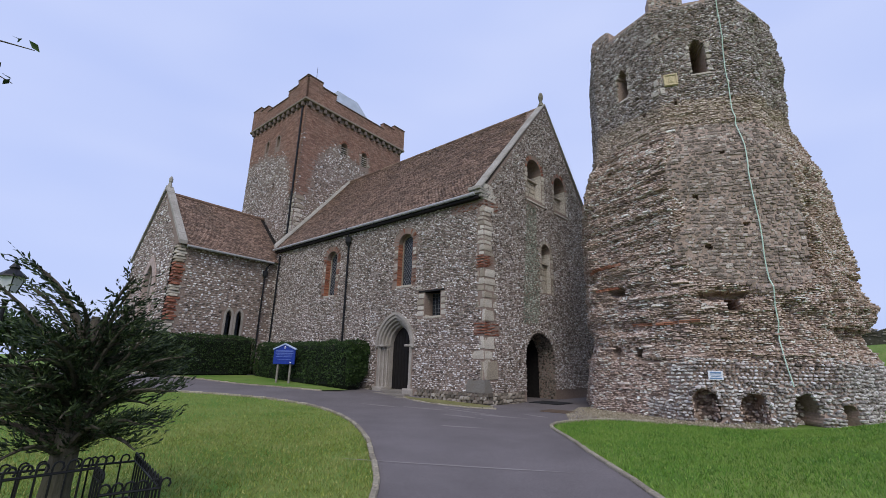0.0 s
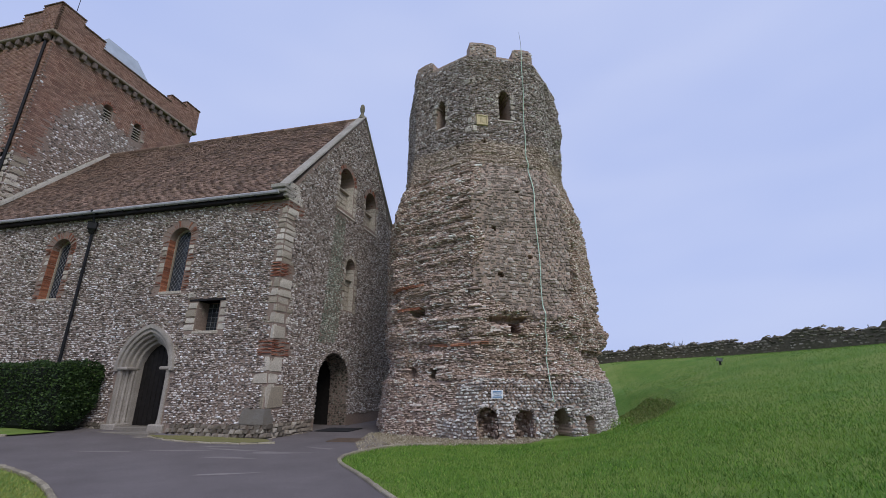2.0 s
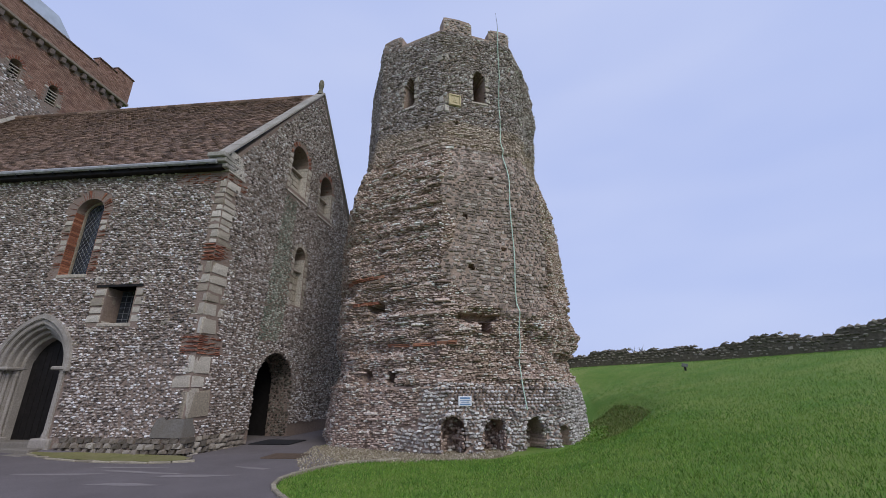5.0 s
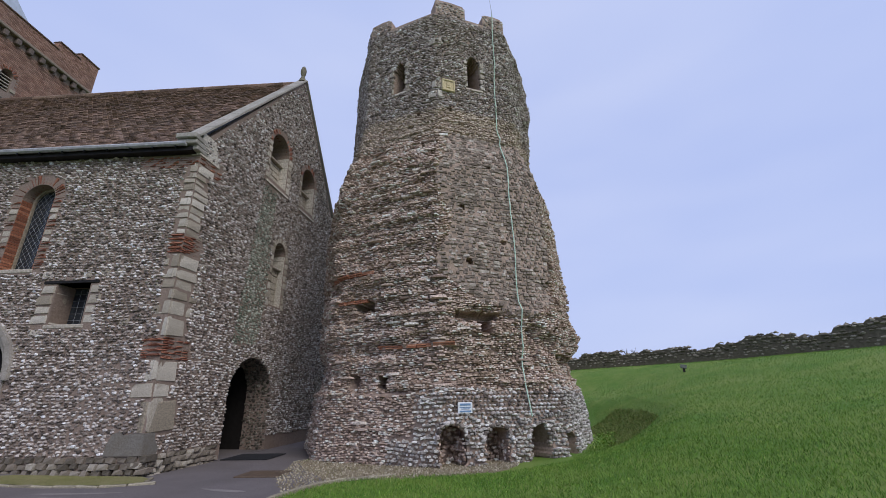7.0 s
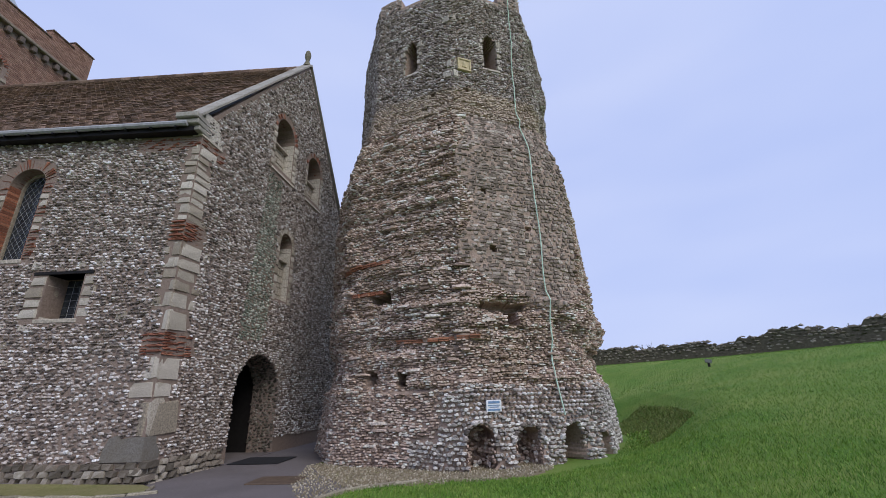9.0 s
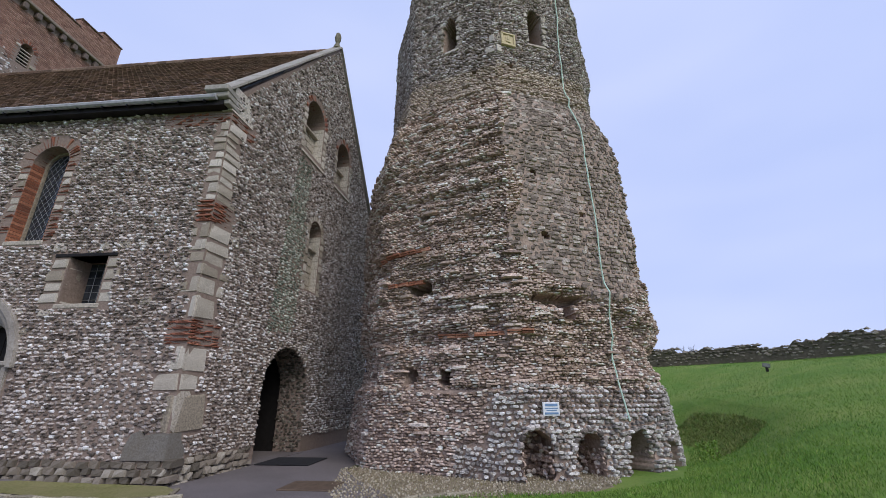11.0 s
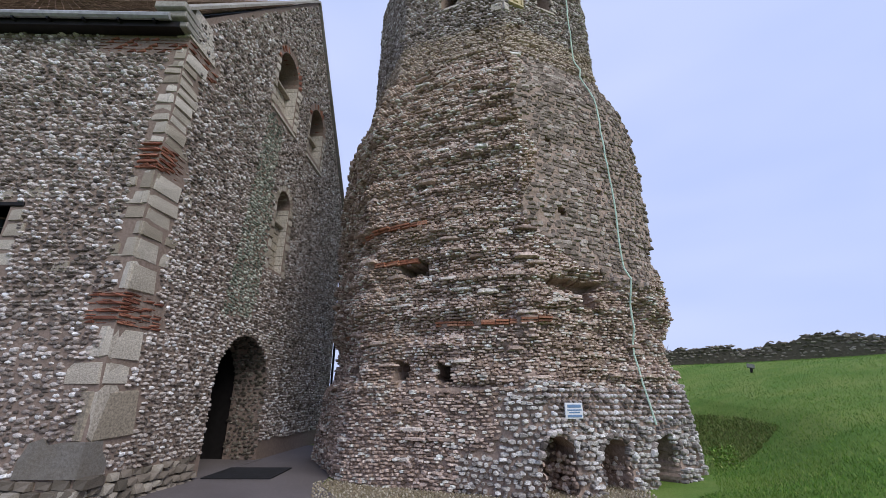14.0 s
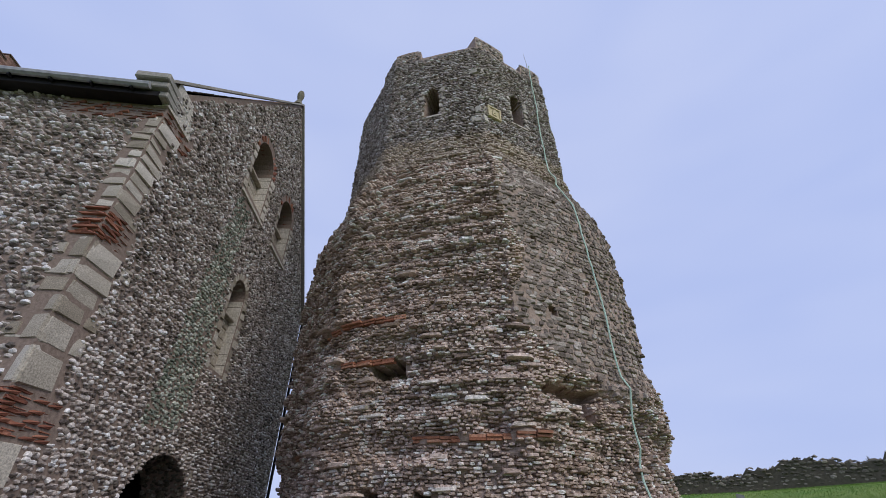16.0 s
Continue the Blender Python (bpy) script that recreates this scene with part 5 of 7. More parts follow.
def hole_depth(az, z, grow=0.0):
    dep = np.zeros(np.shape(az))
    for fz, s0, z0, hw, h, d, kind in HOLES:
        dd = np.mod(az - fz + math.pi, 2 * math.pi) - math.pi
        s = np.where(np.abs(dd) < 0.75, oct_r(az, z) * np.sin(dd), 99.0) - s0 + (0.0 if kind == "ogee" else 0.055) * vnoise(az * 45, z * 8 + 3)
        zj = z + (0.0 if kind == "ogee" else 0.05) * vnoise(az * 38 + 9, z * 7)
        inn = (np.abs(s) < hw + grow) & (zj > z0 - grow) & (zj < z0 + h + grow)
        if kind == "arch":
            inn &= (z < z0 + h - hw) | (s ** 2 + (z - (z0 + h - hw)) ** 2 < (hw + grow) ** 2)
        if kind == "ogee":
            inn &= np.abs(s) < np.where(z < z0 + h - 0.36, hw, np.where(z < z0 + h - 0.2, hw * 0.72, hw * 0.72 * np.clip((z0 + h - z) / 0.2, 0, 1))) + grow
        dep = np.where(inn, np.maximum(dep, d), dep)
    return dep


def tower_r(az, z):
    """Radius with the wear of the stone: ledges, bites and bulges, stronger low down and on the weather side."""
    az, z = np.asarray(az, float), np.asarray(z, float)
    r = oct_r(az, z)
    dd = np.mod(az - CX8 + math.pi, 2 * math.pi) - math.pi
    side = np.clip((dd + 0.52) / 0.3, 0, 1)
    rough = np.where(z > 11.0, 0.012 + 0.08 * side, np.where(z < 1.75, 0.035, np.interp(z, [4.5, 6.0], [0.085, 0.05]) + np.interp(z, [5.5, 7.0], [0.05, 0.0]) * side))
    neat = (np.abs(np.mod(az - BX + math.pi, 2 * math.pi) - math.pi) < 0.40) & (z > 4.1) & (z < 10.3)
    rough = np.where(neat, 0.016, rough)
    r = r + rough * (vnoise(az * 5.0, z * 0.8) * 0.9 + vnoise(az * 11.0 + 7, z * 2.4) * 0.7 + vnoise(az * 26 + 3, z * 6.5 + 9) * 0.35)
    r = r + np.where((z > 1.75) & (z < 11.0) & ~neat, 0.085 - 0.05 * side * (z > 5.0), 0.014) * (vnoise(az * 3.0 + 20, z * 4.6) + 0.7 * vnoise(az * 2.2 + 31, z * 10.5))
    r = r + side * 0.1 * np.where((z > 2.9) & (z < 4.4), 1, 0) - side * 0.1 * np.where((z > 2.2) & (z <= 2.9), 1, 0)
    r = r - side * np.interp(z, [0, 1.8, 2.5, 4.5, 9.5, 11.0, 12.0], [0.06, 0.06, 0.12, 0.16, 0.22, 0.12, -0.02])
    for fz, s0, zc, hs, hz, d in CAVES:
        q = np.mod(az - fz + math.pi, 2 * math.pi) - math.pi
        s = np.where(np.abs(q) < 0.8, r * np.sin(q), 99.0)
        r = r - d * np.exp(-(((s - s0) / hs) ** 2 + ((z - zc) / hz) ** 2) ** 2)
    return r


def in_neat(a, z):
    d = np.mod(a - BX + math.pi, 2 * math.pi) - math.pi
    edge = -0.36 + 0.05 * np.sin(z * 2.1) + np.clip((5.2 - z) / 1.4, 0, 1) * 0.3
    return (d > edge) & (d < 0.42) & (z > 4.0 + 0.25 * np.sin(a * 14)) & (z < 10.35)


TOP8 = 16.0
azs = np.concatenate([np.linspace(radians(-200), radians(12), 520), np.linspace(radians(14), radians(158), 40)])
zs = np.linspace(-0.45, TOP8, 330)
A8, Z8 = np.meshgrid(azs, zs)
R8 = tower_r(A8, Z8) - hole_depth(A8, Z8) - np.where(in_neat(A8, Z8), 0.006, np.where((Z8 > 1.75) & (Z8 < 10.3), 0.042, 0.035))
co = np.stack([PX + R8 * np.cos(A8), PY + R8 * np.sin(A8), Z8], -1).reshape(-1, 3)
na, nz = len(azs), len(zs)
I8 = np.arange(na * nz).reshape(nz, na)
nxt = np.roll(I8, -1, 1)
fs8 = np.stack([I8[:-1], nxt[:-1], nxt[1:], I8[1:]], -1).reshape(-1, 4)
lighthouse = thing("ruined_octagonal_tower", "ruined octagonal rubble tower with tile courses and battlements", "tower")
shell = part("wall", (co.tolist(), [tuple(f) for f in fs8.tolist()]), MORTAR_DARK, lighthouse)
capb = bmesh.new()
capb.faces.new([capb.verts.new((PX + 3.6 * math.cos(k * math.pi / 8), PY + 3.6 * math.sin(k * math.pi / 8), 15.2)) for k in range(16)])
part("floor", capb, MORTAR_DARK, lighthouse)


def tower_stones(lo, hi, z0, z1, du, dv, half, squash, proud, keep=1.0, square=0.5, only=None, jit=0.16):
    """Stones in courses round the tower between two azimuths, joined (vertices, faces)."""
    rows = np.arange(z0, z1, dv)
    al, zl = [], []
    for i, z in enumerate(rows):
        r = float(np.interp(z, LEVELS[:, 0], LEVELS[:, 1]))
        a = np.arange(lo, hi, du / r) + (i % 2) * du / r / 2
        al.append(a + RNG.normal(0, du * 0.16 / r, len(a)))
        zl.append(np.full(len(a), z) + RNG.normal(0, dv * jit, len(a)) + 0.04 * np.sin(a * 9 + i * 0.1))
    a, z = np.concatenate(al), np.concatenate(zl)
    ok = (hole_depth(a, z, half * 0.45) == 0) & (RNG.random(len(a)) < keep)
    if only is not None:
        ok &= only(a, z)
    a, z = a[ok], z[ok]
    k, seg = len(a), 6
    t = np.linspace(0, 2 * np.pi, seg, endpoint=False)[None] + np.pi / 6 + RNG.normal(0, 0.12, (k, seg))
    c, s = np.cos(t), np.sin(t)
    c, s = np.sign(c) * np.abs(c) ** square, np.sign(s) * np.abs(s) ** square
    w = half * RNG.uniform(0.5, 1.5, (k, 1))
    h = half * squash * RNG.uniform(0.75, 1.2, (k, 1))
    rr = RNG.uniform(0.88, 1.1, (k, seg))
    pr = proud * RNG.uniform(0.2, 1.5, (k, 1))
    base = tower_r(a, z)
    out = []
    for f, d in ((1.0, None), (0.92, 0.7), (0.62, 1.0)):
        x = w * f * rr * c
        zz = z[:, None] + h * f * rr * s
        aa = a[:, None] + x / base[:, None]
        rad = tower_r(aa, zz) * 0.35 + base[:, None] * 0.65 if d is None else base[:, None] + pr * d + RNG.normal(0, 0.006, (k, seg))
        if d is None:
            rad = rad - 0.07
        out.append(np.stack([PX + rad * np.cos(aa), PY + rad * np.sin(aa), zz], -1))
    co = np.concatenate(out, 1).reshape(-1, 3)
    loc = [(q * seg + i, q * seg + (i + 1) % seg, (q + 1) * seg + (i + 1) % seg, (q + 1) * seg + i) for q in (0, 1) for i in range(seg)]
    fs = []
    for b in range(0, k * 3 * seg, 3 * seg):
        fs += [tuple(b + i for i in q) for q in loc]
        fs.append(tuple(range(b + 2 * seg, b + 3 * seg)))
    return co.tolist(), fs


TILE_Z = [(3.02, -9.0, 0.2), (4.42, -9.0, -0.5), (5.3, -1.0, -0.15)]


def rough_zone(a, z):
    t = np.zeros(len(a), bool)
    for tz, lo, hi in TILE_Z:
        t |= (np.abs(z - tz - 0.03 * np.sin(a * 8)) < 0.07) & (a - TURN8 < hi) & (vnoise(a * 4 + tz, a * 0) > -0.25)
    return ~in_neat(a, z) & ~t


NEAT = pieces_stuff("squared_brown_stone", [(0.0, (0.15, 0.118, 0.096)), (0.5, (0.28, 0.226, 0.188)), (0.85, (0.40, 0.335, 0.285)), (1.0, (0.55, 0.49, 0.43))], amount=0.3, fine=20, bump=0.6)
BUFF = pieces_stuff("buff_rubble", [(0.0, (0.269, 0.210, 0.162)), (0.5, (0.495, 0.401, 0.323)), (1.0, (0.689, 0.594, 0.505))], amount=0.35, fine=20, stain=(0.2, 0.165, 0.12), bump=0.6)
COBBLE = pieces_stuff("flint_cobbles", [(0.0, (0.184, 0.167, 0.155)), (0.35, (0.391, 0.362, 0.333)), (0.75, (0.598, 0.569, 0.529)), (1.0, (0.782, 0.759, 0.724))], amount=0.3, rough=0.65, stain=(0.17, 0.15, 0.11))
GREYRUB = pieces_stuff("grey_brown_rubble", [(0.0, (0.135, 0.110, 0.097)), (0.4, (0.337, 0.284, 0.256)), (0.85, (0.562, 0.499, 0.464)), (1.0, (0.783, 0.770, 0.749))], amount=0.3, fine=20, stain=(0.211, 0.172, 0.132), bump=0.6)
AZ_LO, AZ_HI = radians(-190), radians(10)
stuff("rubble", tower_stones(AZ_LO, AZ_HI, 1.75, 10.3, 0.112, 0.056, 0.056, 0.48, 0.034, 0.92, 0.6, rough_zone), RAGSTONE, lighthouse)
stuff("slabwork", tower_stones(AZ_LO, BX + 0.2, 0.3, 10.2, 0.62, 0.24, 0.19, 0.24, 0.075, 0.34, 0.5, lambda a, z: rough_zone(a, z) & ((z > 1.9) | (a < TURN8 - 0.3))), RAGSTONE, lighthouse)
stuff("squared_stonework", tower_stones(BX - 0.5, BX + 0.5, 3.9, 10.4, 0.185, 0.113, 0.09, 0.58, 0.024, 0.97, 0.5, in_neat, 0.1), NEAT, lighthouse)
stuff("rubble", tower_stones(AZ_LO, AZ_HI, 10.35, 11.55, 0.12, 0.066, 0.057, 0.52, 0.028, 0.95, 0.6), BUFF, lighthouse)
stuff("flintwork", tower_stones(AZ_LO, AZ_HI, 11.55, 15.98, 0.115, 0.072, 0.054, 0.6, 0.028, 0.96, 0.75), GREYRUB, lighthouse)
BASE_SPLIT = TURN8 - 0.13
stuff("rubble", tower_stones(AZ_LO, BASE_SPLIT - 0.02, -0.1, 1.75, 0.12, 0.06, 0.06, 0.46, 0.036, 0.94, 0.68, lambda a, z: ~((a > TURN8 - 0.29) & (z < 0.7))), RAGSTONE, lighthouse)
for j in range(11):                                              # blocks up the near corner
    zz = 11.3 + 0.42 * j
    for look_az, sgn in ((AX, 1), (BX, -1)):
        n = Vector((math.cos(look_az), math.sin(look_az), 0))
        al = Vector((-n.y, n.x, 0))
        r = float(np.interp(zz, LEVELS[:, 0], LEVELS[:, 1]))
        m = basis(Vector((PX, PY, 0)) + n * (r * math.cos(math.pi / 8)), al)
        wd = 0.34 if (j + (sgn > 0)) % 2 else 0.2
        if j in (2, 3, 8):
            block(lighthouse, m, sgn * (r * math.sin(math.pi / 8) - wd / 2 - 0.02), zz, wd, 0.36, proud=0.02)
# red tile courses
tv, tf = [], []
for tz, lo, hi in TILE_Z:
    a = TURN8 - 1.2
    while a < TURN8 + hi:
        wd = float(RNG.uniform(0.2, 0.36))
        if vnoise(np.array([a * 4 + tz]), np.array([0.0]))[0] > -0.25:
            for lay in range(2):
                z0 = tz + 0.03 * math.sin(a * 8) + 0.052 * lay - 0.05
                a1 = a + wd / 5.0 * 0.95
                r0 = float(tower_r(a, z0)) - 0.12
                r1 = float(tower_r(a, z0)) + float(RNG.uniform(0.015, 0.06))
                b = len(tv)
                tv += [(PX + r * math.cos(q), PY + r * math.sin(q), z) for r in (r0, r1) for z in (z0, z0 + 0.042) for q in (a, a1)]
                tf += [(b + 4, b + 5, b + 7, b + 6), (b, b + 1, b + 5, b + 4), (b + 2, b + 6, b + 7, b + 3), (b, b + 4, b + 6, b + 2), (b + 1, b + 3, b + 7, b + 5)]
        a += wd / 5.0
ORANGE = pieces_stuff("orange_tile_course", [(0.0, (0.299, 0.115, 0.063)), (0.5, (0.414, 0.172, 0.098)), (1.0, (0.483, 0.253, 0.161))], amount=0.45, stain=(0.17, 0.14, 0.10))
stuff("tile_course", (tv, tf), ORANGE, lighthouse)
for fz, s0, z0, hw, h, d, kind in HOLES[:2]:                     # dressed jambs of the two upper windows
    n = Vector((math.cos(fz), math.sin(fz), 0))
    m = basis(Vector((PX, PY, 0)) + n * (3.985 * math.cos(math.pi / 8)), Vector((-n.y, n.x, 0)))
    for s in (-1, 1):
        for i in range(5):
            wd = 0.2 if (i + (s > 0)) % 2 else 0.13
            block(lighthouse, m, s0 + s * (hw + wd / 2), z0 + 0.03 + 0.27 * (i + 0.5), wd, 0.25, proud=0.0)
    block(lighthouse, m, s0, z0 - 0.06, hw * 2 + 0.3, 0.11, proud=0.015)
# merlons
def merlon(look_az, s0, s1, z1, ragged=0.12):
    n = Vector((math.cos(look_az), math.sin(look_az), 0))
    r = 3.935 * math.cos(math.pi / 8)
    m = basis(Vector((PX, PY, 0)) + n * r, Vector((-n.y, n.x, 0)))
    prof = [(s0, TOP8 - 0.25), (s1, TOP8 - 0.25), (s1, z1 - ragged), (s1 - 0.12, z1), ((s0 + s1) / 2, z1 + 0.03), (s0 + 0.1, z1 - 0.02), (s0, z1 - ragged * 0.5)]
    part("merlon", panel(prof, [], 0.55, m), MORTAR_DARK, lighthouse)
    stuff("flintwork", nodules(m, [(s0 + 0.03, TOP8 - 0.2), (s1 - 0.03, TOP8 - 0.2), (s1 - 0.03, z1 - 0.06), (s0 + 0.03, z1 - 0.06)], [], 0.16, 0.1, 0.074, 0.035), GREYRUB, lighthouse)


H8 = 1.5
merlon(AX, -H8, H8, TOP8 + 0.12, 0.02)
merlon(BX, -H8, H8, TOP8 + 0.12, 0.02)
merlon(CX8, -H8, H8, TOP8 + 0.1, 0.3)
merlon(AX - math.pi / 4, -H8, H8, TOP8 + 0.1, 0.02)
merlon(BX, -H8 - 0.02, -0.25, TOP8 + 0.8)
merlon(BX, 0.55, H8, TOP8 + 0.75, 0.3)
merlon(AX, -H8, -0.55, TOP8 + 0.68, 0.1)
merlon(AX - math.pi / 4, 0.5, H8, TOP8 + 0.6)
# base of flint cobbles with arches
def near_band(a, z):
    return (np.abs(np.mod(a - BX + math.pi, 2 * math.pi) - math.pi) < 0.36) & (z > 1.2) & (z < 1.8)


stuff("cobblework", tower_stones(BASE_SPLIT, AZ_HI, -0.2, 1.85, 0.12, 0.1, 0.058, 0.72, 0.05, 0.98, 0.85, lambda a, z: ~near_band(a, z)), COBBLE, lighthouse)
stuff("cobblework", tower_stones(TURN8 - 0.29, BASE_SPLIT + 0.01, -0.2, 0.7, 0.12, 0.1, 0.058, 0.72, 0.05, 0.98, 0.85), COBBLE, lighthouse)
nB = Vector((math.cos(BX), math.sin(BX), 0))
aB = Vector((-nB.y, nB.x, 0))


def on_b(s, z, out=0.0):
    """A point on the right-hand near face."""
    r = float(np.interp(z, LEVELS[:, 0], LEVELS[:, 1])) * math.cos(math.pi / 8) + out
    return Vector((PX, PY, 0)) + nB * r + aB * s + Vector((0, 0, z))


for fz, s0, z0, hw, h, d, kind in HOLES[-4:-1]:
    mb = basis(on_b(s0, 0.0, -d + 0.06), aB)
    for org, way in ((on_b(s0 + hw, 0.0, -d), nB), (on_b(s0 - hw, 0.0, -0.02), -nB)):
        stuff("rubble", nodules(basis(org, way), [(0.06, z0), (d - 0.06, z0), (d - 0.06, z0 + h - hw + 0.08), (0.06, z0 + h - hw + 0.08)], [], 0.14, 0.09, 0.07, 0.04), RAGSTONE, lighthouse)
    stuff("rubble", nodules(mb, [(-hw - 0.05, z0), (hw + 0.05, z0), (hw + 0.05, z0 + h), (-hw - 0.05, z0 + h)], [], 0.15, 0.1, 0.075, 0.06), RAGSTONE, lighthouse)
    zc = z0 + h - hw
    n = 9
    for i in range(n):
        a = math.pi * (i + 0.5) / n
        p = on_b(s0 + (hw + 0.09) * math.cos(a), zc + (hw + 0.09) * math.sin(a), 0.03)
        m = basis(p, aB)
        piece("arch_flint", flint_pool[i % 10], lighthouse, m @ pose(0, 0, 0, 0, 90 - math.degrees(a), 0), (0.9, 1.5, 1.15))
for j in range(6):                                               # single cobbles above the arches
    s = -1.78 + (j % 2) * 0.06
    while s < 1.8:
        z = 1.22 + 0.1 * j
        sc = float(RNG.uniform(0.6, 1.0))
        piece("cobble", flint_pool[RNG.integers(10)], lighthouse, basis(on_b(s, z, 0.03), aB) @ pose(0, 0, 0, 0, float(RNG.uniform(-30, 30)), 0), (sc * 0.75, 1.3, sc))
        s += 0.125 * float(RNG.uniform(0.85, 1.15))
# sign, plaque, rope
m = basis(on_b(-1.32, 1.23, 0.09), aB, Vector((0, 0, 1)))
sign = thing("notice_board", "small white and blue notice fixed to the cobbled base", "sign")
WHITE = plain("white_enamel", (0.72, 0.74, 0.76), 0.35, 0, 0.06)
BLUE = plain("pale_blue_print", (0.16, 0.26, 0.42), 0.5, 0, 0.1)
sb = bmesh.new()
box(sb, -0.2, 0, 0.0, 0.2, 0.03, 0.27, m, bevel=0.008)
part("board", sb, WHITE, sign)
for z0, z1, w in ((0.19, 0.24, 0.15), (0.14, 0.16, 0.16), (0.1, 0.12, 0.12), (0.03, 0.07, 0.16)):
    sb = bmesh.new()
    box(sb, -w, -0.006, z0, w, 0.0, z1, m)
    part("print_bar", sb, BLUE, sign)
nA8 = 3.99 * math.cos(math.pi / 8)
m = basis(Vector((PX, PY, 0)) + nB * (nA8 + 0.02), aB)
plaque = thing("plaque", "square cream carved stone plaque set into the tower", "plaque")
CREAM = plain("cream_stone", (0.55, 0.46, 0.28), 0.8, 0, 0.2, 20)
sb = bmesh.new()
box(sb, -1.34, -0.02, 12.30, -0.84, 0.1, 12.80, m, bevel=0.01)
part("slab", sb, CREAM, plaque)
for spec in ((-1.34, -0.06, 12.74, -0.84, -0.02, 12.80), (-1.34, -0.06, 12.30, -0.84, -0.02, 12.36), (-1.34, -0.06, 12.36, -1.28, -0.02, 12.74), (-0.90, -0.06, 12.36, -0.84, -0.02, 12.74), (-1.17, -0.05, 12.44, -1.01, -0.02, 12.66), (-1.13, -0.065, 12.51, -1.05, -0.045, 12.70)):
    sb = bmesh.new()
    box(sb, *spec, m, bevel=0.008)
    part("carving", sb, CREAM, plaque)
rope = bmesh.new()
pts = []
for i in range(60):
    z = 16.8 - 15.7 * i / 59
    s = float(np.interp(z, [0.9, 2.5, 5.0, 8.0, 9.4, 11.2, 16.0], [0.58, 0.56, 0.57, 0.6, 0.68, 0.74, 0.92])) + 0.02 * math.sin(z * 2.3)
    a = BX + math.atan2(s, float(np.interp(z, LEVELS[:, 0], LEVELS[:, 1])) * 0.92)
    r = (max(float(tower_r(a, min(z, 15.9))), float(oct_r(a, min(z, 15.9)))) if z < 15.9 else float(oct_r(a, 15.9)) - 0.0) + 0.10
    pts.append((PX + r * math.cos(a), PY + r * math.sin(a), z))
tube(rope, pts, 0.019, 6)
tagged(link("rope", rope, plain("pale_green_cable", (0.50, 0.66, 0.54), 0.6, 0, 0.2)), "thin pale green cable hanging down the tower face", "cable")
rod = bmesh.new()
tube(rod, [(pts[0][0], pts[0][1] + 0.15, 15.6), (pts[0][0], pts[0][1] + 0.15, 17.2), (pts[0][0] - 0.05, pts[0][1] + 0.15, 17.9)], [0.02, 0.012, 0.005], 5)
tagged(link("lightning_rod", rod, LEAD), "thin metal rod standing on the battlements", "rod")

# ---- path edges, verges and gravel ----
KERB_ME = [stone_mesh("edging", 0.49, 0.16, 0.09, KERB, 60 + k, 0.12) for k in range(4)]


def edging(name, line, label, step=0.5, sink=0.03):
    t = structure(new(name), label)
    pts = [Vector(p[:2]) for p in line]
    acc = 0.0
    for a, b in zip(pts, pts[1:]):
        d = (b - a).length
        while acc < d:
            p = a.lerp(b, acc / d)
            q = (b - a).normalized()
            m = basis((p.x, p.y, ground_z(p.x, p.y) - sink), (q.x, q.y, 0))
            piece("edging_stone", KERB_ME[RNG.integers(4)], t, m @ pose(0, -0.045, 0, 0, float(RNG.normal(0, 0.8)), float(RNG.normal(0, 1.0))))
            acc += step
        acc -= d
    return t


edging("kerb_1", [p for p in L_EDGE if p.x > -12], "low concrete edging along the lawn")
edging("kerb_2", [p for p in R_EDGE if p.y < -0.1], "low concrete edging along the grass bank")
verge_line = [(-3.95, -0.15), (-3.6, -0.55), (-2.6, -0.9), (-1.2, -1.08), (0.3, -1.12), (0.95, -0.85), (0.75, -0.4), (0.4, -0.12)]
TURF = rough_stuff("thin_mossy_turf", [(0.25, (0.10, 0.115, 0.03)), (0.75, (0.24, 0.22, 0.09))], (0.26, 0.22, 0.12), 22, 1.2)
structure(link("verge_1", sheet([Vector(p) for p in verge_line], 0.25, 0.05), TURF), "narrow strip of thin turf under the nave wall")
edging("kerb_3", [Vector(p) for p in verge_line[:7]][::-1], "flat stone edging of the turf strip", 0.5, 0.03)
strip_line = [(-6.5, -1.3), (-6.7, -2.5), (-8.5, -3.35), (-11.9, -4.25), (-15.5, -5.7), (-19.5, -8.6), (-20.5, -6.7), (-16.5, -6.6), (-15.2, -6.5), (-15.2, -1.4)]
structure(link("verge_2", sheet([Vector(p) for p in strip_line], 0.5, 0.05), GRASS_GROUND), "mown grass strip before the hedges")
edging("kerb_4", [Vector(p) for p in strip_line[1:6]][::-1], "stone edging of the grass strip", 0.5, 0.02)
gravel_line = [(2.9, 2.4), (3.25, 0.9), (3.5, -0.2), (4.3, -1.75), (4.62, -1.3), (4.95, -0.65), (5.6, -0.4), (6.7, -0.15), (8.1, 0.25), (8.95, 1.1), (9.3, 2.6), (7.0, 3.0), (3.4, 3.4)]
gv, gf = sheet([Vector(p) for p in gravel_line], 0.4, 0.004)
rim = {(round(p[0], 3), round(p[1], 3)) for p in gravel_line}
gv = [(x, y, z - (0.045 if (round(x, 3), round(y, 3)) in rim else 0.0)) for x, y, z in gv]    # the rim runs out under the turf
structure(link("gravel_bed", (gv, gf), GRAVEL_BASE), "buff gravel and dry turf at the tower foot")
PEBBLE = pieces_stuff("pebbles", [(0.0, (0.18, 0.145, 0.095)), (0.5, (0.34, 0.285, 0.20)), (1.0, (0.52, 0.47, 0.37))], amount=0.2)


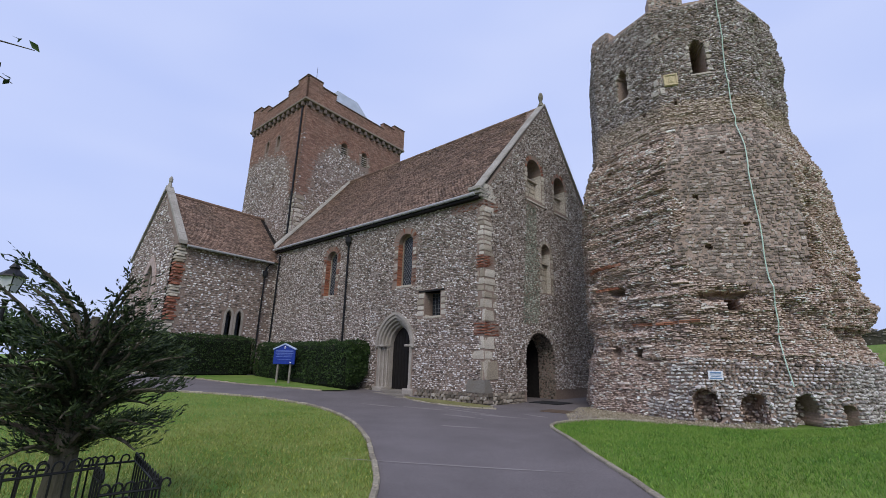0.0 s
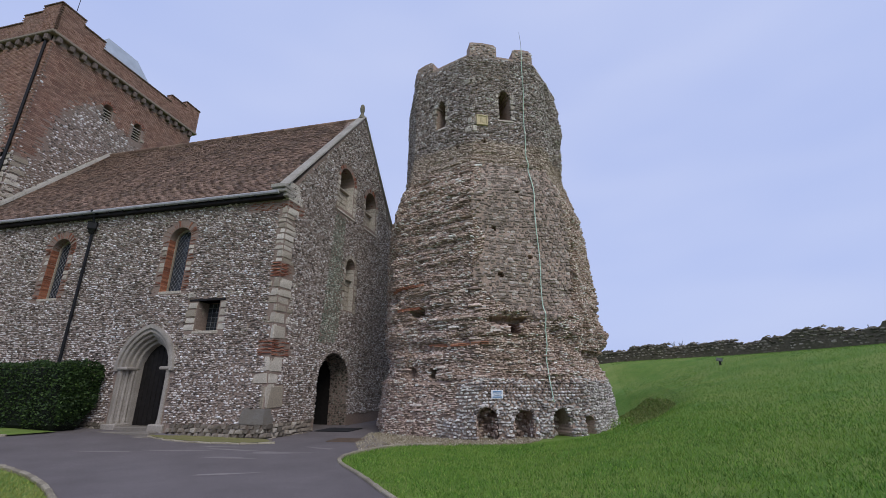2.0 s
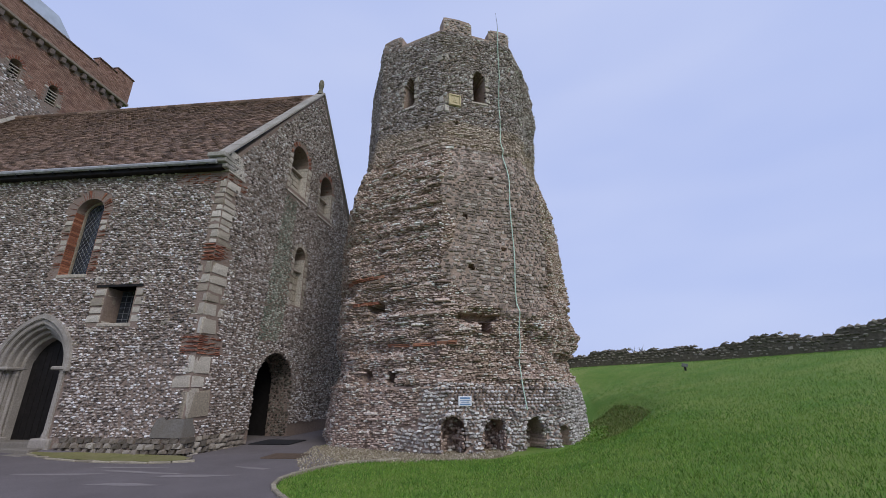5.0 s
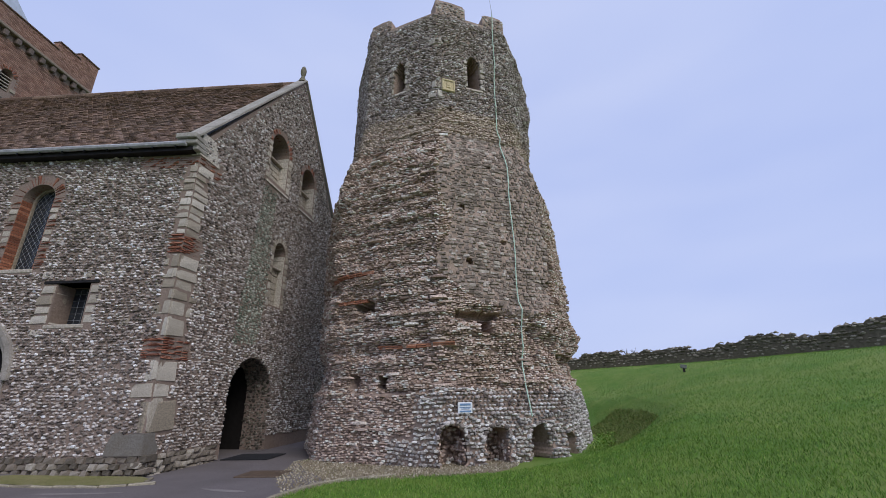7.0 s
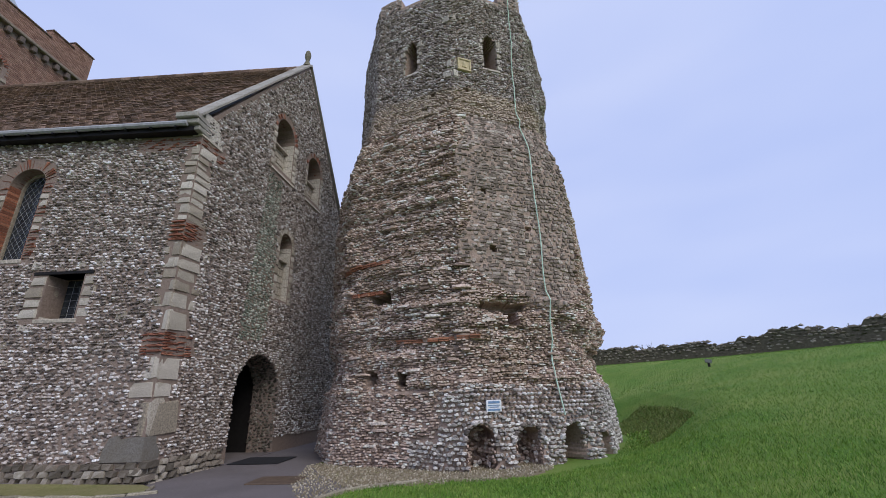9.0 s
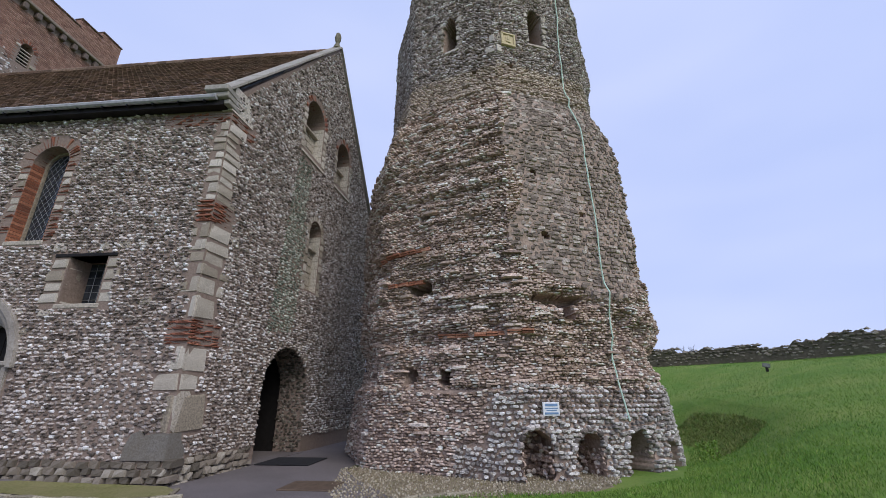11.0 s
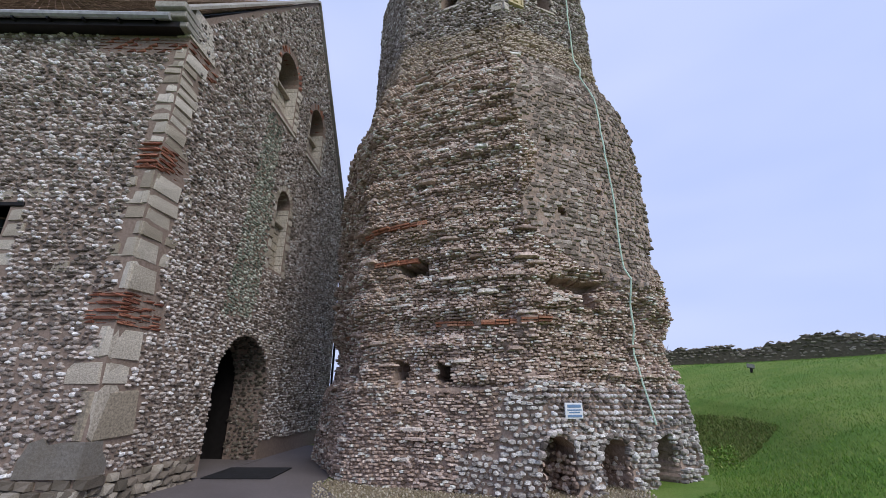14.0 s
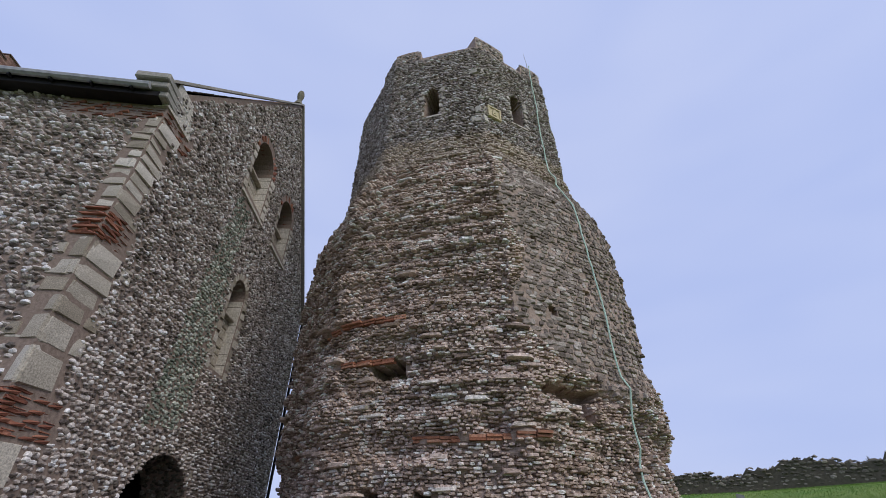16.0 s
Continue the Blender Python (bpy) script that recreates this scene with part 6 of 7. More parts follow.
def on_ground(u, v):
    return np.array([ground_z(a, b) for a, b in zip(u.tolist(), v.tolist())])


GM = Matrix(((1, 0, 0, 0), (0, 0, 1, 0), (0, -1, 0, 0), (0, 0, 0, 1)))
pv, pf = nodules(GM, gravel_line, [], 0.075, 0.075, 0.02, 0.014, seg=5, squash=0.9, keep=0.8)
pv = np.array(pv)
pv[:, 2] += on_ground(pv[:, 0], pv[:, 1]) + 0.018
stuff("pebbles", (pv.tolist(), pf), PEBBLE, None)
bpy.data.objects["pebbles"]["label"] = "loose buff gravel beside the tower"

# patches of newer asphalt and drain marks on the path
PATCH = rough_stuff("patched_asphalt", [(0.25, (0.21, 0.185, 0.18)), (0.75, (0.31, 0.28, 0.27))], (0.19, 0.17, 0.165), 50, 0.9)
for i, (x, y, w, h, a) in enumerate(((-0.6, -2.6, 0.9, 0.12, 8), (0.9, -2.2, 1.1, 0.1, -6), (2.3, -2.5, 0.8, 0.13, 12), (1.6, -3.4, 0.7, 0.1, 2), (-2.2, -3.2, 0.8, 0.1, 15), (3.1, -1.5, 0.5, 0.1, -20), (5.4, -8.6, 1.6, 0.05, 30), (0.2, -1.7, 0.8, 0.09, 4), (2.9, -5.2, 0.6, 0.08, 25))):
    m = pose(x, y, 0, 0, 0, a)
    pts = [m @ Vector((w * math.cos(t) * (1 + 0.3 * math.sin(3 * t + i)), h * math.sin(t) * (1 + 0.3 * math.cos(2 * t + i)), 0)) for t in np.linspace(0, 2 * math.pi, 18, endpoint=False)]
    pb2 = bmesh.new()
    pb2.faces.new([pb2.verts.new((p.x, p.y, ground_z(p.x, p.y) + 0.0105)) for p in pts])
    structure(link("path_patch", pb2, PATCH), "pale worn patch in the asphalt")


# ---- leaves ----
def leaf_mesh(p, d, size, wid, curl=0.25):
    """Leaves at points p along directions d (arrays), folded quads, joined."""
    k = len(p)
    d = d / np.linalg.norm(d, axis=1, keepdims=True)
    side = np.cross(d, RNG.normal(0, 1, (k, 3)))
    side /= np.linalg.norm(side, axis=1, keepdims=True)
    up = np.cross(side, d)
    s = (size * RNG.uniform(0.6, 1.3, k))[:, None]
    a = p
    b = p + d * s * 0.5 + side * s * wid + up * s * curl * 0.3
    c = p + d * s
    e = p + d * s * 0.5 - side * s * wid + up * s * curl * 0.3
    co = np.stack([a, b, c, e], 1).reshape(-1, 3)
    f = np.arange(4 * k).reshape(-1, 4)
    return co.tolist(), [tuple(q) for q in f.tolist()]


def leaf_material(name, stops, amount=0.15, stain=(0.03, 0.05, 0.015), coarse=0.6):
    m = pieces_stuff(name, stops, fine=8, rough=0.55, amount=amount, stain=stain, bump=0.05, coarse=coarse)
    m.node_tree.nodes["Principled BSDF"].inputs["Transmission Weight"].default_value = 0.0
    return m


HEDGE_LEAF = leaf_material("hedge_leaf", [(0.0, (0.012, 0.025, 0.008)), (0.6, (0.03, 0.06, 0.016)), (1.0, (0.075, 0.13, 0.03))])
YEW_LEAF = leaf_material("conifer_needles", [(0.0, (0.012, 0.022, 0.011)), (0.6, (0.03, 0.05, 0.02)), (1.0, (0.10, 0.13, 0.05))])
GRASS_LEAF = leaf_material("grass_blade", [(0.0, (0.051, 0.132, 0.014)), (0.5, (0.103, 0.229, 0.026)), (0.85, (0.172, 0.320, 0.040)), (1.0, (0.343, 0.389, 0.114))], 0.6, (0.20, 0.30, 0.05), 0.9)
BARK = rough_stuff("grey_brown_bark", [(0.25, (0.055, 0.043, 0.032)), (0.75, (0.15, 0.125, 0.10))], (0.06, 0.07, 0.035), 18, 2.0, stretch=(3, 3, 0.6))


def hedge(x0, y0, x1, y1, z1, n, label, lean=0.0):
    t = thing("hedge", label, "hedge")
    # solid filler box, painted near-black as the shade between the leaves
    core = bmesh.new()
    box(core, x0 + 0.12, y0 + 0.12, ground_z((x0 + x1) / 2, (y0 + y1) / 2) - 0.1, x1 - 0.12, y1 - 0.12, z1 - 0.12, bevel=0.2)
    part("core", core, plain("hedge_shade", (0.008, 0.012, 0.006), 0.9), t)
    zb = ground_z((x0 + x1) / 2, (y0 + y1) / 2)
    u = RNG.uniform(0, 1, (n, 3))
    face = RNG.choice(5, n, p=[0.3, 0.1, 0.3, 0.08, 0.22])
    p = np.stack([x0 + u[:, 0] * (x1 - x0), y0 + u[:, 1] * (y1 - y0), zb + u[:, 2] * (z1 - zb)], 1)
    nrm = np.zeros((n, 3))
    for f, (ax, v, sg) in enumerate(((1, y0, -1), (1, y1, 1), (0, x1, 1), (0, x0, -1), (2, z1, 1))):
        k = face == f
        p[k, ax] = v
        nrm[k, ax] = sg
    # round the corners and let the faces swell
    c = np.array([(x0 + x1) / 2, (y0 + y1) / 2, (zb + z1) / 2])
    h = np.array([(x1 - x0) / 2, (y1 - y0) / 2, (z1 - zb) / 2])
    q = np.abs((p - c)) - (h - 0.25)
    q = np.clip(q, 0, None)
    ln = np.linalg.norm(q, axis=1)
    over = np.clip(ln - 0.25, 0, None)
    p -= np.sign(p - c) * q / np.maximum(ln, 1e-6)[:, None] * over[:, None]
    low = np.clip(1 - (p[:, 2] - zb) / 0.6, 0, 1)[:, None] * 0.25
    p[:, :2] += (c[:2] - p[:, :2]) / np.maximum(np.abs(c[:2] - p[:, :2]), 0.1) * low
    p += nrm * (vnoise(p[:, 0] * 1.3 + p[:, 1], p[:, 2] * 1.4) * 0.09 + vnoise(p[:, 0] * 4 + p[:, 1] * 3, p[:, 2] * 4) * 0.05)[:, None]
    p += RNG.normal(0, 0.035, p.shape)
    tagged(part("foliage", leaf_mesh(p, nrm * 0.7 + RNG.normal(0, 0.8, (n, 3)) + np.array([0, 0, 0.25]), 0.085, 0.3), HEDGE_LEAF, t), kind="stuff")
    return t


hedge(-15.0, -1.55, -6.5, -0.2, 2.42, 26000, "clipped dark green hedge against the nave wall")
hedge(-16.65, -6.6, -15.1, -1.5, 2.74, 15000, "clipped dark green hedge under the transept windows")

# blue notice board before the hedge
nb_at = Vector((-10.8, -2.15, 0))
nb = thing("church_notice_board", "blue gabled notice board on two timber posts", "notice board")
m = basis((nb_at.x, nb_at.y, ground_z(nb_at.x, nb_at.y)), (0.9, 0.44, 0))
BLUE_P = plain("royal_blue_paint", (0.012, 0.035, 0.24), 0.35, 0, 0.12)
LIGHT = plain("pale_lettering", (0.45, 0.52, 0.72), 0.5, 0, 0.05)
bb = panel([(-0.62, 0.98), (0.62, 0.98), (0.62, 1.72), (0.0, 1.98), (-0.62, 1.72)], [], 0.05, m)
part("board", bb, BLUE_P, nb)
for s in (-1, 1):
    pb3 = bmesh.new()
    box(pb3, s * 0.36 - 0.045, 0.05, -0.1, s * 0.36 + 0.045, 0.13, 1.5, m, bevel=0.008)
    part("post", pb3, plain("grey_timber_post", (0.22, 0.2, 0.17), 0.85), nb)
    rb = bmesh.new()
    vs = box(rb, -0.02, -0.05, -0.03, 0.72, 0.1, 0.02)
    bmesh.ops.transform(rb, matrix=m @ pose(0, 0, 2.0, 0, 0, 0) @ (pose(0, 0, 0, 0, 22.7, 0) if s > 0 else pose(0, 0, 0, 0, 22.7, 180) @ pose(0, -0.05, 0)), verts=rb.verts[:])
    part("cap_rail", rb, LIGHT, nb)
for z0, z1, w in ((1.6, 1.66, 0.5), (1.5, 1.54, 0.52), (1.42, 1.45, 0.44), (1.33, 1.36, 0.46), (1.2, 1.22, 0.4)):
    lb = bmesh.new()
    box(lb, -w, -0.012, z0, w, -0.003, z1, m)
    part("lettering_bar", lb, plain("faded_lettering", (0.12, 0.17, 0.42), 0.5), nb)
for spec in ((-0.015, -0.014, 1.74, 0.015, -0.003, 1.9), (-0.055, -0.0135, 1.82, 0.055, -0.003, 1.85), (0.36, -0.014, 1.03, 0.44, -0.003, 1.09)):
    lb = bmesh.new()
    box(lb, *spec, m)
    part("emblem", lb, plain("white_emblem", (0.75, 0.75, 0.75), 0.5, 0, 0.03), nb)

# ---- small conifer with its iron guard ----
TX, TY = 4.35, -13.2
tz = ground_z(TX, TY)
conifer = thing("conifer_tree", "small dark spreading conifer with bare lower trunk", "tree")
rt = random.Random(5)
tr = bmesh.new()
tube(tr, [(TX, TY, tz - 0.1), (TX + 0.02, TY, tz + 0.35), (TX + 0.05, TY + 0.01, tz + 0.8), (TX + 0.04, TY - 0.02, tz + 1.3), (TX + 0.06, TY, tz + 1.9)], [0.16, 0.115, 0.1, 0.075, 0.035], 10)
part("trunk", tr, BARK, conifer)
tips, dirs = [], []
for i in range(90):
    z0 = rt.uniform(0.6, 1.6)
    a = i * 2.399 + rt.uniform(-0.3, 0.3)
    ln = rt.uniform(0.5, 0.9) * (1.05 if z0 < 1.2 else 0.72)
    rise = rt.uniform(0.1, 0.55) + 0.4 * (z0 - 0.6) + (0.9 if i % 7 == 0 else 0)
    pts = []
    for k in range(7):
        f = k / 6
        pts.append(Vector((TX + 0.05 + math.cos(a) * ln * f, TY + math.sin(a) * ln * f, tz + z0 + rise * ln * f + 0.10 * math.sin(f * 3.0) - 0.12 * f * f)))
    lb = bmesh.new()
    tube(lb, pts, [0.028 * (1 - 0.85 * k / 6) + 0.003 for k in range(7)], 5)
    part("branch", lb, BARK, conifer)
    for k in range(1, 7):
        for q in range(6):
            b = pts[k].lerp(pts[k - 1], rt.random())
            side = Vector((-math.sin(a), math.cos(a), 0)) * rt.choice((-1, 1))
            d = (Vector((math.cos(a), math.sin(a), 0.35)) + side * rt.uniform(0.2, 1.1) + Vector((0, 0, rt.uniform(-0.15, 0.5)))).normalized()
            L = rt.uniform(0.12, 0.3)
            for j in range(7):
                tips.append(b + d * L * j / 6)
                dirs.append(d + Vector((rt.uniform(-1, 1), rt.uniform(-1, 1), rt.uniform(-0.5, 0.7))) * 0.65)
tagged(part("foliage", leaf_mesh(np.array([tuple(p) for p in tips]), np.array([tuple(p) for p in dirs]), 0.06, 0.15), YEW_LEAF, conifer), kind="stuff")

guard = thing("tree_guard", "low black iron railing with scrolled tops round a tree", "railing")


def guard_side(a, b, top, n):
    a, b = Vector(a), Vector(b)
    for f in (0.25, 0.93):
        rb = bmesh.new()
        tube(rb, [(a.x, a.y, tz + top * f), (b.x, b.y, tz + top * f)], 0.011, 6)
        part("rail", rb, BLACK_IRON, guard)
    for i in range(n + 1):
        p = a.lerp(b, i / n)
        ub = bmesh.new()
        q = (b - a).normalized()
        pts = [(p.x, p.y, tz - 0.05), (p.x, p.y, tz + top)]
        pts += [(p.x + q.x * 0.035 * (1 - math.cos(t)), p.y + q.y * 0.035 * (1 - math.cos(t)), tz + top + 0.04 * math.sin(t)) for t in (0.8, 1.6, 2.4, 3.2, 4.0)]
        tube(ub, pts, 0.009, 5)
        part("upright", ub, BLACK_IRON, guard)


guard_side((5.05, -13.66), (5.05, -13.1), 0.66, 6)
guard_side((5.35, -13.12), (5.45, -12.72), 0.5, 5)
guard_side((5.45, -12.72), (4.2, -12.55), 0.5, 10)
guard_side((5.05, -13.66), (3.9, -13.8), 0.6, 10)
guard_side((3.9, -13.8), (4.2, -12.55), 0.5, 10)
guard_side((5.05, -13.1), (5.35, -13.12), 0.6, 3)

# ---- street lamp by the path ----
lx, ly = -5.0, -13.15
lz = ground_z(lx, ly)
lamp = thing("street_lamp", "black iron lamp post with a glazed lantern", "lamp")
pb4 = bmesh.new()
tube(pb4, [(lx, ly, lz + z) for z in (0, 0.5, 0.55, 1.0, 1.05, 2.5, 2.6, 2.66)], [0.12, 0.11, 0.08, 0.065, 0.05, 0.04, 0.06, 0.09], 10)
part("post", pb4, BLACK_IRON, lamp)
gb4 = bmesh.new()
tube(gb4, [(lx, ly, 2.98), (lx, ly, 3.36)], [0.13, 0.24], 4)
part("lantern_glass", gb4, plain("milky_glass", (0.55, 0.56, 0.58), 0.15, 0, 0.1), lamp)
for k in range(4):
    a = math.pi / 2 * k
    fb4 = bmesh.new()
    s = Vector((0, 0, 1)).cross(Vector((1, 0, 0)))
    c0 = [Vector((lx + r * math.cos(a + math.pi / 4 * 0), ly + r * math.sin(a), z)) for r, z in ((0.14, 2.97), (0.25, 3.37))]
    tube(fb4, c0, 0.014, 5)
    part("frame_bar", fb4, BLACK_IRON, lamp)
cb4 = bmesh.new()
tube(cb4, [(lx, ly, z) for z in (3.36, 3.4, 3.5, 3.56, 3.6, 3.68, 3.74, 3.84)], [0.29, 0.27, 0.16, 0.09, 0.11, 0.06, 0.03, 0.008], 8)
part("cap", cb4, BLACK_IRON, lamp)

# ---- twig of an overhanging tree ----
twig = thing("overhanging_branch", "leafy twig reaching in from a tree overhead", "branch")
tb = bmesh.new()
tube(tb, [(5.6, -15.6, 4.0), (5.75, -14.9, 3.72), (5.9, -14.42, 3.56), (6.0, -14.2, 3.55)], [0.02, 0.012, 0.007, 0.003], 5)
part("stem", tb, BARK, twig)
tb = bmesh.new()
tube(tb, [(5.75, -14.9, 3.72), (5.85, -14.5, 3.4), (5.95, -14.25, 3.28)], [0.01, 0.006, 0.003], 5)
part("stem", tb, BARK, twig)
lp_, ld_ = [], []
for i in range(46):
    f = rt.random()
    base = Vector((5.78, -14.75, 3.6)).lerp(Vector((5.98, -14.24, rt.choice((3.62, 3.28)))), f)
    lp_.append(tuple(base))
    ld_.append((rt.uniform(-1, 1), rt.uniform(-0.4, 1), rt.uniform(-0.9, 0.5)))
tagged(part("leaves", leaf_mesh(np.array(lp_), np.array(ld_), 0.07, 0.28), HEDGE_LEAF, twig), kind="stuff")

# ---- ruined wall along the bank ----
far_wall = structure(new("boundary_wall"), "low ruined flint wall along the grass bank")
WALL_LINE = [Vector((8.0, 25.0)), Vector((13.6, 20.2)), Vector((19.0, 16.6)), Vector((24.0, 11.6)), Vector((27.5, 7.4)), Vector((33.0, 1.0)), Vector((42.0, -9.0))]
wv, wf = [], []
fine = catmull(WALL_LINE, 26)
tops = []
for i, p in enumerate(fine):
    z = ground_z(p.x, p.y)
    h = 0.95 + 0.13 * math.sin(math.floor(i / 5) * 1.9) + 0.11 * math.sin(math.floor(i / 13) * 2.7 + 1) - 0.15 + 0.55 * smooth(60, 110, i) + 0.06 * float(RNG.uniform(-1, 1))
    tops.append(z + h)
    q = (fine[min(i + 1, len(fine) - 1)] - fine[max(i - 1, 0)]).normalized()
    nn = Vector((q.y, -q.x))
    for d, zz in ((-0.35, z - 0.4), (-0.3, z + h * 0.55), (-0.24, z + h), (0.24, z + h - 0.03), (0.35, z - 0.4)):
        wv.append((p.x - nn.x * d * -1, p.y - nn.y * d * -1, zz))
for i in range(len(fine) - 1):
    for k in range(4):
        wf.append((i * 5 + k, (i + 1) * 5 + k, (i + 1) * 5 + k + 1, i * 5 + k + 1))
BANK_FLINT = pieces_stuff("dark_wall_flints", [(0.0, (0.07, 0.06, 0.045)), (0.5, (0.18, 0.155, 0.12)), (1.0, (0.38, 0.34, 0.28))], amount=0.4, stain=(0.07, 0.08, 0.04))
part("core", (wv, wf), rough_stuff("dark_wall_mortar", [(0.25, (0.07, 0.06, 0.045)), (0.75, (0.16, 0.135, 0.10))], (0.07, 0.075, 0.04), 8, 0.7), far_wall)
sv, sf = [], []
for i in range(len(fine) - 1):
    a, b = fine[i], fine[i + 1]
    za = ground_z(a.x, a.y)
    h = tops[i] - za
    q = (b - a).normalized()
    for sgn in (1, -1):
        o = a + Vector((q.y, -q.x)) * 0.27 * sgn
        mm = basis((o.x, o.y, za), (q.x * sgn, q.y * sgn, 0)) if sgn > 0 else None
        if mm is None:
            continue
        v2, f2 = nodules(mm, rect(0, 0.02, (b - a).length, h - 0.02), [], 0.24, 0.15, 0.11, 0.05, squash=0.55)
        k = len(sv)
        sv += v2
        sf += [tuple(k + j for j in f) for f in f2]
    for _ in range(3):                                           # loose stones along the top
        c = a.lerp(b, rt.random())
        k = len(sv)
        s = rt.uniform(0.07, 0.16)
        zt = tops[i]
        ring = [(c.x + s * math.cos(t) * 1.2, c.y + s * math.sin(t), zt + rt.uniform(-0.05, 0.04)) for t in (0, 1.26, 2.5, 3.77, 5.0)]
        sv += ring + [(c.x, c.y, zt + s * rt.uniform(0.4, 0.9))]
        sf += [(k + j, k + (j + 1) % 5, k + 5) for j in range(5)]
stuff("flintwork", (sv, sf), BANK_FLINT, far_wall)
for i, (f, n) in enumerate(((46, 54), (48, 36), (34, 24), (82, 18), (97, 18))):
    b = fine[f]
    sh = thing("wall_shrub", "straggly shrub growing on top of the ruined wall", "shrub", group="shrubs on the ruined wall")
    st = bmesh.new()
    pts_, d_ = [], []
    for k in range(9):
        d = Vector((rt.uniform(-0.7, 0.7), rt.uniform(-0.7, 0.7), 1)).normalized()
        L = rt.uniform(0.2, 0.55) * (1.0 if i < 2 else 0.5)
        o = Vector((b.x, b.y, tops[f] - 0.05))
        tube(st, [o, o + d * L * 0.6, o + d * L + Vector((0, 0, -0.02))], [0.012, 0.008, 0.004], 4)
        for _ in range(n // 14):
            pts_.append(tuple(o + d * L * rt.uniform(0.4, 1)))
            d_.append((rt.uniform(-1, 1), rt.uniform(-1, 1), rt.uniform(-0.2, 1)))
    part("stems", st, BARK, sh)
    tagged(part("leaves", leaf_mesh(np.array(pts_), np.array(d_), 0.05, 0.22), HEDGE_LEAF, sh), kind="stuff")
# small lectern sign on the bank
post = thing("bank_marker", "small dark post with a tilted panel on the bank", "post")
px_, py_ = 17.65, 10.2
pz = ground_z(px_, py_)
part("post", boxes((px_ - 0.04, py_ - 0.04, pz - 0.1, px_ + 0.04, py_ + 0.04, pz + 0.2), bevel=0.01), DARK_WOOD, post)
pb5 = bmesh.new()
box(pb5, -0.13, -0.09, -0.02, 0.13, 0.09, 0.02, pose(px_, py_, pz + 0.23, 62, 12, -25), bevel=0.01)
part("panel", pb5, plain("dark_grey_panel", (0.1, 0.11, 0.1), 0.5), post)

# ---- rough grass in the hollow by the tower ----
def blades(n, pts, hgt, wid, bend=0.5):
    z = on_ground(pts[:, 0], pts[:, 1])
    p = np.column_stack([pts, z - 0.01])
    a = RNG.uniform(0, 2 * np.pi, n)
    h = hgt * RNG.uniform(0.5, 1.3, n)
    lean = RNG.normal(0, bend, (n, 2)) * h[:, None]
    w = np.column_stack([np.cos(a), np.sin(a), np.zeros(n)]) * wid
    tip = p + np.column_stack([lean, h])
    co = np.stack([p - w, p + w, tip], 1).reshape(-1, 3)
    return co.tolist(), [tuple(q) for q in np.arange(3 * n).reshape(-1, 3).tolist()]


def scatter(poly, n, near=None, power=1.0):
    u = np.array([p[0] for p in poly])
    v = np.array([p[1] for p in poly])
    out = np.empty((0, 2))
    while len(out) < n:
        q = np.column_stack([RNG.uniform(u.min(), u.max(), n), RNG.uniform(v.min(), v.max(), n)])
        q = q[in_poly(q[:, 0], q[:, 1], poly)]
        if near is not None:
            d = np.hypot(q[:, 0] - near[0], q[:, 1] - near[1])
            q = q[RNG.random(len(q)) < np.clip(near[2] / np.maximum(d, 0.1), 0, 1) ** power]
        out = np.vstack([out, q])
    return out[:n]


right_lawn = [p.to_tuple() for p in R_EDGE] + [(11.5, 4.0), (13.0, 8.0), (14.0, 20.0), (26.0, 9.5), (26.0, -14.0)]
left_lawn = [p.to_tuple() for p in L_EDGE if p.x > -12] + [(-12.0, -14.5), (6.0, -16.0), (7.6, -13.4)]
OLIVE_LEAF = leaf_material("olive_grass_blade", [(0.0, (0.10, 0.14, 0.02)), (0.5, (0.19, 0.24, 0.04)), (0.85, (0.28, 0.31, 0.07)), (1.0, (0.42, 0.40, 0.15))], 0.5, (0.34, 0.33, 0.12), 1.1)
for name, poly, n, nr in (("lawn_grass", right_lawn, 240000, (9.0, -5.0, 5.0)), ("lawn_grass", left_lawn, 80000, (4.0, -11.0, 4.0))):
    q = scatter(poly, n, nr, 1.2)
    g = link(name, blades(n, q, 0.05, 0.006), GRASS_LEAF if poly is right_lawn else OLIVE_LEAF)
    tagged(g, "short mown green lawn grass", "grass", kind="stuff")
ring = [(PX + r * math.cos(a), PY + r * math.sin(a)) for r, al in ((5.5, np.linspace(-0.5, 0.4, 12)), (7.1, np.linspace(0.3, -0.25, 12))) for a in al]
q = scatter(ring, 9000)
g = link("rough_grass", blades(9000, q, 0.085, 0.008, 0.7), leaf_material("rough_grass_blade", [(0.0, (0.068, 0.112, 0.021)), (0.6, (0.150, 0.210, 0.045)), (1.0, (0.360, 0.345, 0.135))]))
tagged(g, "long dark tussocky grass in the hollow", "grass", kind="stuff")
q = scatter(gravel_line, 5000)
g = link("dry_grass", blades(5000, q, 0.06, 0.005, 0.8), leaf_material("dry_grass_blade", [(0.0, (0.10, 0.11, 0.03)), (0.5, (0.22, 0.2, 0.08)), (1.0, (0.38, 0.33, 0.18))]))
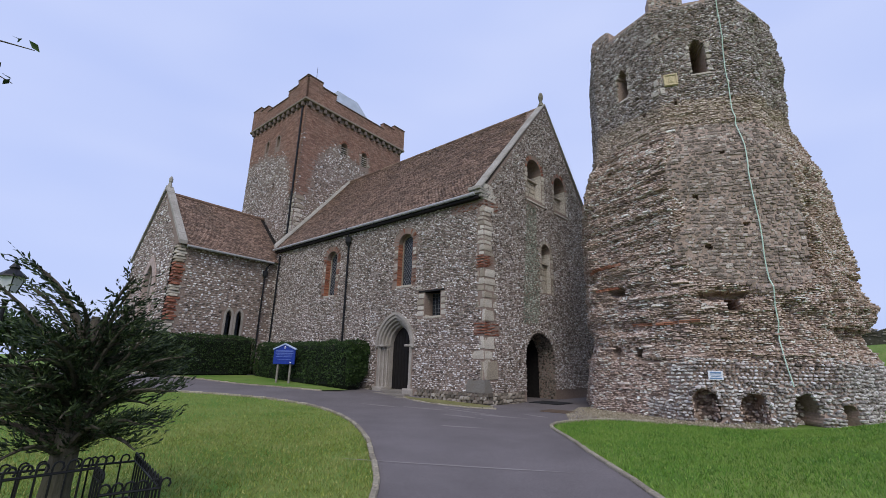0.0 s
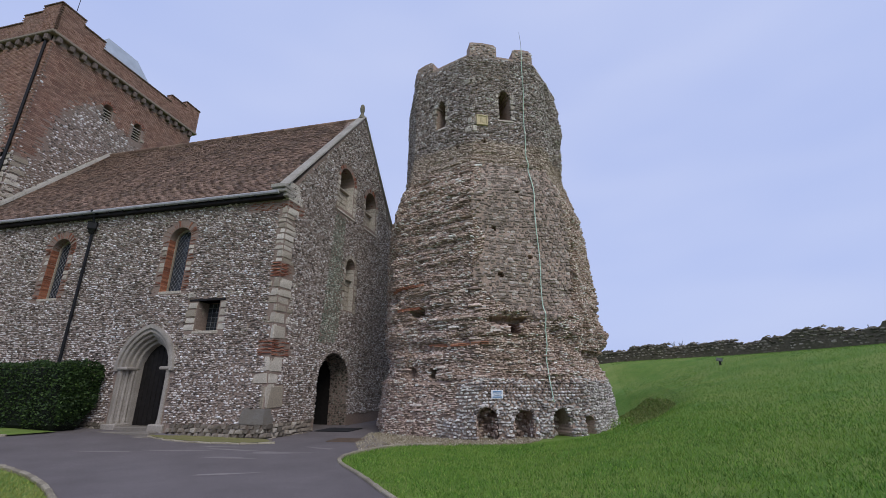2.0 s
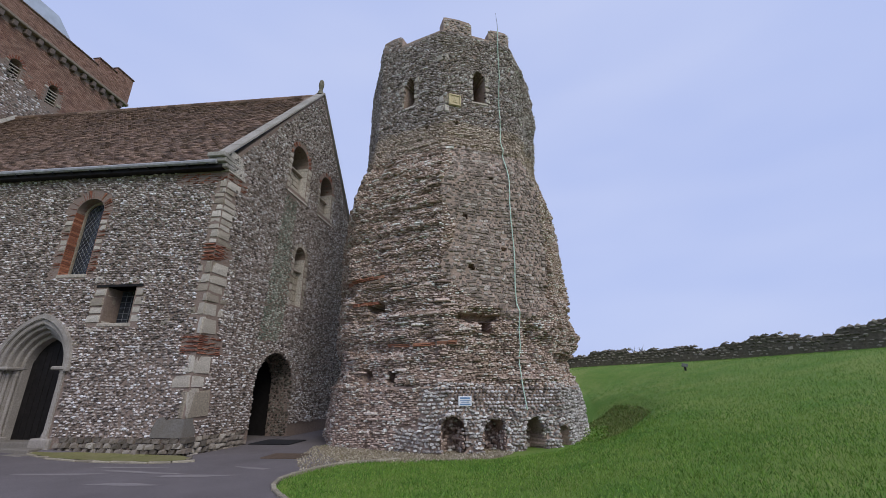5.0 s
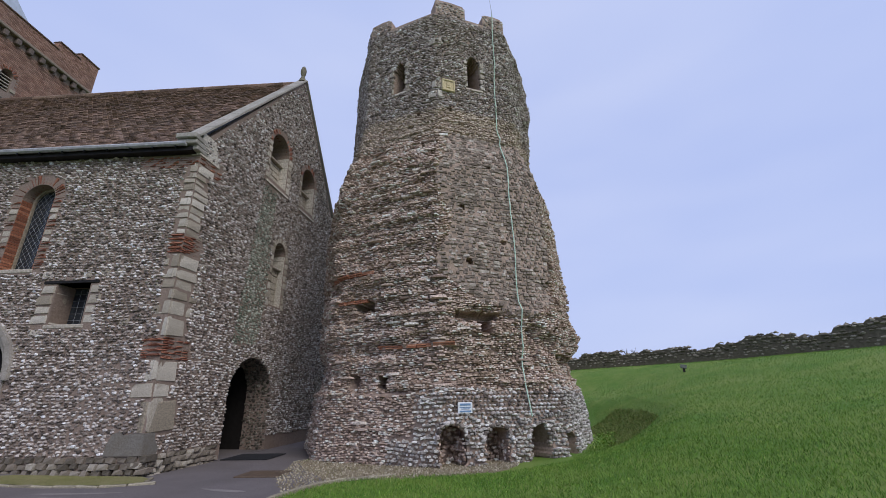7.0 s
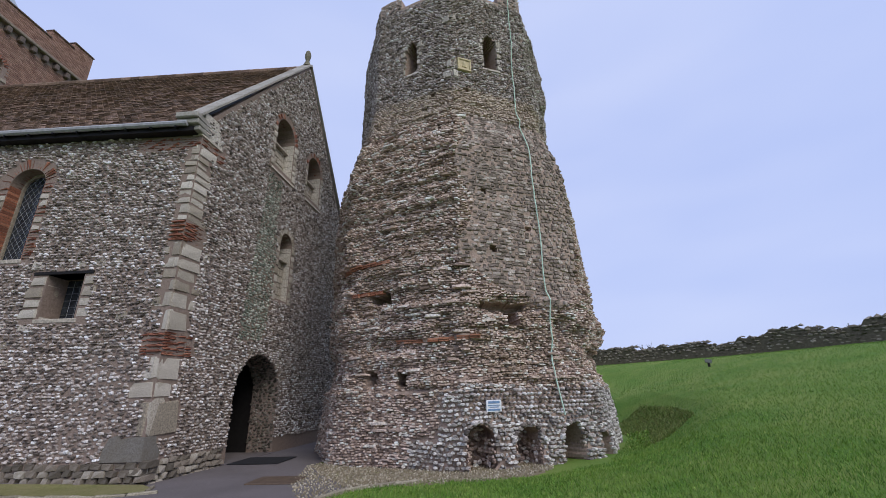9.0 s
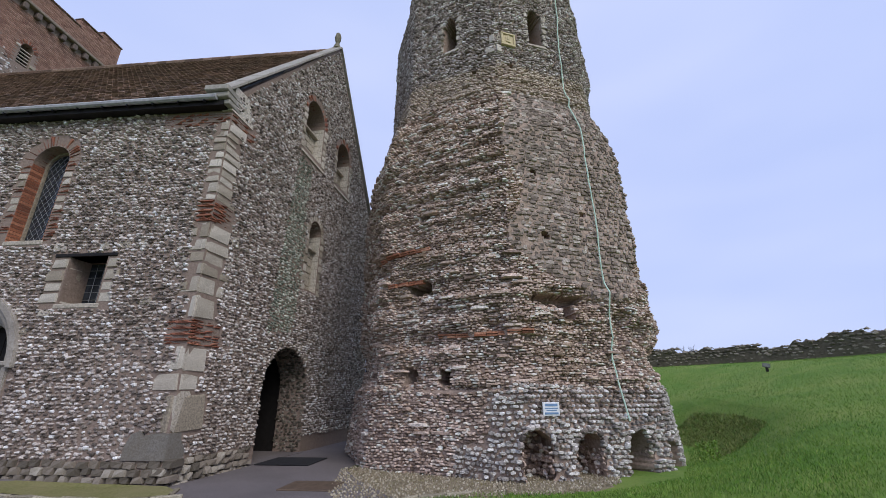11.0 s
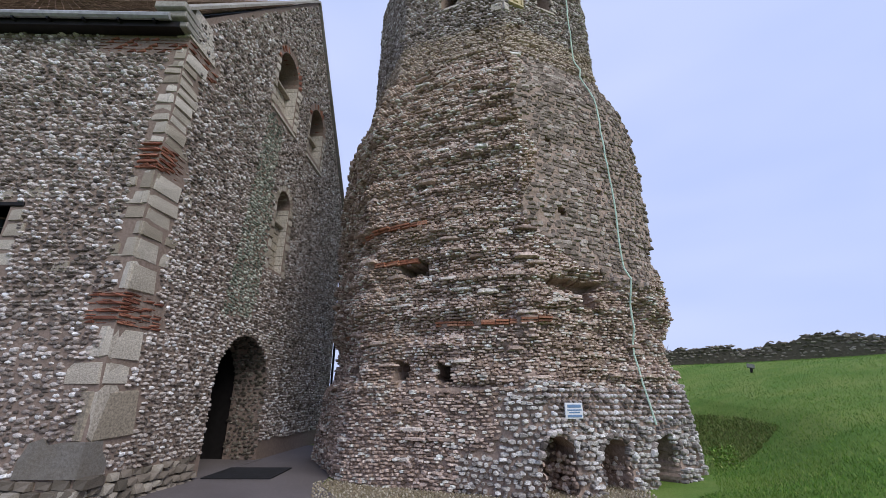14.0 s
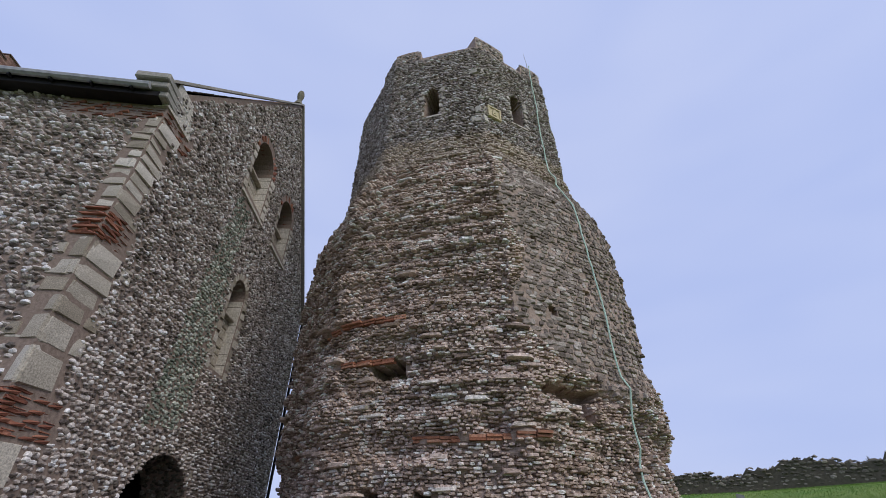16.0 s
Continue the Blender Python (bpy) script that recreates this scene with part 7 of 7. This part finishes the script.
tagged(g, "thin dry grass among the gravel", "grass", kind="stuff")
weeds_p, weeds_d = [], []
for i in range(500):
    a = rt.uniform(-0.62, -0.35)
    r = 5.25 + rt.uniform(0, 0.5)
    x, y = PX + r * math.cos(a), PY + r * math.sin(a)
    weeds_p.append((x, y, ground_z(x, y) + rt.uniform(0, 0.35)))
    weeds_d.append((rt.uniform(-1, 1), rt.uniform(-1, 1), rt.uniform(0, 1)))
tagged(link("weeds", leaf_mesh(np.array(weeds_p), np.array(weeds_d), 0.06, 0.3), GRASS_LEAF), "green weeds at the foot of the tower", "weeds", kind="stuff")

# ---- far trees beyond the lawn ----
for i, (x, y, h, w) in enumerate(((-34, -24, 4.6, 5.0), (-40, -19, 5.4, 6.0), (-46, -13, 5.6, 6.0), (-30, -30, 4.4, 5.0), (-44, -30, 5.5, 6.0), (-52, -8, 6.0, 6.5))):
    t = thing("distant_tree", "dark rounded tree beyond the lawn", "tree", group="trees beyond the lawn")
    z0 = ground_z(x, y)
    tb = bmesh.new()
    tube(tb, [(x, y, z0 - 0.2), (x + 0.2, y, z0 + h * 0.35), (x, y + 0.2, z0 + h * 0.7)], [0.3, 0.22, 0.1], 7)
    for k in range(5):
        a = k * 1.26
        tube(tb, [(x, y, z0 + h * 0.3), (x + math.cos(a) * w * 0.25, y + math.sin(a) * w * 0.25, z0 + h * 0.6)], [0.12, 0.05], 5)
    part("trunk", tb, BARK, t)
    n = 3200
    cl = np.array([(x + rt.uniform(-0.4, 0.4) * w, y + rt.uniform(-0.4, 0.4) * w, z0 + h * rt.uniform(0.25, 0.82)) for _ in range(16)])
    k = RNG.integers(0, 16, n)
    v = RNG.normal(0, 1, (n, 3))
    v /= np.linalg.norm(v, axis=1, keepdims=True)
    p = cl[k] + v * (0.2 * w * RNG.uniform(0.7, 1.1, (n, 1))) * np.array([1, 1, 0.75])
    tagged(part("crown", leaf_mesh(p, v + RNG.normal(0, 0.6, (n, 3)), 0.4, 0.35), HEDGE_LEAF, t), kind="stuff")
